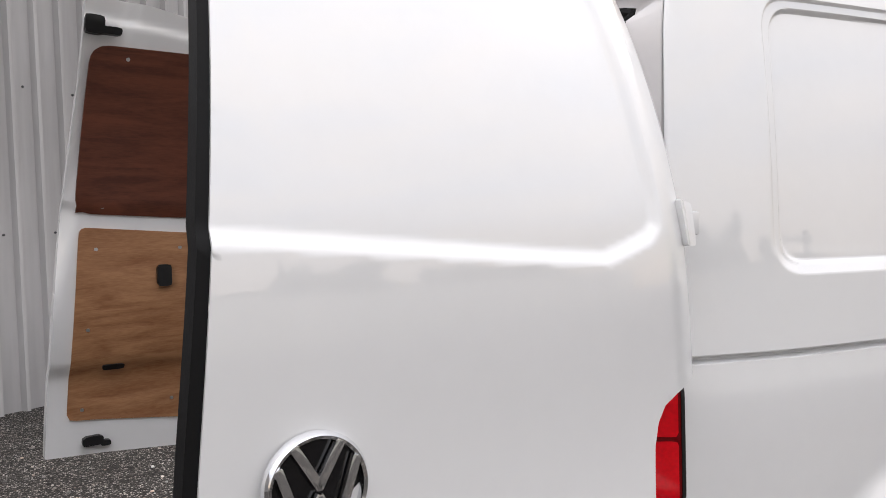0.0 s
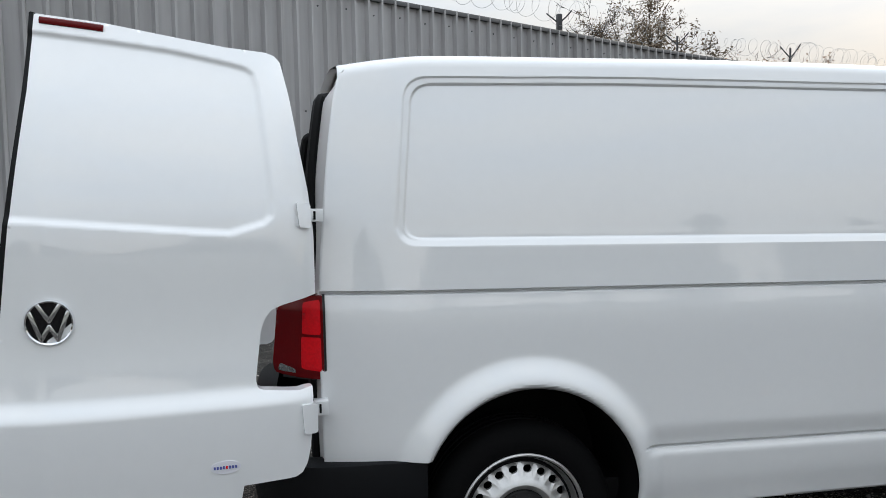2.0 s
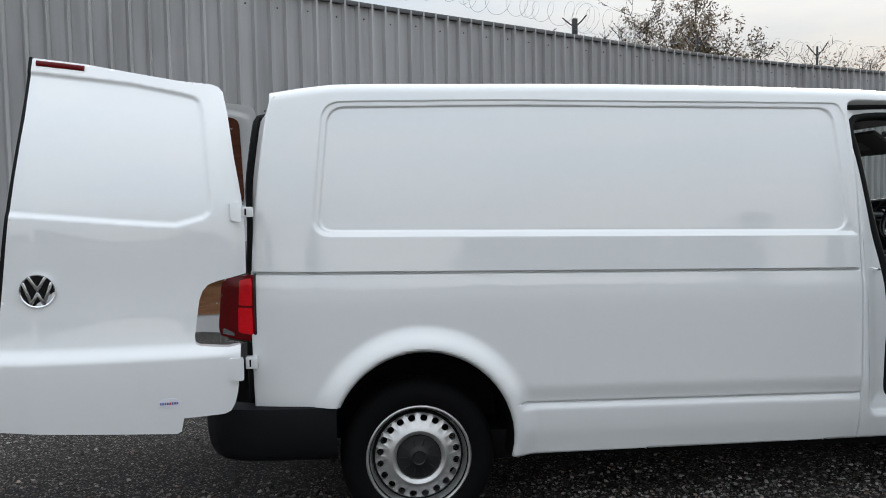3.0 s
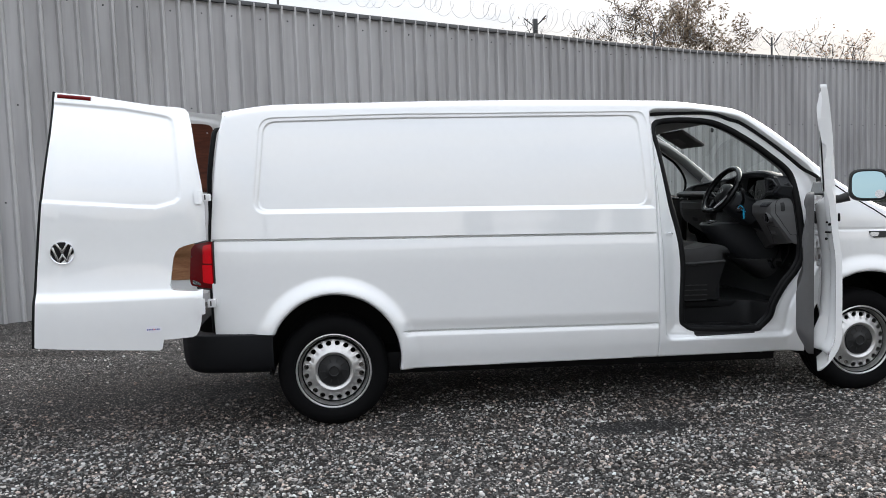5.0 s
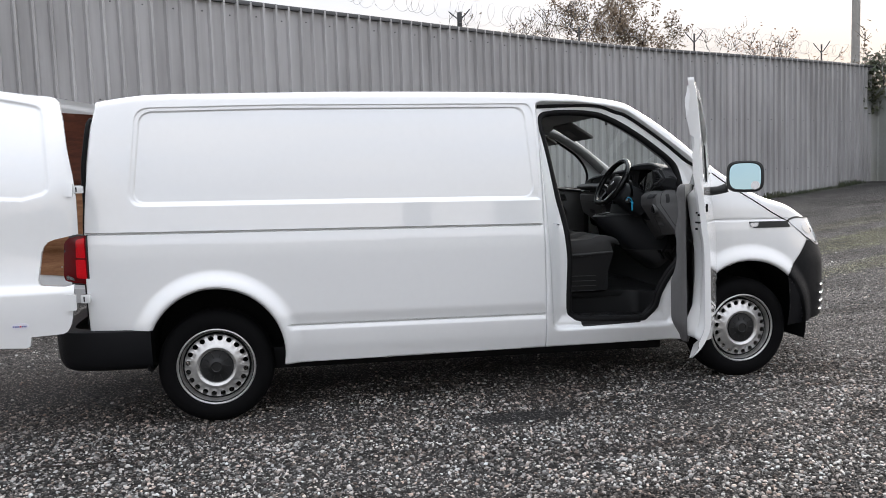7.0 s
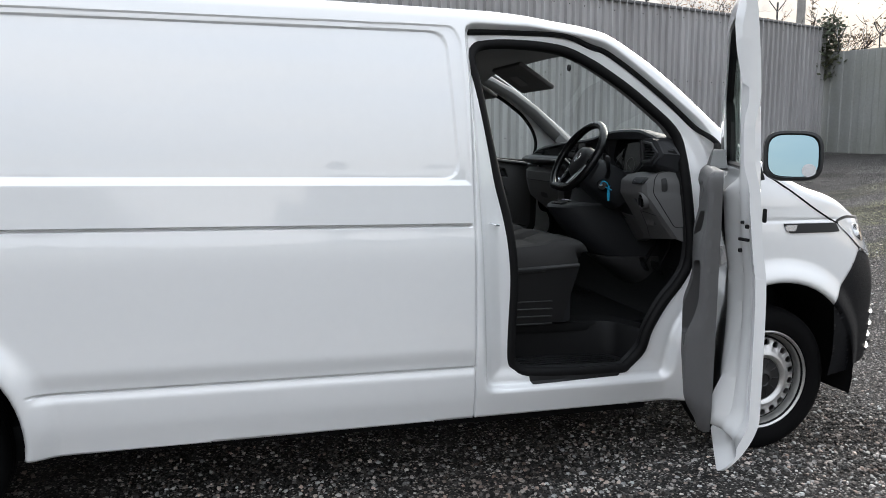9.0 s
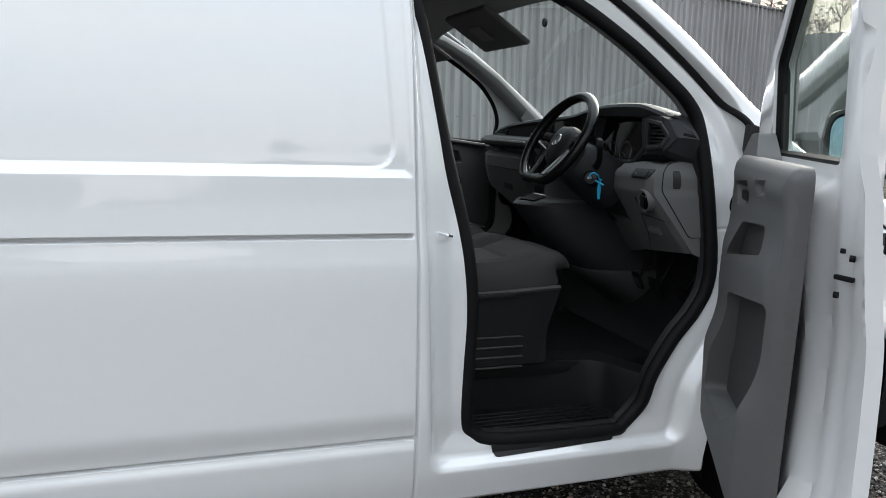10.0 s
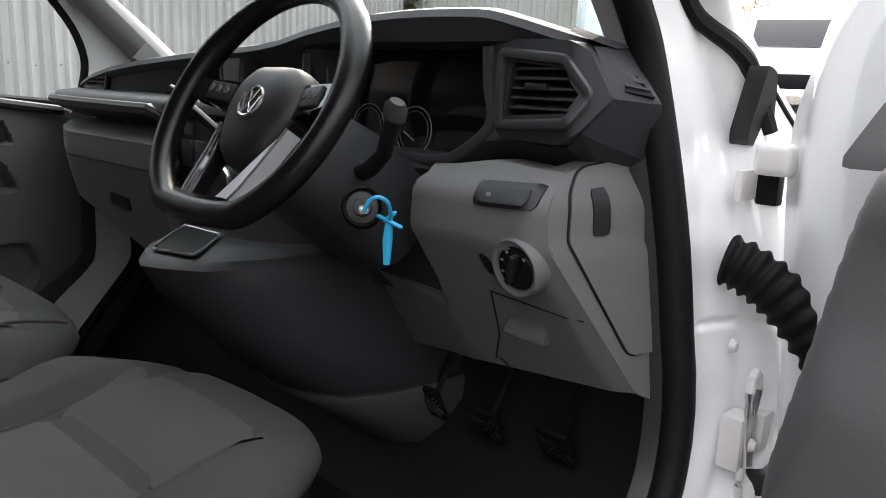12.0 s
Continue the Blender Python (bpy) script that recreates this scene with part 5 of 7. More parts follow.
part("cab_floor", box_bm(2.66, 1.03, 0.60, 1.2, 1.46, 0.04, 0.01), MAT_FLOOR, van, "black rubber cab floor")
part("step_well", loft_bm([[(2.16, 0.065, 0.47), (2.80, 0.065, 0.47), (2.80, 0.31, 0.475), (2.16, 0.31, 0.475)], [(2.16, 0.065, 0.44), (2.80, 0.065, 0.44), (2.80, 0.31, 0.44), (2.16, 0.31, 0.44)]]), MAT_FLOOR, van, "black ribbed step well")
for k in range(7):
    part("tread_rib", box_bm(2.47, 0.10 + 0.028 * k, 0.475, 0.50, 0.008, 0.006, 0.002, 1), MAT_FLOOR, van)
riser = [(2.17, 0.31), (2.50, 0.305), (2.68, 0.285), (2.745, 0.25), (2.77, 0.19), (2.80, 0.12), (2.83, 0.07)]
riser = [(p.x, p.y) for p in spline([(a, b, 0) for a, b in riser], 6)]
part("step_riser", loft_bm([[(x, y, 0.46) for x, y in riser], [(x, y + 0.01, 0.60) for x, y in riser], [(x + 0.01, y + 0.02, 0.622) for x, y in riser], [(x + 0.05, y + 0.12, 0.625) for x, y in riser]], closed=False, caps=False), MAT_FLOOR, van, "black step riser")
part("toe_board", loft_bm([[(2.98, 0.10, 0.60), (2.98, 1.80, 0.60)], [(3.15, 0.10, 0.82), (3.15, 1.80, 0.82)], [(3.22, 0.10, 1.30), (3.22, 1.80, 1.30)]], closed=False, caps=False), MAT_FLOOR, van, "black sloping toe board")
part("bulkhead", box_bm(2.03, MID, 1.16, 0.02, 1.52, 1.30, 0.006), GREYP, van, "grey bulkhead behind the seats")
part("headliner", loft_bm([[(2.0, y, 1.80 + 0.07 * (1 - ((y - MID) / 0.75) ** 4)) for y in np.linspace(0.20, 1.70, 14)], [(2.35, y, 1.79 + 0.07 * (1 - ((y - MID) / 0.75) ** 4)) for y in np.linspace(0.20, 1.70, 14)], [(2.62, y, 1.765 + 0.05 * (1 - ((y - MID) / 0.75) ** 4)) for y in np.linspace(0.22, 1.68, 14)]], closed=False, caps=False), GREYL, van, "pale grey cloth headliner")


def seat(y0, y1, name, label, nose=0.0):
    """A cloth seat: bolstered cushion with welts, a stitched centre, a base with its cover and lever."""
    s = empty(name, None, van)
    tagged(s, label)
    w, mid_y = y1 - y0, (y0 + y1) / 2

    def top(x, y):
        k = abs(y - mid_y) / (w / 2)
        crown = curve1(x, [2.05, 2.20, 2.42, 2.53, 2.61, 2.662, 2.70], [0.945, 0.945, 0.955, 0.978, 0.986, 0.971, 0.93])
        return float(crown) + 0.022 * float(step01(k, 0.42, 0.66)) * float(1 - step01(x, 2.52, 2.64)) - 0.05 * float(step01(k, 0.86, 1.04)) - 0.010 * math.exp(-((k - 0.50) / 0.045) ** 2)

    def ring(x, edge):
        out, n = [], 29
        for k in np.linspace(-1, 1, n):
            y = mid_y + (w / 2 - edge) * math.copysign(abs(k) ** 0.9, k)
            out.append((x + nose - 0.115 * abs(k) ** 3 * float(step01(x, 2.35, 2.68)), y, top(x, y)))
        low = 0.875 + 0.02 * float(step01(x, 2.6, 2.7))
        return out + [(x + nose - 0.10 * float(step01(x, 2.35, 2.68)), y1 - edge - 0.004, low), (x + nose - 0.10 * float(step01(x, 2.35, 2.68)), y0 + edge + 0.004, low)]
    rows = [(2.05, 0.01), (2.15, 0.0), (2.25, 0.0), (2.34, 0.0), (2.40, 0.0), (2.45, 0.0), (2.50, 0.0), (2.55, 0.0), (2.59, 0.002), (2.625, 0.006), (2.652, 0.014), (2.675, 0.028), (2.690, 0.044), (2.698, 0.06)]
    part("cushion", loft_bm([ring(*r) for r in rows]), CLOTH, s, "dark grey cloth seat cushion")
    half = min(0.128, w * 0.26)
    centres = (mid_y,) if w < 0.7 else (mid_y - w * 0.24, mid_y + w * 0.24)
    for c in centres:
        sec = []
        for x in np.linspace(2.08, 2.632, 26):
            spread = half + 0.02 * float(step01(x, 2.50, 2.62))
            dip = 0.007 * math.exp(-((x - 2.457) / 0.010) ** 2)
            sec.append([(x + nose - 0.115 * abs((c + spread * k - mid_y) / (w / 2)) ** 3 * float(step01(x, 2.35, 2.68)), c + spread * k, top(x, c + spread * k) + 0.0035 - 0.013 * float(step01(x, 2.57, 2.632)) - dip) for k in np.linspace(-1, 1, 15)])
        part("cushion_centre", loft_bm(sec, closed=False, caps=False), CLOTH2, s, "mid grey cloth centre panel with a cross seam")
        for sgn in (-1, 1):
            part("welt", tube_bm([Vector((x + nose, c + sgn * (half + 0.02 * float(step01(x, 2.50, 2.62)) + 0.002), top(x, c + sgn * (half + 0.002)) + 0.003)) for x in np.linspace(2.10, 2.61, 20)], 0.0028, 6), CLOTH, s)
        part("seam", tube_bm([Vector((2.457 + nose, c + half * k, top(2.457, c) - 0.004)) for k in np.linspace(-1, 1, 9)], 0.0024, 5), RUBBER, s)
    part("seat_base", box_bm(2.32 + nose, mid_y, 0.755, 0.46, w - 0.05, 0.25, 0.02, 2), DASH, s, "black plastic seat base")
    part("base_cover", loft_bm([[(2.12, y0 - 0.002, 0.872), (2.575, y0 - 0.002, 0.892), (2.545, y0 + 0.004, 0.79), (2.50, y0 + 0.012, 0.64), (2.12, y0 + 0.012, 0.64)], [(2.12, y0 + 0.03, 0.872), (2.57, y0 + 0.03, 0.892), (2.54, y0 + 0.03, 0.79), (2.49, y0 + 0.03, 0.64), (2.12, y0 + 0.03, 0.64)]]), BLACK, s, "black seat side cover")
    part("cover_lip", tube_bm([Vector(p) for p in ((2.13, y0 - 0.004, 0.872), (2.36, y0 - 0.006, 0.881), (2.57, y0 - 0.004, 0.892))], 0.006, 6, flat=1.4), GREYD, s)
    part("lever", box_bm(2.28, y0 - 0.012, 0.872, 0.26, 0.016, 0.016, 0.006, 2, pose(0, 0, 0, 0, -2, 0)), BLACK, s, "black seat lever")
    for k in range(4):
        part("vent_slot", box_bm(2.33, y0 + 0.006, 0.735 - 0.033 * k, 0.24, 0.012, 0.005, 0.002, 1), GREYD, s)
    part("backrest", loft_bm([[(x - 0.05 * (z - 1.0), y, z) for x, y in ((2.04, y0 + i), (2.12, y0 + i), (2.13, mid_y), (2.12, y1 - i), (2.04, y1 - i))] for z, i in ((0.97, 0.02), (1.2, 0.01), (1.45, 0.03), (1.55, 0.06))]), CLOTH, s, "dark grey cloth backrest")
    return s


seat(0.245, 0.755, "driver_seat", "dark grey cloth driver seat on black base")
seat(0.81, 1.70, "passenger_seat", "dark grey cloth double passenger seat", -0.035)

# dashboard: crest, face and ledge run across the cab, the binnacle is cut into the driver's half
dash = empty("dashboard", None, van)
tagged(dash, "dark grey moulded dashboard")
ys = [0.19, 0.22, 0.26, 0.30, 0.325, 0.345, 0.37, 0.42, 0.48, 0.54, 0.62, 0.68, 0.71, 0.74, 0.78, 0.84, 0.92, 1.0, 1.1, 1.25, 1.4, 1.52, 1.62, 1.70, 1.76]
crest_z = curve1(np.array(ys), [0.13, 0.20, 0.26, 0.34, 0.44, 0.55, 0.67, 0.83, 1.03, 1.38, 1.60, 1.76], [1.434, 1.450, 1.467, 1.484, 1.486, 1.482, 1.468, 1.444, 1.431, 1.402, 1.368, 1.335])
crest_x = curve1(np.array(ys), [0.13, 0.18, 0.26, 0.45, 0.65, 0.8, 1.0, 1.3, 1.55, 1.76], [2.94, 2.91, 2.892, 2.88, 2.88, 2.89, 2.885, 2.88, 2.895, 2.96])
ledge_x = curve1(np.array(ys), [0.13, 0.30, 0.74, 0.80, 0.92, 1.0, 1.3, 1.5, 1.62, 1.72, 1.78], [2.935, 2.92, 2.915, 2.90, 2.85, 2.803, 2.795, 2.81, 2.85, 2.905, 2.96])
rows = []
for y, cz, cx, lx in zip(ys, crest_z, crest_x, ledge_x):
    cz, cx, lx = float(cz), float(cx), float(lx)
    pit = float(step01(y, 0.325, 0.345) * (1 - step01(y, 0.68, 0.71)))
    block = float(1 - step01(y, 0.30, 0.325))
    lip = min(1.441, cz - 0.026)
    face = cx + 0.016 + 0.095 * pit + 0.02 * block
    low_z = 1.335 - 0.05 * float(step01(y, 0.33, 0.42) * (1 - step01(y, 0.62, 0.71)))
    rows.append([(3.28, y, 1.36), (3.13, y, cz - 0.045), (cx + 0.06, y, cz - 0.005), (cx + 0.022, y, cz), (cx + 0.006, y, cz - 0.004), (cx, y, cz - 0.014), (cx + 0.010, y, lip), (face, y, lip - 0.004),
                 (max(lx + 0.03, face), y, low_z + 0.012), (lx + 0.010 + 0.02 * pit, y, low_z + 0.004), (lx, y, low_z - 0.006), (lx - 0.003, y, low_z - 0.018), (lx + 0.008, y, low_z - 0.030), (lx + 0.05, y, low_z - 0.046), (3.1, y, low_z - 0.06)])
part("dash_top", loft_bm(rows), DASH, dash, "dark textured dash top")


def pit_x(y, z):
    return 2.962 + 0.12 * (z - 1.33)


slab("instrument_glass", rounded([(0.340, 1.345), (0.338, 1.44), (0.45, 1.452), (0.62, 1.45), (0.705, 1.43), (0.70, 1.34), (0.60, 1.278), (0.42, 1.276)], 0.02, 3), pit_x, lambda y, z: pit_x(y, z) + 0.015, GLOSSB, dash, "gloss black instrument glass", step=0.02, to=facing)
for y0 in (0.517, 0.622):
    for r, mat in ((0.037, GREYL), (0.030, GREYD)):
        d = lathe_bm([(r - 0.001, -0.001), (r, -0.002), (r + 0.001, -0.001)], 40, "x")
        bmesh.ops.transform(d, matrix=Matrix.Translation((2.957, y0, 1.316)) @ pose(0, 0, 0, 0, 7, 0), verts=d.verts)
        part("dial_ring", d, mat, dash, "thin grey dial ring")
    part("needle", box_bm(2.956, y0 + 0.010, 1.308, 0.001, 0.026, 0.002, 0, 1, pose(0, 0, 0, 30, 0, 0)), GREYL, dash)
bez = [(p.x, p.y) for p in spline([(a, b, 0) for a, b in ((0.333, 1.435), (0.330, 1.39), (0.322, 1.345), (0.342, 1.318), (0.385, 1.292), (0.425, 1.282), (0.514, 1.280), (0.60, 1.281), (0.66, 1.296), (0.70, 1.33), (0.715, 1.38), (0.712, 1.425))], 6)]
part("instrument_bezel", tube_bm([Vector((2.905 + 0.06 * float(step01(y, 0.34, 0.50)) * float(1 - step01(z, 1.29, 1.33)) * 0.3, y, z)) for y, z in bez], 0.0085, 8, up=(1, 0, 0), flat=0.8), TRIMD, dash, "satin dark surround of the instruments")


def face_x(y, z):
    """Front of the dash above its ledge."""
    yy = np.asarray(y, float)
    lx, cx, cz = curve1(yy, ys, ledge_x) + 0.03, curve1(yy, ys, crest_x) + 0.016, curve1(yy, ys, crest_z) - 0.026
    return np.maximum(lx, cx) + 0 * np.asarray(z, float)


# driver's vent in its angled block, with the facet that turns to the door
def vent_x(y, z):
    return 2.876 + 0.20 * (y - 0.18) + 0.9 * np.clip(0.185 - y, 0, 1) + 0.25 * np.clip(1.345 - z, 0, 1)


HEX = [(0.286, 1.417), (0.196, 1.409), (0.177, 1.379), (0.190, 1.358), (0.297, 1.350)]
BLOCK = rounded([(0.331, 1.446), (0.19, 1.440), (0.170, 1.430), (0.146, 1.376), (0.176, 1.336), (0.202, 1.320), (0.31, 1.322), (0.329, 1.345)], 0.006, 2)
slab("vent_panel", BLOCK, vent_x, lambda y, z: vent_x(y, z) + 0.06, DASH, dash, "dark faceted block round the air vent", holes=[HEX], step=0.006, to=facing)
fr = rounded([(0.304, 1.428), (0.192, 1.418), (0.165, 1.379), (0.186, 1.346), (0.307, 1.338)], 0.008, 3)
part("vent_surround", tube_bm([Vector((float(vent_x(np.array(y), np.array(z))) - 0.003, y, z)) for y, z in fr], 0.0068, 8, True, up=(1, 0, 0), flat=0.8), TRIMD, dash, "satin dark vent surround")
vent = empty("air_vent", None, dash)
tagged(vent, "black air vent with slats")
slab("vent_back", grown(HEX, 1.05), lambda y, z: vent_x(y, z) + 0.034, lambda y, z: vent_x(y, z) + 0.05, RUBBER, vent, step=0.02, to=facing)
for k in range(5):
    z = 1.361 + 0.0118 * k
    run = [y for y in np.linspace(0.15, 0.31, 120) if inside(HEX, np.array([y]), np.array([z]))[0]]
    part("slat", loft_bm([[(float(vent_x(np.array(y), np.array(z))) + a, y, z + b) for a, b in ((0.003, -0.001), (0.028, 0.004), (0.028, 0.0062), (0.003, 0.0018))] for y in np.linspace(run[0] + 0.002, run[-1] - 0.002, 4)]), DASH, vent)
part("vent_tab", box_bm(float(vent_x(np.array(0.242), np.array(1.386))) + 0.002, 0.242, 1.387, 0.012, 0.034, 0.009, 0.003), BLACK, vent)
facet = [[(2.898, 0.171, 1.434), (2.910, 0.147, 1.377), (2.892, 0.176, 1.335), (2.905, 0.205, 1.317), (2.93, 0.31, 1.315)],
         [(2.955, 0.160, 1.437), (2.967, 0.117, 1.373), (3.000, 0.136, 1.300), (2.955, 0.185, 1.290), (2.96, 0.31, 1.287)],
         [(3.04, 0.20, 1.42), (3.03, 0.185, 1.365), (3.05, 0.20, 1.30), (3.06, 0.21, 1.288), (3.10, 0.31, 1.285)]]
part("end_facet", loft_bm(facet, closed=False, caps=False), DASH, dash, "dark end facet of the dash", smooth=False)
part("hood_corner", loft_bm([[(2.888, 0.20, 1.451), (2.90, 0.20, 1.457), (3.1, 0.20, 1.43)], [(2.892, 0.172, 1.441), (2.905, 0.168, 1.446), (3.1, 0.16, 1.425)], [(2.93, 0.160, 1.434), (2.96, 0.157, 1.438), (3.05, 0.19, 1.42)]], closed=False, caps=False), DASH, dash)
side_vent = empty("side_vent", None, dash)
tagged(side_vent, "small triangular side demister vent")
st, sr, sl = Vector((2.9430, 0.1625, 1.422)), Vector((2.9555, 0.1215, 1.380)), Vector((2.9240, 0.1425, 1.385))
out_v = (sr - st).cross(sl - st).normalized()
out_v = out_v if out_v.x < 0 else -out_v
part("vent_back", loft_bm([[p + out_v * 0.002 for p in (st, sr, sl)], [p - out_v * 0.006 for p in (st, sr, sl)]]), RUBBER, side_vent, smooth=False)
for k in range(4):
    t = 0.30 + 0.18 * k
    part("slat", tube_bm([st.lerp(sl, t) + out_v * 0.003, st.lerp(sr, t) + out_v * 0.003], 0.0022, 5), DASH, side_vent)


def sloped_vent(shape, slats):
    v = empty("air_vent", None, dash)
    tagged(v, "black air vent with slats")
    o = rounded(shape, 0.006, 2)
    slab("vent_back", o, lambda y, z: face_x(y, z) - 0.004, lambda y, z: face_x(y, z) + 0.02, RUBBER, v, step=0.012, to=facing)
    part("vent_frame", tube_bm([Vector((float(face_x(y, z)) - 0.008, y, z)) for y, z in o], 0.0045, 6, True, up=(1, 0, 0)), TRIMD, v)
    za, zb = min(p[1] for p in shape), max(p[1] for p in shape)
    for k in range(slats):
        z = za + (zb - za) * (k + 0.7) / (slats + 0.4)
        run = [y for y in np.linspace(0.9, 1.7, 400) if inside(o, np.array([y]), np.array([z]))[0]]
        part("slat", tube_bm([Vector((float(face_x(y, z)) - 0.009, y, z)) for y in np.linspace(run[0] + 0.003, run[-1] - 0.003, 3)], 0.0042, 5, flat=0.5), DASH, v)


sloped_vent([(1.105, 1.338), (1.030, 1.416), (0.955, 1.420), (1.020, 1.338)], 5)
sloped_vent([(1.435, 1.346), (1.415, 1.388), (1.50, 1.374), (1.585, 1.350)], 4)
slab("screen", rounded([(0.715, 1.376), (0.715, 1.424), (0.945, 1.418), (0.945, 1.374)], 0.006, 2), lambda y, z: face_x(y, z) - 0.010, lambda y, z: face_x(y, z) + 0.01, GLOSSB, dash, "black display screen", step=0.02, to=facing)
scr = rounded([(0.705, 1.366), (0.705, 1.432), (0.955, 1.425), (0.955, 1.364)], 0.008, 2)
part("screen_frame", tube_bm([Vector((float(face_x(y, z)) - 0.008, y, z)) for y, z in scr], 0.003, 6, True, up=(1, 0, 0)), TRIMD, dash)
for k in range(4):
    part("button", box_bm(float(face_x(0.735, 1.39)) - 0.014, 0.727, 1.384 + 0.011 * k, 0.006, 0.018, 0.008, 0.002), DASH, dash)
# no hollow here: a flush black panel paints the shelf's shaded inside
slab("open_shelf", rounded([(1.165, 1.342), (1.050, 1.416), (1.400, 1.390), (1.422, 1.345)], 0.008, 2), lambda y, z: face_x(y, z) - 0.004, lambda y, z: face_x(y, z) + 0.01, RUBBER, dash, "flat dark panel for the shade inside the dash shelf", step=0.03, to=facing)
lt = np.linspace(1.04, 1.74, 16)
part("ledge_trim", loft_bm([[(float(x) + a, y, 1.322 + b) for a, b in ((0.012, 0.010), (-0.006, 0.007), (-0.011, 0.0), (-0.008, -0.012), (0.012, -0.014))] for y, x in zip(lt, curve1(lt, ys, ledge_x))]), GREYD, dash, "grey ledge strip")
part("ledge_trim", loft_bm([[(2.798 + 0.3 * s * 0.1 + a, 1.04 - 0.085 * s, 1.322 - 0.03 * s + b) for a, b in ((0.02, 0.010), (-0.006, 0.007), (-0.011, 0.0), (-0.008, -0.012), (0.02, -0.014))] for s in (0, 0.5, 1)]), TRIMD, dash)

# grey knee panel on the driver's side, its removable end cap and switches
def knee_edge(z):
    return 0.122 + 0.36 * np.clip(z - 1.017, -0.05, 0.19) + 0.06 * np.clip(z - 1.207, 0, 1)


def panel_x(y, z):
    return 2.848 + 0.045 * step01(z, 1.245, 1.305) + 0.62 * np.clip(1.195 - z, 0, 1) + 0.22 * np.clip(y - 0.40, 0, 1) + 0.012 * step01(0.03 - (y - knee_edge(z)), 0, 0.03)


kz = np.linspace(1.288, 1.012, 14)
KNEE = [(float(knee_edge(z)), float(z)) for z in kz] + [(0.385, 0.982), (0.473, 0.968), (0.535, 0.955), (0.60, 0.94), (0.60, 1.088), (0.44, 1.078), (0.402, 1.072), (0.398, 1.12), (0.412, 1.20), (0.408, 1.258), (0.385, 1.280), (0.30, 1.295)]
slab("knee_panel", KNEE, panel_x, lambda y, z: panel_x(y, z) + 0.05, GREYP, dash, "grey plastic knee panel", step=0.011, to=facing)


def cap_y(x, z):
    xe = panel_x(knee_edge(z), z)
    return knee_edge(z) - 0.42 * (x - xe)


SIDE = [(float(panel_x(knee_edge(z), z)), float(z)) for z in kz] + [(3.02, 0.99), (3.07, 1.03), (3.07, 1.32), (2.96, 1.308)]
slab("side_trim", SIDE, cap_y, lambda x, z: cap_y(x, z) + 0.03, GREYP, dash, "grey side of the knee panel", step=0.012)
CAPO = rounded([(2.912, 1.294), (3.02, 1.315), (3.03, 1.070), (2.962, 1.062), (2.884, 1.205), (2.888, 1.262)], 0.012, 3)
slab("end_cap", CAPO, lambda x, z: cap_y(x, z) - 0.004, lambda x, z: cap_y(x, z) + 0.004, GREYP, dash, "grey removable end cap", step=0.012)
part("cap_gap", tube_bm([Vector((x, float(cap_y(np.array(x), np.array(z))) - 0.0008, z)) for x, z in CAPO], 0.0022, 5, True, up=(0, 1, 0)), RUBBER, dash)
slab("cap_slot", rounded([(2.914, 1.213), (2.914, 1.270), (2.936, 1.274), (2.936, 1.217)], 0.003, 1), lambda x, z: cap_y(x, z) - 0.006, lambda x, z: cap_y(x, z) + 0.002, BLACK, dash, step=0.01)
slab("card_slot", rounded([(0.206, 1.244), (0.204, 1.275), (0.298, 1.271), (0.296, 1.240)], 0.005, 2), lambda y, z: panel_x(y, z) - 0.004, lambda y, z: panel_x(y, z) + 0.01, BLACK, dash, "black switch blank", step=0.008, to=facing)
slab("slot_button", rounded([(0.216, 1.249), (0.215, 1.267), (0.288, 1.264), (0.287, 1.246)], 0.003, 1), lambda y, z: panel_x(y, z) - 0.007, lambda y, z: panel_x(y, z), DASH, dash, step=0.008, to=facing)
part("slot_print", box_bm(float(panel_x(0.272, 1.256)) - 0.0075, 0.272, 1.256, 0.001, 0.007, 0.006), GREYL, dash)
sx = float(panel_x(np.array(0.231), np.array(1.172)))
SWM = Matrix.Translation((sx, 0.231, 1.172)) @ pose(0, 0, 0, 0, -12, -6)
for name, prof, mat in (("switch_ring", [(0.040, 0.016), (0.039, -0.005), (0.036, -0.012), (0.031, -0.010), (0.030, -0.004)], GREYP), ("light_switch", [(0.030, -0.004), (0.027, -0.009), (0.0, -0.009)], GLOSSB)):
    d = lathe_bm(prof, 40, "x")
    bmesh.ops.transform(d, matrix=SWM, verts=d.verts)
    part(name, d, mat, dash, "round light switch" if mat is GLOSSB else "")
part("switch_knob", box_bm(0, 0, 0, 0.014, 0.008, 0.040, 0.003, 2, SWM @ Matrix.Translation((-0.014, 0, 0)) @ pose(0, 0, 0, 20, 0, 0)), BLACK, dash)
for a in (-60, -20, 20, 60, 140):
    part("switch_print", box_bm(0, 0, 0, 0.001, 0.004, 0.003, 0, 1, SWM @ Matrix.Translation((-0.0096, 0.022 * math.cos(radians(a)), 0.022 * math.sin(radians(a))))), GREYL, dash)
slab("switch_blank", rounded([(0.272, 1.150), (0.284, 1.178), (0.296, 1.178), (0.290, 1.150)], 0.003, 1), lambda y, z: panel_x(y, z) - 0.002, lambda y, z: panel_x(y, z) + 0.01, BLACK, dash, step=0.008, to=facing)
flap = [(0.165, 1.108), (0.30, 1.121), (0.316, 1.05), (0.345, 1.0)]
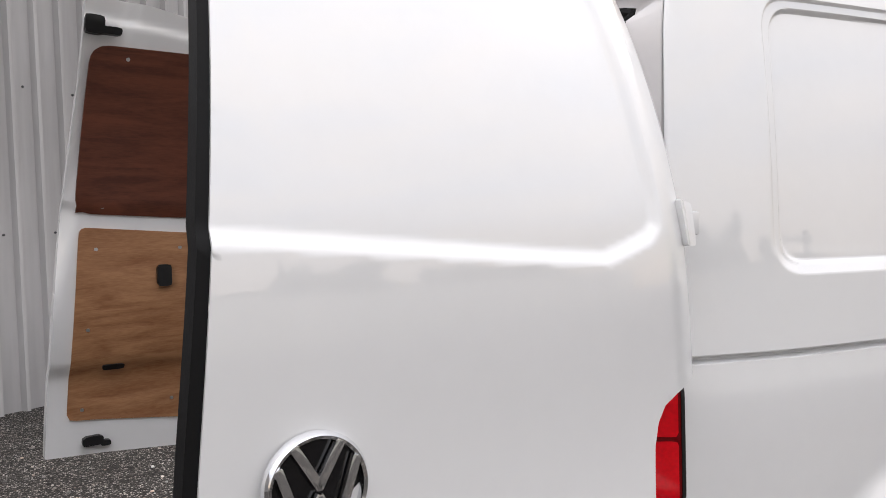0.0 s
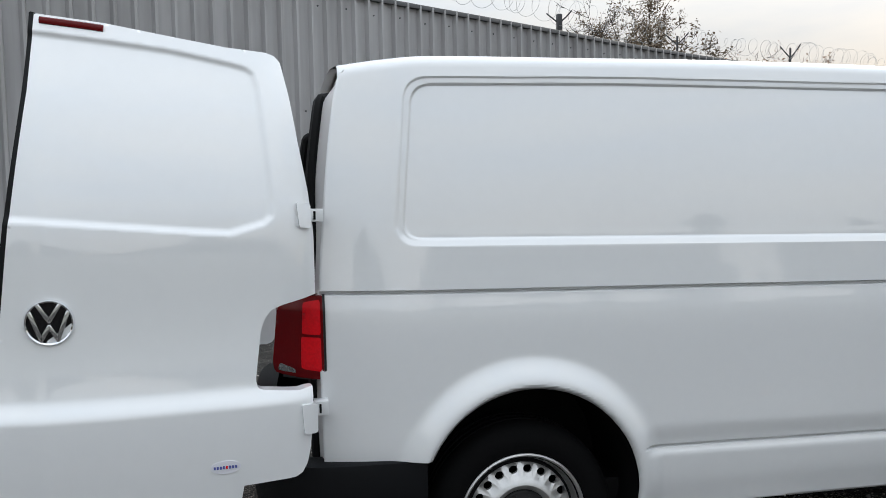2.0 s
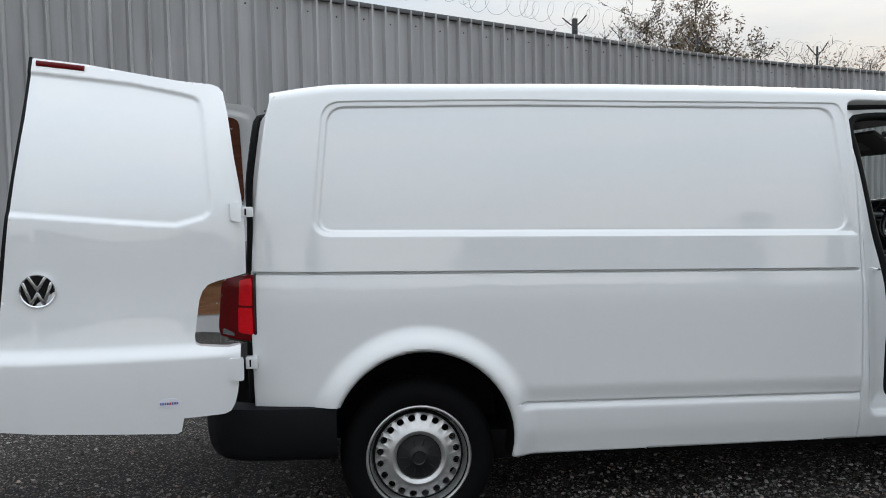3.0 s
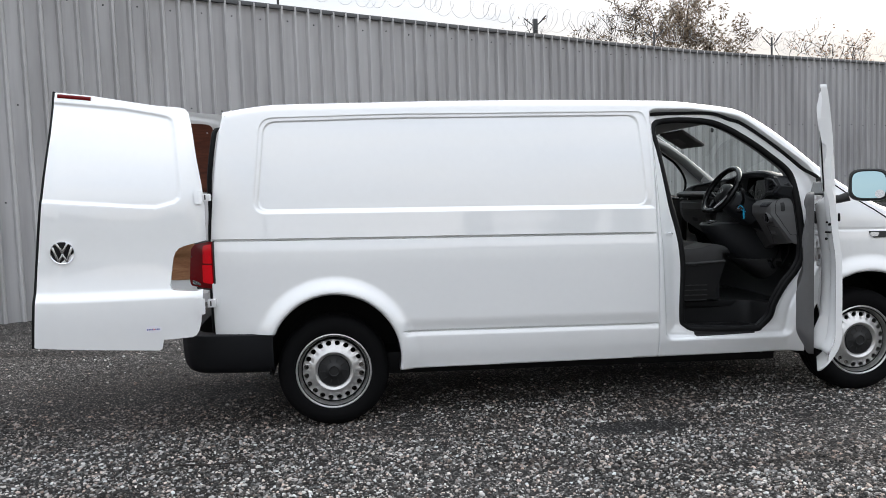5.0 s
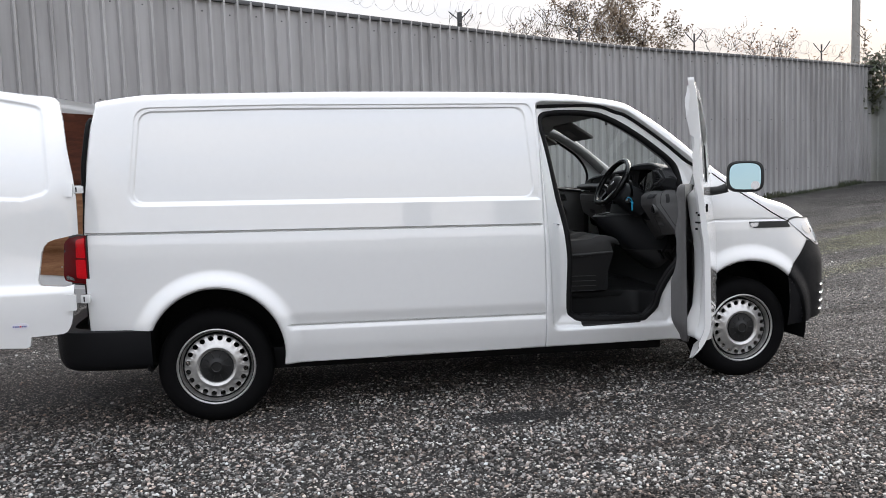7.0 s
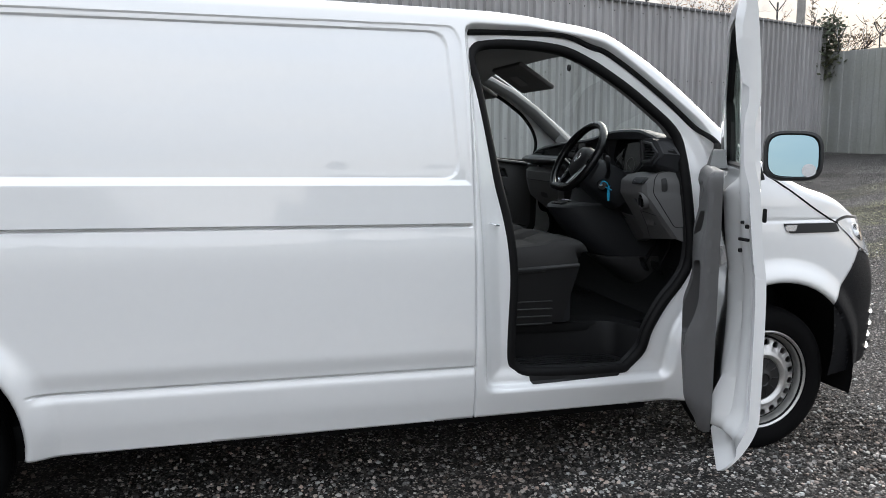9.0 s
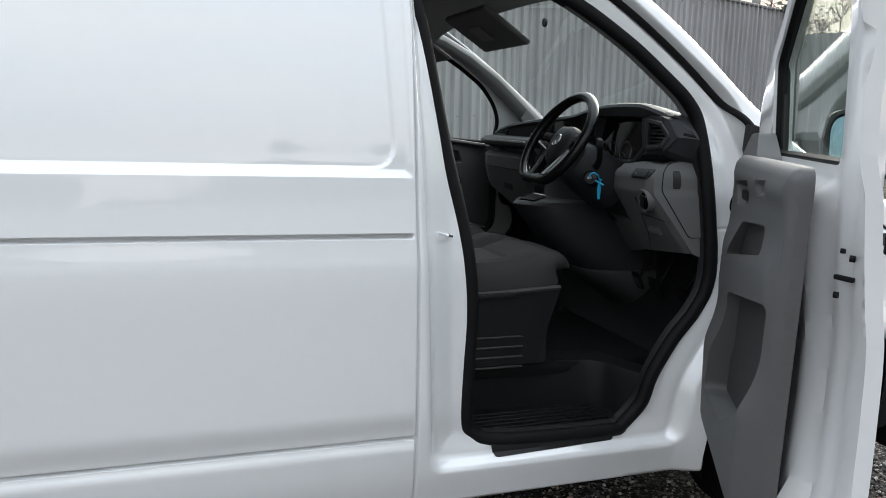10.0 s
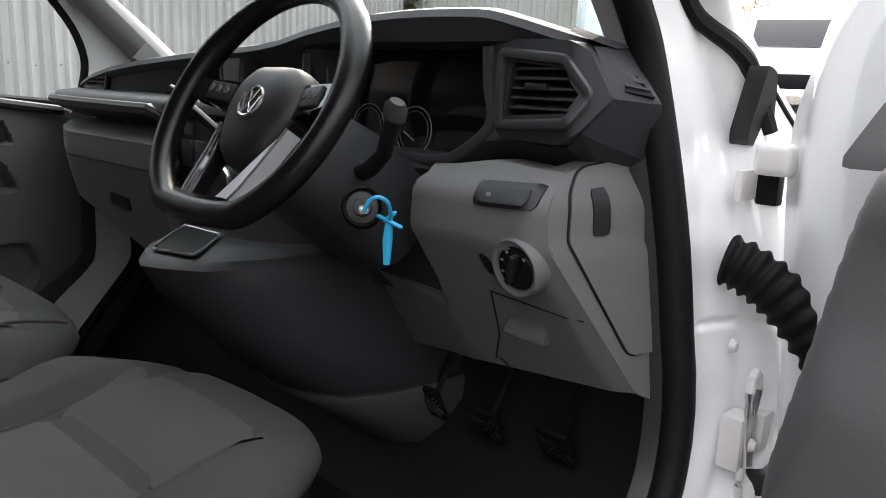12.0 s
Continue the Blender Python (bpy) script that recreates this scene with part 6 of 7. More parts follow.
part("flap_line", tube_bm([Vector((float(panel_x(y, z)) - 0.0002, y, z)) for a, b in zip(flap, flap[1:]) for y, z in [(a[0] + (b[0] - a[0]) * k / 6, a[1] + (b[1] - a[1]) * k / 6) for k in range(7)]], 0.0013, 5, up=(1, 0, 0)), RUBBER, dash)
GRIP = rounded([(0.228, 1.056), (0.222, 1.092), (0.284, 1.088), (0.296, 1.062)], 0.006, 2)
slab("flap_grip", GRIP, lambda y, z: panel_x(y, z) - 0.001 - 0.012 * step01(1.086 - z, 0, 0.03), lambda y, z: panel_x(y, z) + 0.01, GREYP, dash, "moulded grip of the fuse flap", step=0.006, to=facing)
slab("column_surround", rounded([(0.395, 1.285), (0.392, 1.08), (0.40, 1.06), (0.62, 1.06), (0.82, 1.0), (0.82, 1.285)], 0.01, 3), lambda y, z: 2.925 + 0.30 * np.clip(1.20 - z, 0, 1), lambda y, z: 2.98 + 0.30 * np.clip(1.20 - z, 0, 1), DASH, dash, "dark surround below the steering column", step=0.03, to=facing)

# passenger side below the ledge
def glove_x(y, z):
    return 2.795 + 0.05 * step01(z, 1.255, 1.29) + 0.22 * np.clip(1.205 - z, 0, 1) + 0.35 * np.clip(y - 1.42, 0, 1) + 0.5 * np.clip(y - 1.62, 0, 1)


slab("glovebox", rounded([(1.02, 1.288), (1.74, 1.268), (1.80, 1.238), (1.76, 1.19), (1.60, 1.150), (1.42, 1.115), (1.25, 1.065), (1.02, 1.0)], 0.015, 3), glove_x, lambda y, z: glove_x(y, z) + 0.1, GREYP, dash, "grey glovebox lid", step=0.014, to=facing)
part("glovebox_line", tube_bm([Vector((float(glove_x(y, 1.207)) - 0.0003, y, 1.207)) for y in np.linspace(1.04, 1.74, 14)], 0.0016, 5, up=(1, 0, 0)), RUBBER, dash)
slab("glovebox_catch", rounded([(1.17, 1.112), (1.165, 1.140), (1.245, 1.146), (1.255, 1.120)], 0.004, 2), lambda y, z: glove_x(y, z) - 0.002, lambda y, z: glove_x(y, z) + 0.01, BLACK, dash, "dark glovebox catch", step=0.01, to=facing)
slab("radio_panel", rounded([(0.74, 1.305), (0.74, 1.05), (1.03, 1.05), (1.03, 1.305)], 0.015, 3), lambda y, z: 2.835 + 0.10 * np.clip(1.25 - z, 0, 1) + 0 * y, lambda y, z: 2.92 + 0 * y, DASH, dash, "dark panel below the screen", step=0.03, to=facing)
for k in range(5):
    part("button", box_bm(2.831, 0.79 + 0.044 * k, 1.247, 0.010, 0.034, 0.048, 0.004), TRIMD, dash)
for y0 in (0.80, 1.0):
    kn = lathe_bm([(0.024, 0.0), (0.023, -0.030), (0.019, -0.034), (0.0, -0.034)], 24, "x")
    bmesh.ops.transform(kn, matrix=Matrix.Translation((2.828, y0 + 0.01, 1.215)), verts=kn.verts)
    part("heater_knob", kn, BLACK, dash, "black knob")
    rg = lathe_bm([(0.0245, -0.020), (0.0255, -0.024), (0.0235, -0.029)], 24, "x")
    bmesh.ops.transform(rg, matrix=Matrix.Translation((2.828, y0 + 0.01, 1.215)), verts=rg.verts)
    part("knob_ring", rg, SATIN, dash)

# centre console with its gear tray
con = empty("centre_console", None, van)
tagged(con, "dark plastic centre console with cup tray")
def con_ring(z, xf, ya, yb):
    m = (ya + yb) / 2
    ring = [(3.20, ya - 0.02, z), (xf + 0.24, ya - 0.02, z), (xf + 0.12, ya - 0.005, z), (xf + 0.05, ya + 0.025, z), (xf + 0.014, ya + 0.075, z), (xf, m, z), (xf + 0.014, yb - 0.075, z), (xf + 0.05, yb - 0.025, z), (xf + 0.12, yb + 0.005, z), (xf + 0.24, yb + 0.02, z), (3.20, yb + 0.02, z)]
    return [(min(x, 3.20), y, z) for x, y, z in ring]
part("console_body", loft_bm([con_ring(*r) for r in ((1.20, 2.83, 0.66, 0.98), (1.125, 2.795, 0.655, 0.94), (1.116, 2.645, 0.645, 0.87), (1.104, 2.630, 0.64, 0.86), (1.07, 2.650, 0.635, 0.865), (1.00, 2.708, 0.62, 0.87), (0.94, 2.77, 0.61, 0.875), (0.88, 2.845, 0.60, 0.88), (0.835, 2.915, 0.60, 0.885), (0.79, 2.985, 0.60, 0.885), (0.70, 3.10, 0.60, 0.885), (0.62, 3.17, 0.60, 0.885))]), DASH, con)
part("console_skirt", loft_bm([con_ring(*r) for r in ((0.865, 2.858, 0.588, 0.892), (0.855, 2.862, 0.585, 0.895), (0.80, 2.945, 0.583, 0.898), (0.72, 3.055, 0.583, 0.898), (0.705, 3.085, 0.588, 0.892))]), GREYD, con, "dark grey skirt")
tr = rounded([(2.685, 0.690), (2.660, 0.775), (2.785, 0.905), (2.790, 0.790)], 0.015, 4)
def tray_z(x):
    return 1.118 + 0.05 * (x - 2.66)
part("tray_rim", tube_bm([Vector((x, y, tray_z(x) + 0.004)) for x, y in tr], 0.0028, 6, True), SATIN, con, "thin bright tray rim")
part("tray", loft_bm([[(x, y, tray_z(x) + 0.003) for x, y in tr], [(2.70 + 0.85 * (x - 2.70), 0.78 + 0.85 * (y - 0.78), tray_z(x) - 0.02) for x, y in tr]]), RUBBER, con, "black tray")

# steering wheel: frame with x to the driver's right, y up the rim, z to the driver
axis = Vector((-math.cos(radians(31.5)), 0, math.sin(radians(31.5))))
SW = Matrix.Translation((2.711, 0.574, 1.350)) @ Matrix((Vector((0, -1, 0)), axis.cross(Vector((0, -1, 0))), axis)).transposed().to_4x4()
wheel_top = empty("steering_wheel", SW, van)
tagged(wheel_top, "black leather steering wheel with silver spoke trim")
def rim_pt(t):
    r = 0.1795
    x, y = r * math.sin(t), r * math.cos(t)
    return Vector((x, max(y, -0.158 - 0.006 * math.cos(min(abs(x) / 0.09, 1) * math.pi / 2)), 0))
def rim_r(t):
    grip = math.exp(-((abs(math.degrees(t) - 180) - 118) / 22) ** 2)
    return 0.0182 + 0.0022 * grip
ts = list(np.linspace(0, 2 * math.pi, 97)[:-1])
part("rim", tube_bm([rim_pt(t) for t in ts], [rim_r(t) for t in ts], 16, True, flat=0.95, up=(0, 0, 1)), LEATHER, wheel_top)
SINK = -0.036
hubo = rounded([(-0.072, 0.040), (-0.045, 0.066), (0.045, 0.066), (0.072, 0.040), (0.078, 0.0), (0.050, -0.068), (0.022, -0.088), (-0.022, -0.088), (-0.050, -0.068), (-0.078, 0.0)], 0.016, 3)
pad = bmesh.new()
loft_bm([[(x * k, y * k, z + SINK) for x, y in hubo] for k, z in ((1.0, -0.03), (1.03, 0.0), (1.0, 0.016), (0.93, 0.026), (0.7, 0.034), (0.4, 0.0375), (0.15, 0.038))], bm=pad)
part("airbag_cover", pad, BLACK, wheel_top, "black airbag cover")
for sgn in (-1, 1):
    part("side_spoke", loft_bm([[(sgn * x, y0, z0), (sgn * x, y1, z0), (sgn * x, y1, z1), (sgn * x, y0, z1)] for x, y0, y1, z0, z1 in ((0.066, -0.012, 0.040, -0.045, -0.018), (0.11, -0.002, 0.038, -0.038, -0.010), (0.150, 0.002, 0.034, -0.022, 0.0), (0.175, 0.002, 0.032, -0.014, 0.004))]), GLOSSB, wheel_top)
    lower_arm = ((0.080, -0.006, 0.066, -0.040, -0.044, -0.016), (0.077, -0.026, 0.061, -0.054, -0.041, -0.0135), (0.070, -0.070, 0.048, -0.086, -0.034, -0.008), (0.062, -0.120, 0.036, -0.125, -0.022, 0.0), (0.054, -0.150, 0.028, -0.150, -0.014, 0.006))
    def arm_bm(rows):
        return loft_bm([[(sgn * a, ya, z0), (sgn * b, yb, z0), (sgn * b, yb, z1), (sgn * a, ya, z1 - 0.004)] for a, ya, b, yb, z0, z1 in rows])
    # the wheel is symmetric; dark and bright reflections are put into the spoke colours
    if sgn > 0:
        part("lower_spoke", arm_bm(lower_arm[:2]), GLOSSB, wheel_top, "gloss black spoke, dark reflection put into its colour")
        part("spoke_trim", arm_bm(lower_arm[1:]), SPOKE, wheel_top, "satin silver spoke trim")
    else:
        part("lower_spoke", arm_bm(lower_arm), GLOSSB, wheel_top, "gloss black spoke, dark reflection put into its colour")
    for k in (0, 2):
        part("spoke_edge", tube_bm([Vector((sgn * r[k], r[k + 1], r[5] - 0.002)) for r in lower_arm[1:]], 0.0016, 5), SATIN, wheel_top, "thin bright spoke edge")
    part("spoke_key_pad", box_bm(sgn * 0.104, 0.018, -0.010, 0.050, 0.030, 0.008, 0.004, 2, pose(0, 0, 0, 0, sgn * -12, 0)), BLACK, wheel_top, "black spoke switch pad")
    for dx in (-0.012, 0.004, 0.018):
        part("spoke_button", box_bm(sgn * (0.104 + dx), 0.020, -0.0065 + 0.2 * dx, 0.010, 0.014, 0.004, 0.002, 1, pose(0, 0, 0, 0, sgn * -12, 0)), GREYD, wheel_top)
part("rim_bridge", loft_bm([[(x, y0, z0), (x, y1, z0), (x, y1, z1), (x, y0, z1)] for x, y0, y1, z0, z1 in ((-0.060, -0.166, -0.142, -0.012, 0.010), (0.0, -0.168, -0.146, -0.012, 0.012), (0.060, -0.166, -0.142, -0.012, 0.010))]), GLOSSB, wheel_top)
part("wheel_badge", lathe_bm([(0.0245, 0.038 + SINK), (0.0235, 0.0415 + SINK), (0.021, 0.0405 + SINK), (0.0205, 0.038 + SINK)], 32, "z"), SATIN, wheel_top, "small chrome ring badge")
for pts in (((-0.009, 0.018), (0.0, -0.001), (0.009, 0.018)), ((-0.018, 0.008), (-0.008, -0.017), (0.0, -0.003), (0.008, -0.017), (0.018, 0.008))):
    part("badge_stroke", tube_bm([Vector((x, y, 0.0395 + SINK)) for x, y in pts], 0.0016, 5), SATIN, wheel_top)
sh = [[(rx * math.copysign(abs(math.cos(t)) ** 0.7, math.cos(t)) + 0.015, ry * math.copysign(abs(math.sin(t)) ** 0.7, math.sin(t)) - 0.028, z) for t in np.linspace(0, 2 * math.pi, 33)[:-1]] for rx, ry, z in ((0.055, 0.055, -0.062), (0.078, 0.068, -0.072), (0.090, 0.078, -0.10), (0.098, 0.085, -0.15), (0.10, 0.09, -0.20), (0.10, 0.09, -0.27))]
part("column_shroud", loft_bm(sh), DASH, wheel_top, "dark column shroud")
def wheel_frame(p):
    return SW.inverted() @ Vector(p)
for flip in (False, True):
    run = [wheel_frame((x, 2 * 0.574 - y if flip else y, z)) for x, y, z in ((2.81, 0.47, 1.262), (2.797, 0.435, 1.272), (2.775, 0.385, 1.296), (2.752, 0.348, 1.328), (2.740, 0.330, 1.345))]
    part("stalk", tube_bm(run, [0.013, 0.012, 0.010, 0.011, 0.012], 10, flat=0.75, up=(0, 1, 0)), BLACK, wheel_top, "black control stalk")
    tip = [wheel_frame((x, 2 * 0.574 - y if flip else y, z)) for x, y, z in ((2.741, 0.332, 1.343), (2.735, 0.322, 1.356), (2.731, 0.316, 1.362))]
    part("stalk_end", tube_bm(tip, [0.0145, 0.014, 0.009], 10, flat=0.6, up=(0, 1, 0)), GREYD, wheel_top, "grey stalk end")
LOCK = Matrix.Translation((2.744, 0.388, 1.232)) @ look((0, 0, 0), (0.62, 0.72, -0.20)).to_3x3().to_4x4()
for name, prof, mat in (("lock_collar", [(0.026, -0.06), (0.026, -0.004), (0.024, 0.0), (0.021, -0.003), (0.020, -0.008)], RUBBER), ("ignition_lock", [(0.020, -0.008), (0.012, -0.007), (0.011, -0.002), (0.0, -0.002)], BLACK)):
    ign = lathe_bm(prof, 28, "z")
    bmesh.ops.transform(ign, matrix=LOCK, verts=ign.verts)
    part(name, ign, mat, dash, "black ignition lock" if name == "ignition_lock" else "")

# passenger door inside
left = empty("passenger_door_trim", None, van)
tagged(left, "grey plastic passenger door trim")
LT = rounded([(2.12, 1.33), (2.58, 1.318), (2.955, 1.285), (2.965, 1.05), (2.962, 0.90), (2.93, 0.865), (2.83, 0.80), (2.75, 0.70), (2.73, 0.52), (2.16, 0.52)], 0.02, 3)
L_H = rounded([(2.69, 1.195), (2.70, 1.265), (2.79, 1.257), (2.815, 1.195)], 0.012, 3)
L_P = rounded([(2.30, 1.02), (2.34, 1.17), (2.63, 1.185), (2.78, 1.16), (2.82, 1.075), (2.60, 1.05)], 0.02, 3)
L_K = rounded([(2.30, 0.56), (2.28, 0.86), (2.62, 0.93), (2.83, 0.95), (2.86, 0.86), (2.76, 0.72), (2.70, 0.58)], 0.04, 3)
slab("trim_panel", LT, lambda x, z: 1.795 + 0 * x - relief(x, z, [(L_H, -0.03, 0.012), (L_P, -0.04, 0.016), (L_K, -0.022, 0.012)]), lambda x, z: 1.845 + 0 * x, GREYP, left, step=0.008, refine=[L_H, L_P, L_K])
part("trim_ledge", tube_bm([Vector((x, 1.79, 1.325 - 0.11 * max(0, x - 2.55))) for x in np.linspace(2.12, 2.93, 10)], 0.020, 8, flat=0.6), GREYD, left)
slab("door_handle", rounded([(2.705, 1.205), (2.71, 1.250), (2.785, 1.245), (2.80, 1.205)], 0.006, 2), lambda x, z: 1.80 + 0 * x, lambda x, z: 1.815 + 0 * x, BLACK, left, step=0.03)
STRIP = [(3.02, 1.29), (3.010, 1.03), (3.005, 0.90), (2.98, 0.85), (2.885, 0.765), (2.82, 0.68), (2.79, 0.52)]
JAMB = [(3.03, 1.30), (3.03, 1.03), (3.085, 0.985), (3.108, 0.93), (3.104, 0.86), (3.05, 0.79), (2.985, 0.715), (2.92, 0.63), (2.89, 0.52)]
STRIP, JAMB = ([(p.x, p.y) for p in spline([(a, b, 0) for a, b in c], 5)] for c in (STRIP, JAMB))
slab("shut_seal", [(2.73, 0.53), (2.74, 0.69), (2.81, 0.785), (2.91, 0.855), (2.95, 0.90), (2.955, 1.08), (2.96, 1.28), *STRIP], lambda x, z: 1.812 + 0 * x, lambda x, z: 1.84 + 0 * x, GREYD, left, "dark grey edge of the door trim", step=0.014)
slab("passenger_jamb", [*STRIP, *JAMB[::-1]], lambda x, z: 1.822 - 0.12 * np.clip(x - 3.0, 0, 1), lambda x, z: 1.85 + 0 * x, WHITE, van, "white painted passenger door jamb", step=0.012)
part("left_seal", tube_bm([Vector((x + 0.006, 1.802, z)) for x, z in JAMB], 0.015, 8, up=(0, 1, 0)), RUBBER, van, "black rubber passenger door seal")
slab("kick_panel", [*JAMB, (3.28, 0.52), (3.28, 1.30)], lambda x, z: 1.800 + 0 * x, lambda x, z: 1.83 + 0 * x, DASH, van, "dark kick panel beside the footwell", step=0.03)
part("wheel_box", loft_bm([[(3.30 - 0.05 * s - 0.20 * math.sin(a) * (1 - 0.25 * s * s), 1.80 - 0.34 * s, 0.60 + 0.30 * math.cos(a) * (1 - 0.3 * s * s)) for a in np.linspace(0, math.pi / 2, 9)] for s in np.linspace(0, 1, 8)], closed=False, caps=False), MAT_FLOOR, van, "dark carpeted wheel box in the passenger footwell")

# pillars, visors, mirror mount, pedals
for y_e, pts, radii in ((0.0, [(2.60, 0.215, 1.785), (2.75, 0.205, 1.70), (2.93, 0.20, 1.58), (3.14, 0.185, 1.42), (3.22, 0.18, 1.36)], [0.028, 0.030, 0.033, 0.038, 0.042]),
                        (2 * MID, [(2.52, -0.20, 1.815), (2.66, -0.19, 1.775), (2.80, -0.175, 1.708), (2.95, -0.16, 1.612), (3.08, -0.15, 1.505), (3.20, -0.15, 1.40)], [0.045, 0.048, 0.050, 0.054, 0.058, 0.060])):
    part("pillar_trim", tube_bm([Vector((x, y_e + y, z)) for x, y, z in pts], radii, 12, flat=0.7), GREYL, van, "pale grey windscreen pillar trim")
part("tweeter_pad", box_bm(3.13, 1.70, 1.425, 0.075, 0.012, 0.055, 0.005, 2, pose(0, 0, 0, 0, 38, 0)), GREYP, van, "grey speaker cover at the pillar foot")
for y0, dr in ((0.56, 0.0), (1.36, 0.02)):
    visor = empty("sun_visor", None, van)
    tagged(visor, "grey folded sun visor")
    bm = box_bm(0, 0, 0, 0.19, 0.36, 0.020, 0.009, 3, pose(0, 0, 0, 0, 32, 0))
    bmesh.ops.translate(bm, vec=(2.42 + dr, y0, 1.705), verts=bm.verts)
    part("visor_pad", bm, GREYP, visor)
    tagp = box_bm(0, 0, 0, 0.07, 0.10, 0.001, 0, 1, pose(0, 0, 0, 0, 32, 0))
    bmesh.ops.translate(tagp, vec=(2.412 + dr, y0 + 0.02, 1.6915), verts=tagp.verts)
    part("visor_label", tagp, GREYL, visor, "pale printed label")
part("mirror_mount", lathe_bm([(0.0, -0.004), (0.016, -0.004), (0.018, 0.004)], 20, "x"), BLACK, van, "black mount pad on the windscreen").location = (2.83, MID, 1.80)
for y0, x0, lattice in ((0.57, 3.07, True), (0.44, 3.07, False), (0.31, 3.09, False)):
    ped = empty("pedal", None, van)
    tagged(ped, "black rubber foot pedal")
    PM = Matrix.Translation((x0, y0, 0.832)) @ pose(0, 0, 0, 0, -28, 0)
    part("pad", box_bm(0, 0, 0, 0.012, 0.062, 0.072, 0.006, 2, PM), RUBBER, ped, "black rubber pedal pad")
    part("arm", tube_bm([Vector((x0 + 0.01, y0, 0.84)), Vector((x0 + 0.06, y0, 0.92)), Vector((x0 + 0.07, y0, 1.02))], 0.008, 6), RUBBER, ped)
    for k in range(-2, 3):
        for turn in (45, -45):
            part("pad_rib", box_bm(0, 0, 0, 0.004, 0.003, 0.064 - 0.016 * abs(k), 0, 1, PM @ Matrix.Translation((-0.0075, 0.011 * k, 0)) @ pose(0, 0, 0, turn, 0, 0)), DASH if lattice else RUBBER, ped)
# dimples in the rubber floor beside the console
dim = []
for k in range(9):
    for j in range(3):
        dim.append((2.90 + 0.030 * k, 0.93 + 0.035 * j))
for x, y in dim:
    part("floor_dimple", box_bm(x, y, 0.6225, 0.014, 0.010, 0.005, 0.002, 1), DASH, van)
part("console_foot", box_bm(2.98, 0.96, 0.612, 0.34, 0.18, 0.016, 0.006, 2), GREYD, van, "grey ribbed floor panel beside the console")

# the key with a blue tag, in the lock
key = empty("car_key", pose(2.738, 0.380, 1.232))
key_z = (2.738 - 1.7) * RAKE
key.location.z -= key_z
tagged(key, "car key with bright blue cable tie tag", "key")
part("key_blade", box_bm(0, 0, 0, 0.022, 0.012, 0.008, 0.003, 2, pose(-0.006, -0.008, 0, 0, 0, 50)), STEEL, key)
part("tie_loop", tube_bm(spline([Vector(p) for p in ((-0.014, -0.018, 0.000), (-0.012, -0.026, 0.014), (-0.004, -0.034, 0.018), (0.008, -0.036, 0.010), (0.018, -0.030, -0.004), (0.024, -0.022, -0.014))], 5), 0.0026, 6), BLUE, key)
part("tie_tail", tube_bm([Vector(p) for p in ((0.024, -0.022, -0.010), (0.027, -0.016, -0.040), (0.028, -0.014, -0.072))], [0.0045, 0.0065, 0.0045], 6, flat=0.5), BLUE, key)
part("tie_knot", box_bm(0.024, -0.022, -0.016, 0.007, 0.036, 0.005, 0.002, 1, pose(0, 0, 0, 22, 0, 30)), BLUE, key)
part("tie_knot", box_bm(0.024, -0.022, -0.010, 0.006, 0.022, 0.005, 0.002, 1, pose(0, 0, 0, -40, 0, 30)), BLUE, key)


# the van sits a little nose-down on its springs
def settle(thing):
    done = set()
    for ob in thing.children_recursive:
        up = ob
        while up is not None and up.name.split(".")[0] != "wheel":
            up = up.parent
        if up is not None or ob.type != "MESH" or ob.data.name in done:
            continue
        done.add(ob.data.name)
        m = Matrix()
        step = ob
        while step is not None:
            m = step.matrix_basis @ m
            step = step.parent
        inv = m.inverted()
        co = np.empty(len(ob.data.vertices) * 3)
        ob.data.vertices.foreach_get("co", co)
        co = co.reshape(-1, 3) @ np.array(m.to_3x3()).T + np.array(m.translation)
        co[:, 2] -= (co[:, 0] - 1.7) * RAKE
        co = co @ np.array(inv.to_3x3()).T + np.array(inv.translation)
        ob.data.vertices.foreach_set("co", co.ravel())
        ob.data.update()


settle(van)


# ---- on and beyond the fence ----
def fence_at(x):
    for a, b in zip(FENCE, FENCE[1:]):
        if a[0] <= x <= b[0]:
            t = (x - a[0]) / (b[0] - a[0])
            return Vector((x, a[1] + t * (b[1] - a[1])))
    return Vector(FENCE[-1])


def fence_normal(x):
    t = (fence_at(min(x + 0.1, 15.4)) - fence_at(x - 0.1)).normalized()
    return Vector((t.y, -t.x))


# folded capping along the top
line = [p for p in FENCE if p[0] > -14]
cap_rows = []
for x, y in line:
    n = fence_normal(min(max(x, -13.5), 15.3))
    cap_rows.append([(x + n.x * d, y + n.y * d, z) for d, z in ((0.055, 3.955), (0.055, 4.0), (0.045, 4.012), (-0.05, 4.012), (-0.055, 4.0), (-0.055, 3.955))])
tagged(part("fence_capping", loft_bm(cap_rows, closed=True), CAP, None), "dark grey folded steel capping along the fence top", "capping", kind="structure")

# fixing screws with shared mesh
bm = bmesh.new()
bmesh.ops.create_cone(bm, cap_ends=True, segments=6, radius1=0.011, radius2=0.008, depth=0.012)
screw_mesh = bpy.data.meshes.new("screw")
bm.to_mesh(screw_mesh)
bm.free()
screw_mesh.materials.append(CAP)
flats = along([p for p in FENCE if p[0] > -16], 0.2)
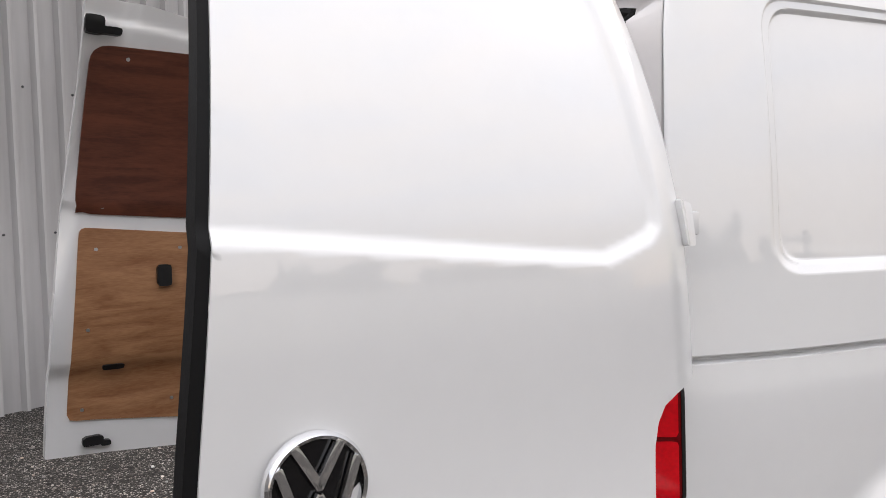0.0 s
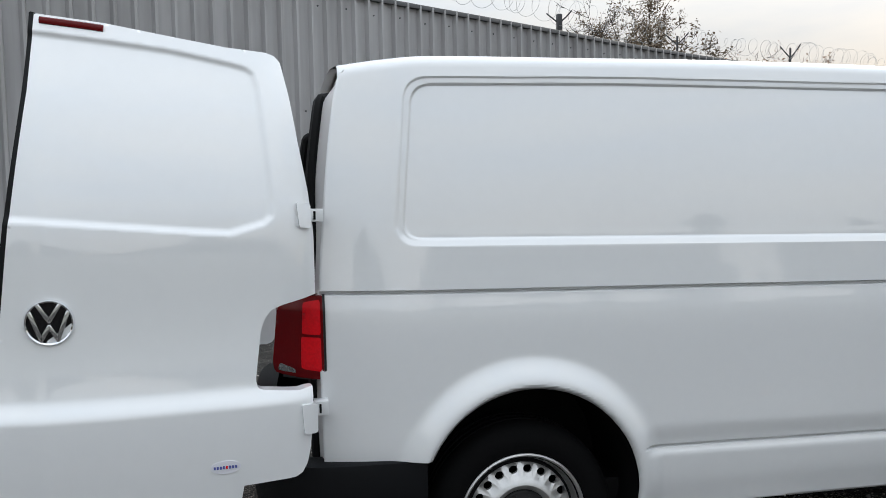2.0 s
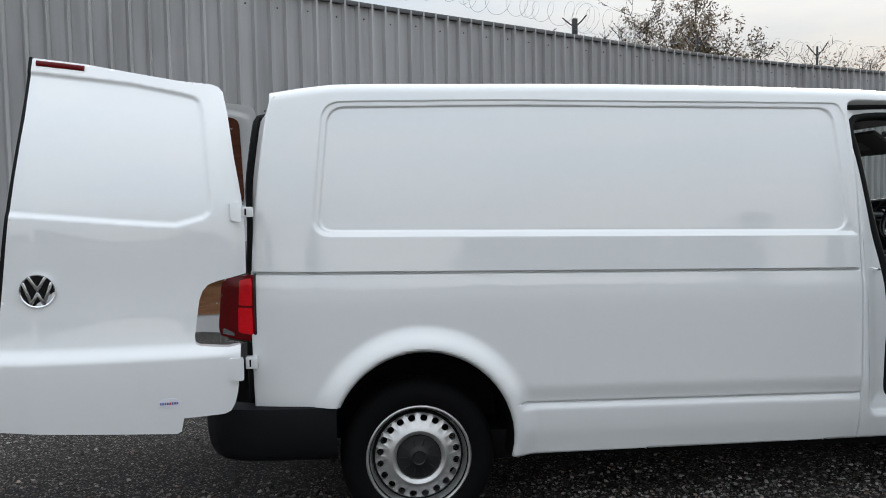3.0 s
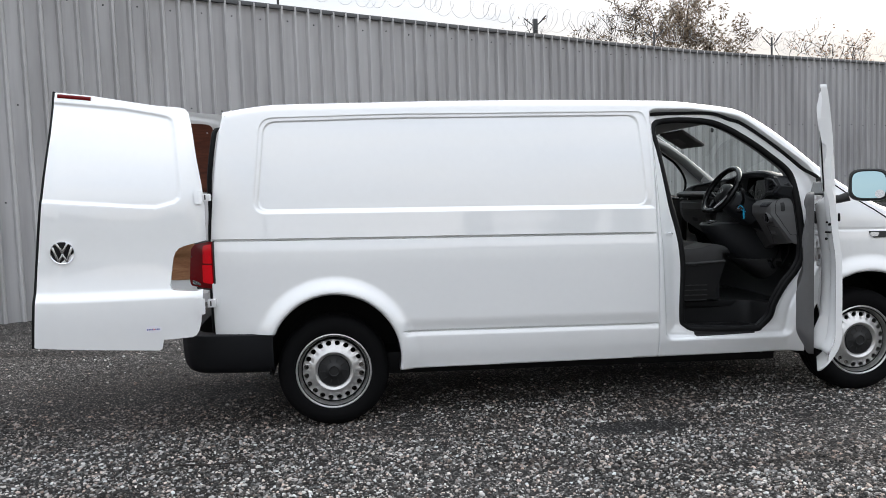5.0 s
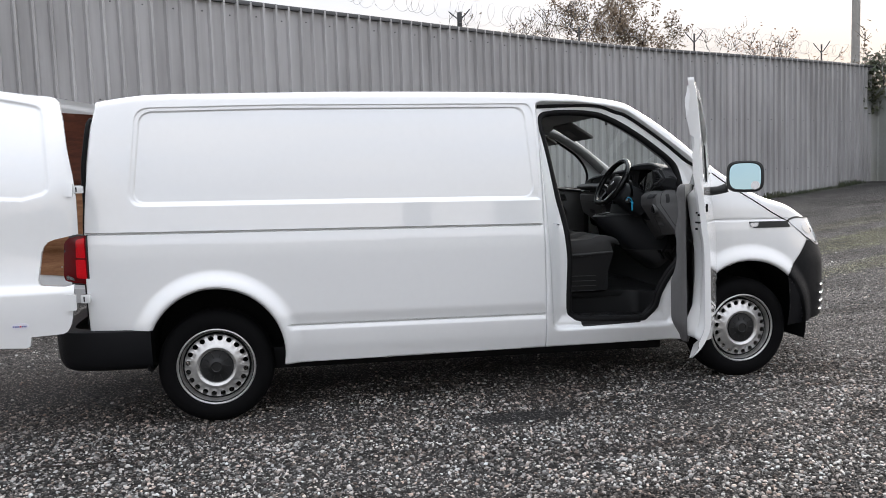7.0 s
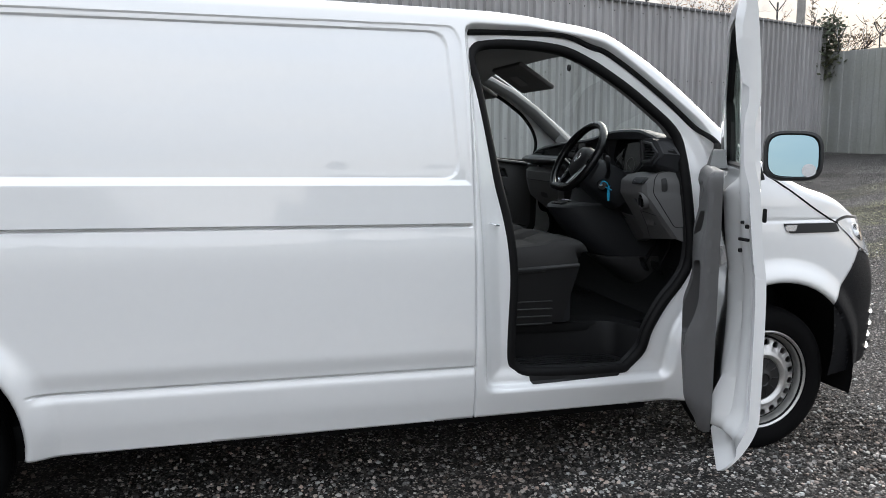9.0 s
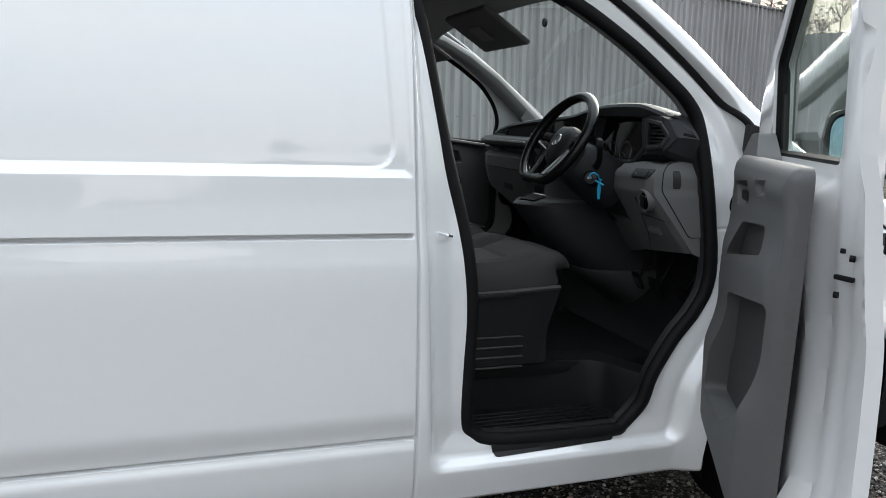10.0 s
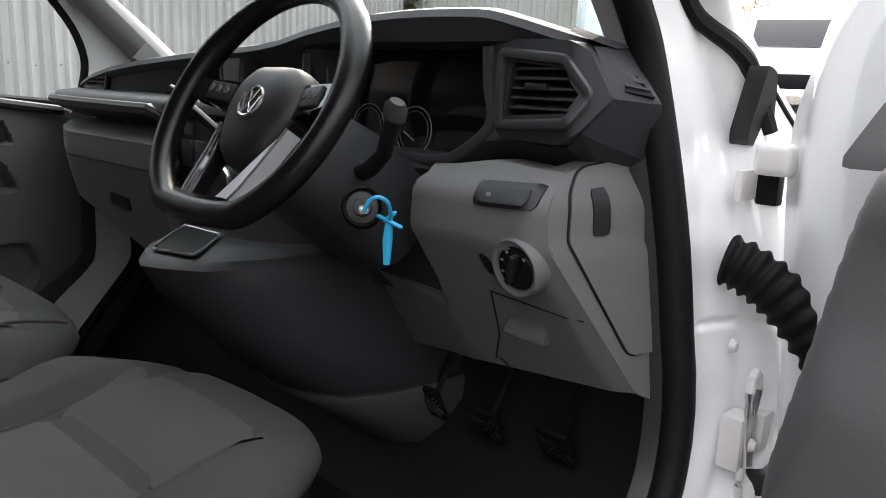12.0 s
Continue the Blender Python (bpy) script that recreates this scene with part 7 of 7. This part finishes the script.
for row, z in enumerate((3.80, 2.55, 1.40)):
    for k, (x, y) in enumerate(flats):
        if k % 2 == row % 2 and -4.5 < x < 15.0:
            n = fence_normal(x)
            s = new("screw", screw_mesh)
            s.parent = fence
            s.matrix_basis = Matrix.Translation((x + n.x * 0.006, y + n.y * 0.006, z + 0.012 * math.sin(k * 1.7))) @ n.to_3d().to_track_quat("Z", "Y").to_matrix().to_4x4()

# wire posts and coiled razor wire
for x, h, w in ((3.42, 0.27, 0.075), (-0.75, 0.36, 0.03), (9.2, 0.4, 0.03), (13.4, 0.42, 0.03), (6.1, 0.3, 0.03)):
    p = fence_at(x)
    post = empty("wire_post", Matrix.Translation((p.x, p.y + 0.03, 4.0)))
    tagged(post, "short dark steel post on the fence capping", "post", "wire posts")
    part("stem", box_bm(0, 0, h / 2, w, w, h, 0.004), CAP, post)
    part("arm", tube_bm([Vector((0, 0, h * 0.5)), Vector((0.10, -0.05, h * 0.85)), Vector((0.17, -0.08, h * 1.15))], 0.012, 6), CAP, post)
    part("arm", tube_bm([Vector((0, 0, h * 0.5)), Vector((-0.10, 0.05, h * 0.85)), Vector((-0.17, 0.08, h * 1.1))], 0.012, 6), CAP, post)
coil = []
for k in range(1500):
    s = k / 1500
    x = -3.0 + 18.3 * s
    p, n = fence_at(x), fence_normal(x)
    a = k * 0.36
    wob = 0.17 + 0.05 * math.sin(k * 0.013) + 0.03 * math.sin(k * 0.05)
    coil.append(Vector((p.x + n.x * wob * math.cos(a) + 0.1 * math.sin(a * 0.21), p.y + n.y * wob * math.cos(a), 4.30 + wob * math.sin(a))))
tagged(part("razor_wire", tube_bm(coil, 0.0026, 4), WIRE, None), "thin coiled razor wire along the fence top", "wire", kind="stuff")

# second fence at the far side, lower, of flat wide boards of steel
BACK = material("weathered_steel_sheet", (0.30, 0.31, 0.30), 0.55, grain=0.15, grain_scale=20, stain=0.4, stain_scale=0.8, second=(0.16, 0.17, 0.11))
sheet_wall("fence_east", [(15.5, 13.6), (15.75, 12.6), (16.3, 11.4), (17.4, 9.9)], 3.42, BACK, "weathered grey steel sheet fence", pitch=0.30, rib=0.10, depth=0.035)
for k in range(5):
    t = k / 4
    post = empty("wire_post", Matrix.Translation((15.6 + 1.7 * t, 13.3 - 3.3 * t, 3.40)))
    tagged(post, "Y-shaped rusty wire post above the far fence", "post", "wire posts")
    part("stem", tube_bm([Vector((0, 0, 0)), Vector((0, 0, 0.35))], 0.018, 6), CAP, post)
    for sgn in (-1, 1):
        part("arm", tube_bm([Vector((0, 0, 0.35)), Vector((sgn * 0.10, 0, 0.45)), Vector((sgn * 0.2, 0, 0.62))], 0.014, 6), CAP, post)
coil = [Vector((15.5 + 1.9 * s + 0.22 * math.cos(k * 0.4), 13.5 - 3.6 * s + 0.1 * math.cos(k * 0.4), 3.75 + 0.27 * math.sin(k * 0.4))) for k, s in enumerate(np.linspace(0, 1, 330))]
tagged(part("razor_wire", tube_bm(coil, 0.004, 4), WIRE, None), "thin coiled razor wire above the far fence", "wire", kind="stuff")

# lamp column behind the fence
column = lathe_bm([(0.0, 0.0), (0.17, 0.0), (0.15, 4.0), (0.13, 13.0), (0.0, 13.0)], 20, "z")
col = empty("street_column", Matrix.Translation((21.4, 21.65, 0.6)))
tagged(col, "plain grey concrete column behind the fence", "column")
part("shaft", column, material("grey_concrete", (0.33, 0.32, 0.30), 0.8, grain=0.2, stain=0.3, bump=0.2), col)


# ---- trees ----
LEAF_BROWN = material("brown_autumn_leaves", (0.13, 0.085, 0.045), 0.8, grain=0.4, grain_scale=3, second=(0.05, 0.045, 0.025), stain=0.6, stain_scale=1.2)
LEAF_GREEN = material("dark_green_leaves", (0.045, 0.06, 0.03), 0.7, grain=0.4, grain_scale=3, second=(0.09, 0.07, 0.03), stain=0.5, stain_scale=1.0)
LEAF_ORANGE = material("orange_autumn_leaves", (0.20, 0.10, 0.045), 0.8, grain=0.3, grain_scale=3, second=(0.15, 0.09, 0.04), stain=0.5)


def tree(x, y, z, height, seed, leaves=900, leaf_mat=LEAF_BROWN, leaf=0.16, spread=0.5, label="tree with thin brown autumn leaves"):
    rnd = random.Random(seed)
    t = empty("tree", Matrix.Translation((x, y, z)))
    tagged(t, label, "tree", "trees beyond the fence")
    bark = bmesh.new()
    tips = []

    def limb(p, d, length, r, depth):
        pts, rad = [p], [r]
        n = 4
        for k in range(n):
            d = (d + Vector((rnd.uniform(-1, 1), rnd.uniform(-1, 1), rnd.uniform(-0.4, 0.7))) * 0.22).normalized()
            p = p + d * (length / n)
            pts.append(p)
            rad.append(r * (1 - 0.65 * (k + 1) / n))
        tube_bm(pts, rad, 5 if depth < 2 else 3, bm=bark)
        if depth >= 2:
            tips.extend(pts[1:])
        if depth < 4:
            for k in range(rnd.choice((3, 4)) if depth else 7):
                i = rnd.randint(1 if depth else 2, n)
                side = Vector((rnd.uniform(-1, 1), rnd.uniform(-1, 1), rnd.uniform(0.0, 0.9))).normalized()
                limb(pts[i], (d * 0.45 + side * (0.6 + spread)).normalized(), length * rnd.uniform(0.45, 0.65), max(rad[i] * 0.6, 0.013), depth + 1)
    limb(Vector((0, 0, -0.3)), Vector((0, 0, 1)), height * 0.62, height * 0.016, 0)
    part("trunk", bark, BARK, t, "dark bark trunk and limbs")
    if leaves:
        verts, faces = [], []
        for k in range(leaves):
            c = rnd.choice(tips) + Vector((rnd.gauss(0, 0.13), rnd.gauss(0, 0.13), rnd.gauss(0, 0.12)))
            a = Vector((rnd.gauss(0, 1), rnd.gauss(0, 1), rnd.gauss(0, 1))).normalized()
            b = a.orthogonal().normalized()
            s = leaf * rnd.uniform(0.5, 1.2)
            i = len(verts)
            verts += [c - a * s, c + b * s * 0.5, c + a * s, c - b * s * 0.5]
            faces.append((i, i + 1, i + 2, i + 3))
        mesh_object("crown", verts, faces, leaf_mat, t, "sparse small leaves", smooth=False)
    return t


tree(15.8, 27.0, 0.8, 9.6, 1, 9000, LEAF_BROWN, 0.085, 0.3)
tree(12.8, 28.5, 0.8, 7.8, 2, 500, LEAF_BROWN, 0.08)
tree(10.6, 27.0, 0.8, 8.2, 4, 350, LEAF_BROWN, 0.08)
tree(20.6, 29.0, 0.8, 6.4, 5, 350, LEAF_ORANGE, 0.08)
tree(21.5, 27.0, 0.8, 6.9, 6, 1500, LEAF_ORANGE, 0.08)
tree(24.5, 27.0, 0.8, 6.4, 7, 500, LEAF_ORANGE, 0.08)
tree(8.2, 27.5, 0.8, 8.0, 8, 250, LEAF_BROWN, 0.08)
tree(20.5, 20.5, 0.8, 5.4, 9, 900, LEAF_BROWN, 0.08)
tree(24.0, 17.5, 0.8, 5.0, 10, 900, LEAF_ORANGE, 0.08)
tree(28.5, 19.5, 0.8, 6.5, 11, 900, LEAF_ORANGE, 0.08)
tree(31.0, 13.0, 0.8, 6.5, 12, 900, LEAF_BROWN, 0.08)
# dark trees and a hedge line across the yard, seen only in the paint
for k in range(20):
    x, y, h = -34 + 3.5 * k, -29 + 2.0 * math.sin(k * 2.1), 5.3 + 1.0 * math.sin(k * 1.7) + 0.6 * math.sin(k * 0.6)
    tree(x, y, 0, h, 30 + k, 7200, LEAF_GREEN, 0.44, 0.7, label="dense dark green tree across the yard")
# added out of view, so the paint reflects a continuous dark band
sheet_wall("fence_south", [(-34, -20), (-10, -22.5), (12, -23), (36, -18)], 3.3, BACK, "weathered steel fence across the yard, unseen, added for paint reflections", pitch=0.3, rib=0.1)
sheet_wall("fence_west", [(-34, -20), (-33, -14), (-30, -9.2)], 2.6, BACK, "weathered steel fence closing the yard", pitch=0.3, rib=0.1)

# weeds and litter along the foot of the fence
rnd = random.Random(21)
verts, faces = [], []
for k in range(1500):
    x = rnd.uniform(4.0, 15.0)
    p, n = fence_at(x), fence_normal(x)
    d = abs(rnd.gauss(0.02, 0.07)) + 0.05
    bx, by = p.x + n.x * d, p.y + n.y * d
    bz = float(ground_z(np.array(bx), np.array(by)))
    h, w = rnd.uniform(0.02, 0.09) * (1.8 if math.sin(x * 2.3) > 0.6 else 1.0), rnd.uniform(0.01, 0.03)
    a = rnd.uniform(0, 6.28)
    lean = Vector((rnd.gauss(0, 0.03), rnd.gauss(0, 0.03), 0))
    i = len(verts)
    verts += [(bx - w * math.cos(a), by - w * math.sin(a), bz - 0.01), (bx + w * math.cos(a), by + w * math.sin(a), bz - 0.01), (bx + lean.x + 0.3 * w, by + lean.y, bz + h), (bx + lean.x - 0.3 * w, by + lean.y, bz + h * 0.9)]
    faces.append((i, i + 1, i + 2, i + 3))
tagged(mesh_object("weeds", verts, faces, LEAF_GREEN, None, smooth=False), "low dark weeds along the foot of the fence", "weeds", kind="stuff")

# ivy over the fence corner
rnd = random.Random(5)
verts, faces = [], []
for k in range(900):
    q = rnd.random()
    c = Vector((15.55 + rnd.gauss(0, 0.16), 13.5 + rnd.gauss(0, 0.16), 2.9 + 1.3 * q + rnd.gauss(0, 0.1)))
    a = Vector((rnd.gauss(0, 1), rnd.gauss(0, 1), rnd.gauss(0, 1))).normalized()
    b = a.orthogonal().normalized()
    s = rnd.uniform(0.04, 0.085)
    i = len(verts)
    verts += [c - a * s, c + b * s * 0.7, c + a * s, c - b * s * 0.7]
    faces.append((i, i + 1, i + 2, i + 3))
tagged(mesh_object("ivy", verts, faces, LEAF_GREEN, None, smooth=False), "dark green ivy hanging over the fence corner", "ivy", kind="stuff")


# ---- far end of the yard: container and parked vans ----
box = empty("container", pose(23.0, 13.6, 0.95, 0, 0, -33))
tagged(box, "pale blue-grey steel storage container", "container")
PALE = material("pale_container_paint", (0.55, 0.62, 0.66), 0.5, grain=0.1, stain=0.25)
part("body", box_bm(0, 0, 1.4, 2.44, 6.0, 2.75, 0.03), PALE, box)
part("door_panel", box_bm(-1.24, 0, 1.35, 0.03, 5.5, 2.35, 0.01), material("container_shutter", (0.45, 0.52, 0.58), 0.5, stain=0.2), box)
for k in range(14):
    part("slat", box_bm(-1.265, 0, 0.3 + 0.16 * k, 0.02, 5.4, 0.05, 0.006), PALE, box)


def parked_van(m, label):
    v = empty("parked_van", m)
    tagged(v, label, "van", "parked vans")
    side = [(-2.3, 0.45), (-2.35, 1.0), (-2.3, 1.85), (-2.1, 2.0), (1.0, 2.02), (1.35, 1.9), (1.85, 1.25), (2.55, 1.05), (2.7, 0.8), (2.7, 0.45)]
    secs = []
    for y, k in ((-0.96, 0.93), (-0.93, 0.97), (-0.85, 1.0), (0, 1.01), (0.85, 1.0), (0.93, 0.97), (0.96, 0.93)):
        secs.append([(x * (0.985 if abs(y) > 0.9 else 1), y * (1 - 0.10 * max(0, z - 1.1)), 0.45 + (z - 0.45) * k) for x, z in side])
    part("body", loft_bm(secs), WHITE, v)
    part("windscreen", loft_bm([[(1.42, y * 0.74, 1.86), (1.40, y * 0.74, 1.87)] + [(1.86, y * 0.80, 1.29), (1.88, y * 0.80, 1.28)] for y in (-1, 0, 1)]), GLOSSB, v, "dark windscreen")
    for sgn in (-1, 1):
        part("side_window", box_bm(0.9, sgn * 0.875, 1.58, 0.8, 0.03, 0.42, 0.02, 2, pose(0, 0, 0, sgn * 8, 0, 0)), GLOSSB, v, "dark side window")
        part("wing_mirror", box_bm(1.45, sgn * 1.06, 1.38, 0.10, 0.18, 0.24, 0.03), BLACK, v)
        part("headlight", box_bm(2.58, sgn * 0.72, 0.92, 0.16, 0.34, 0.18, 0.04), SATIN, v)
        part("indicator", box_bm(1.50, sgn * 1.05, 1.25, 0.04, 0.06, 0.06, 0.01), LEAF_ORANGE, v)
        for wx in (-1.5, 1.7):
            w = lathe_bm([(0.0, 0.0), (0.2, 0.0), (0.22, -0.01), (0.31, 0.0), (0.33, 0.04), (0.33, 0.18), (0.0, 0.18)], 28)
            bmesh.ops.transform(w, matrix=Matrix.Translation((wx, -0.94 if sgn < 0 else 0.94, 0.33)) @ (Matrix() if sgn < 0 else pose(0, 0, 0, 0, 0, 180)), verts=w.verts)
            part("wheel", w, TYRE, v)
    part("bumper", box_bm(2.66, 0, 0.55, 0.14, 1.8, 0.3, 0.04), BUMPER, v)
    return v


for x, y, a in ((18.9, 8.6, 205), (21.2, 6.6, 200), (23.6, 4.2, 196), (26.0, 1.6, 195)):
    parked_van(pose(x, y, float(ground_z(np.array(min(x, 22.0)), np.array(y))), 0, 0, a), "plain white panel van parked at the yard end")

# ---- loose things on the gravel ----
def stone_material():
    """Crushed stone: every chip has a tone of its own."""
    m = bpy.data.materials.new("crushed_stone_chips")
    m.use_nodes = True
    n, l = m.node_tree.nodes, m.node_tree.links
    b = n["Principled BSDF"]
    b.inputs["Roughness"].default_value = 0.85
    g, r, t, mx = n.new("ShaderNodeNewGeometry"), n.new("ShaderNodeValToRGB"), n.new("ShaderNodeTexNoise"), n.new("ShaderNodeMix")
    tc = n.new("ShaderNodeTexCoord")
    t.inputs["Scale"].default_value = 160
    l.new(tc.outputs["Object"], t.inputs["Vector"])
    r.color_ramp.elements[0].color, r.color_ramp.elements[1].color = (0.020, 0.018, 0.016, 1), (0.88, 0.86, 0.83, 1)
    for p, c in ((0.30, (0.042, 0.039, 0.037, 1)), (0.55, (0.15, 0.141, 0.133, 1)), (0.78, (0.42, 0.397, 0.38, 1)), (0.92, (0.70, 0.67, 0.64, 1))):
        r.color_ramp.elements.new(p).color = c
    l.new(g.outputs["Random Per Island"], r.inputs[0])
    mx.data_type, mx.blend_type = "RGBA", "MULTIPLY"
    mx.inputs[0].default_value = 0.35
    l.new(r.outputs[0], mx.inputs[6])
    l.new(t.outputs["Fac"], mx.inputs[7])
    # chips lean to rust or to slate
    k, f, h, tint = n.new("ShaderNodeMath"), n.new("ShaderNodeMath"), n.new("ShaderNodeValToRGB"), n.new("ShaderNodeMix")
    k.operation, f.operation = "MULTIPLY", "FRACT"
    k.inputs[1].default_value = 17.3
    l.new(g.outputs["Random Per Island"], k.inputs[0])
    l.new(k.outputs[0], f.inputs[0])
    l.new(f.outputs[0], h.inputs[0])
    h.color_ramp.elements[0].color, h.color_ramp.elements[1].color = (1.0, 0.82, 0.72, 1), (0.90, 0.97, 1.0, 1)
    h.color_ramp.elements.new(0.3).color = (1.0, 0.97, 0.94, 1)
    tint.data_type, tint.blend_type = "RGBA", "MULTIPLY"
    tint.inputs[0].default_value = 1.0
    l.new(mx.outputs[2], tint.inputs[6])
    l.new(h.outputs[0], tint.inputs[7])
    l.new(soil_and_rear_patch(n, l, tc, tint.outputs[2]), b.inputs["Base Color"])
    return m


def stones(count, x0, x1, y0, y1, low, high, mat, seed):
    """Angular chips strewn over a stretch of the yard, thinner where it is damp."""
    rng = np.random.default_rng(seed)
    shape = np.array([(1, 0.1, 0.1), (0.15, 0.8, 0), (-0.95, 0.2, 0.12), (-0.2, -0.8, 0), (0.55, 0.35, 0.62), (-0.35, 0.45, 0.66), (-0.5, -0.35, 0.6), (0.45, -0.4, 0.68)])
    x, y = rng.uniform(x0, x1, count), rng.uniform(y0, y1, count)
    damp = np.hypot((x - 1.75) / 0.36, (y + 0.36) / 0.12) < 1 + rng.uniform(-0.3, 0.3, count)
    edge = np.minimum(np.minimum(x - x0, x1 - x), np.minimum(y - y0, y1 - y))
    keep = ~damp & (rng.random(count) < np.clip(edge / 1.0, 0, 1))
    x, y = x[keep], y[keep]
    n = len(x)
    s = low + (high - low) * rng.random(n) ** 2.6
    a = rng.uniform(0, 2 * math.pi, n)
    v = shape[None] * (1 + rng.uniform(-0.22, 0.22, (n, 8, 1))) * s[:, None, None]
    px = x[:, None] + v[:, :, 0] * np.cos(a)[:, None] - v[:, :, 1] * np.sin(a)[:, None]
    py = y[:, None] + v[:, :, 0] * np.sin(a)[:, None] + v[:, :, 1] * np.cos(a)[:, None]
    pz = ground_z(x, y)[:, None] + v[:, :, 2] + 0.001
    tri = np.array([(0, 1, 4), (1, 5, 4), (1, 2, 5), (2, 6, 5), (2, 3, 6), (3, 7, 6), (3, 0, 7), (0, 4, 7), (4, 5, 6), (4, 6, 7)])
    faces = (tri[None] + 8 * np.arange(n)[:, None, None]).reshape(-1, 3)
    ob = mesh_object("gravel_stones", np.stack([px, py, pz], -1).reshape(-1, 3), faces, mat, None, smooth=False)
    return tagged(ob, "loose grey and brown gravel stones", "gravel", kind="stuff")


STONE = stone_material()
stones(195000, -3.0, 6.4, -3.4, 0.9, 0.0048, 0.0145, STONE, 11)
stones(30000, -6.0, 11.0, -4.0, 5.0, 0.006, 0.015, STONE, 12)
rnd = random.Random(11)
for k, (x, y) in enumerate(((1.3, -1.9), (3.6, -1.2), (4.9, -1.7), (-0.2, -2.6), (2.6, -2.5), (6.2, -1.0), (5.6, 1.2))):
    s = rnd.uniform(0.03, 0.045)
    bm = bmesh.new()
    pts = [(0, -1), (0.35, -0.6), (0.5, 0), (0.35, 0.6), (0, 1), (-0.35, 0.6), (-0.5, 0), (-0.35, -0.6)]
    bm.faces.new([bm.verts.new((s * a, s * b, 0.012 * (1 - abs(b)) + 0.006 * a)) for a, b in pts])
    lf = part("fallen_leaf", bm, LEAF_ORANGE, None)
    lf.matrix_basis = Matrix.Translation((x, y, float(ground_z(np.array(x), np.array(y))) + 0.014)) @ pose(0, 0, 0, rnd.uniform(-12, 12), rnd.uniform(-12, 12), rnd.uniform(0, 360))
    tagged(lf, "small dry orange leaf lying on gravel", "leaf", "fallen leaves")


# thin dry twigs
for pts in (((2.913, -1.391), (2.85, -1.54), (2.774, -1.71)), ((-1.0, -0.63), (-0.80, -0.51), (-0.62, -0.53), (-0.45, -0.52))):
    tw = part("twig", tube_bm([Vector((x, y, float(ground_z(np.array(x), np.array(y))) + 0.016 + 0.004 * (k % 2))) for k, (x, y) in enumerate(pts)], 0.0045, 5), BARK, None)
    tagged(tw, "thin dry twig lying on the gravel", "twig", "twigs")
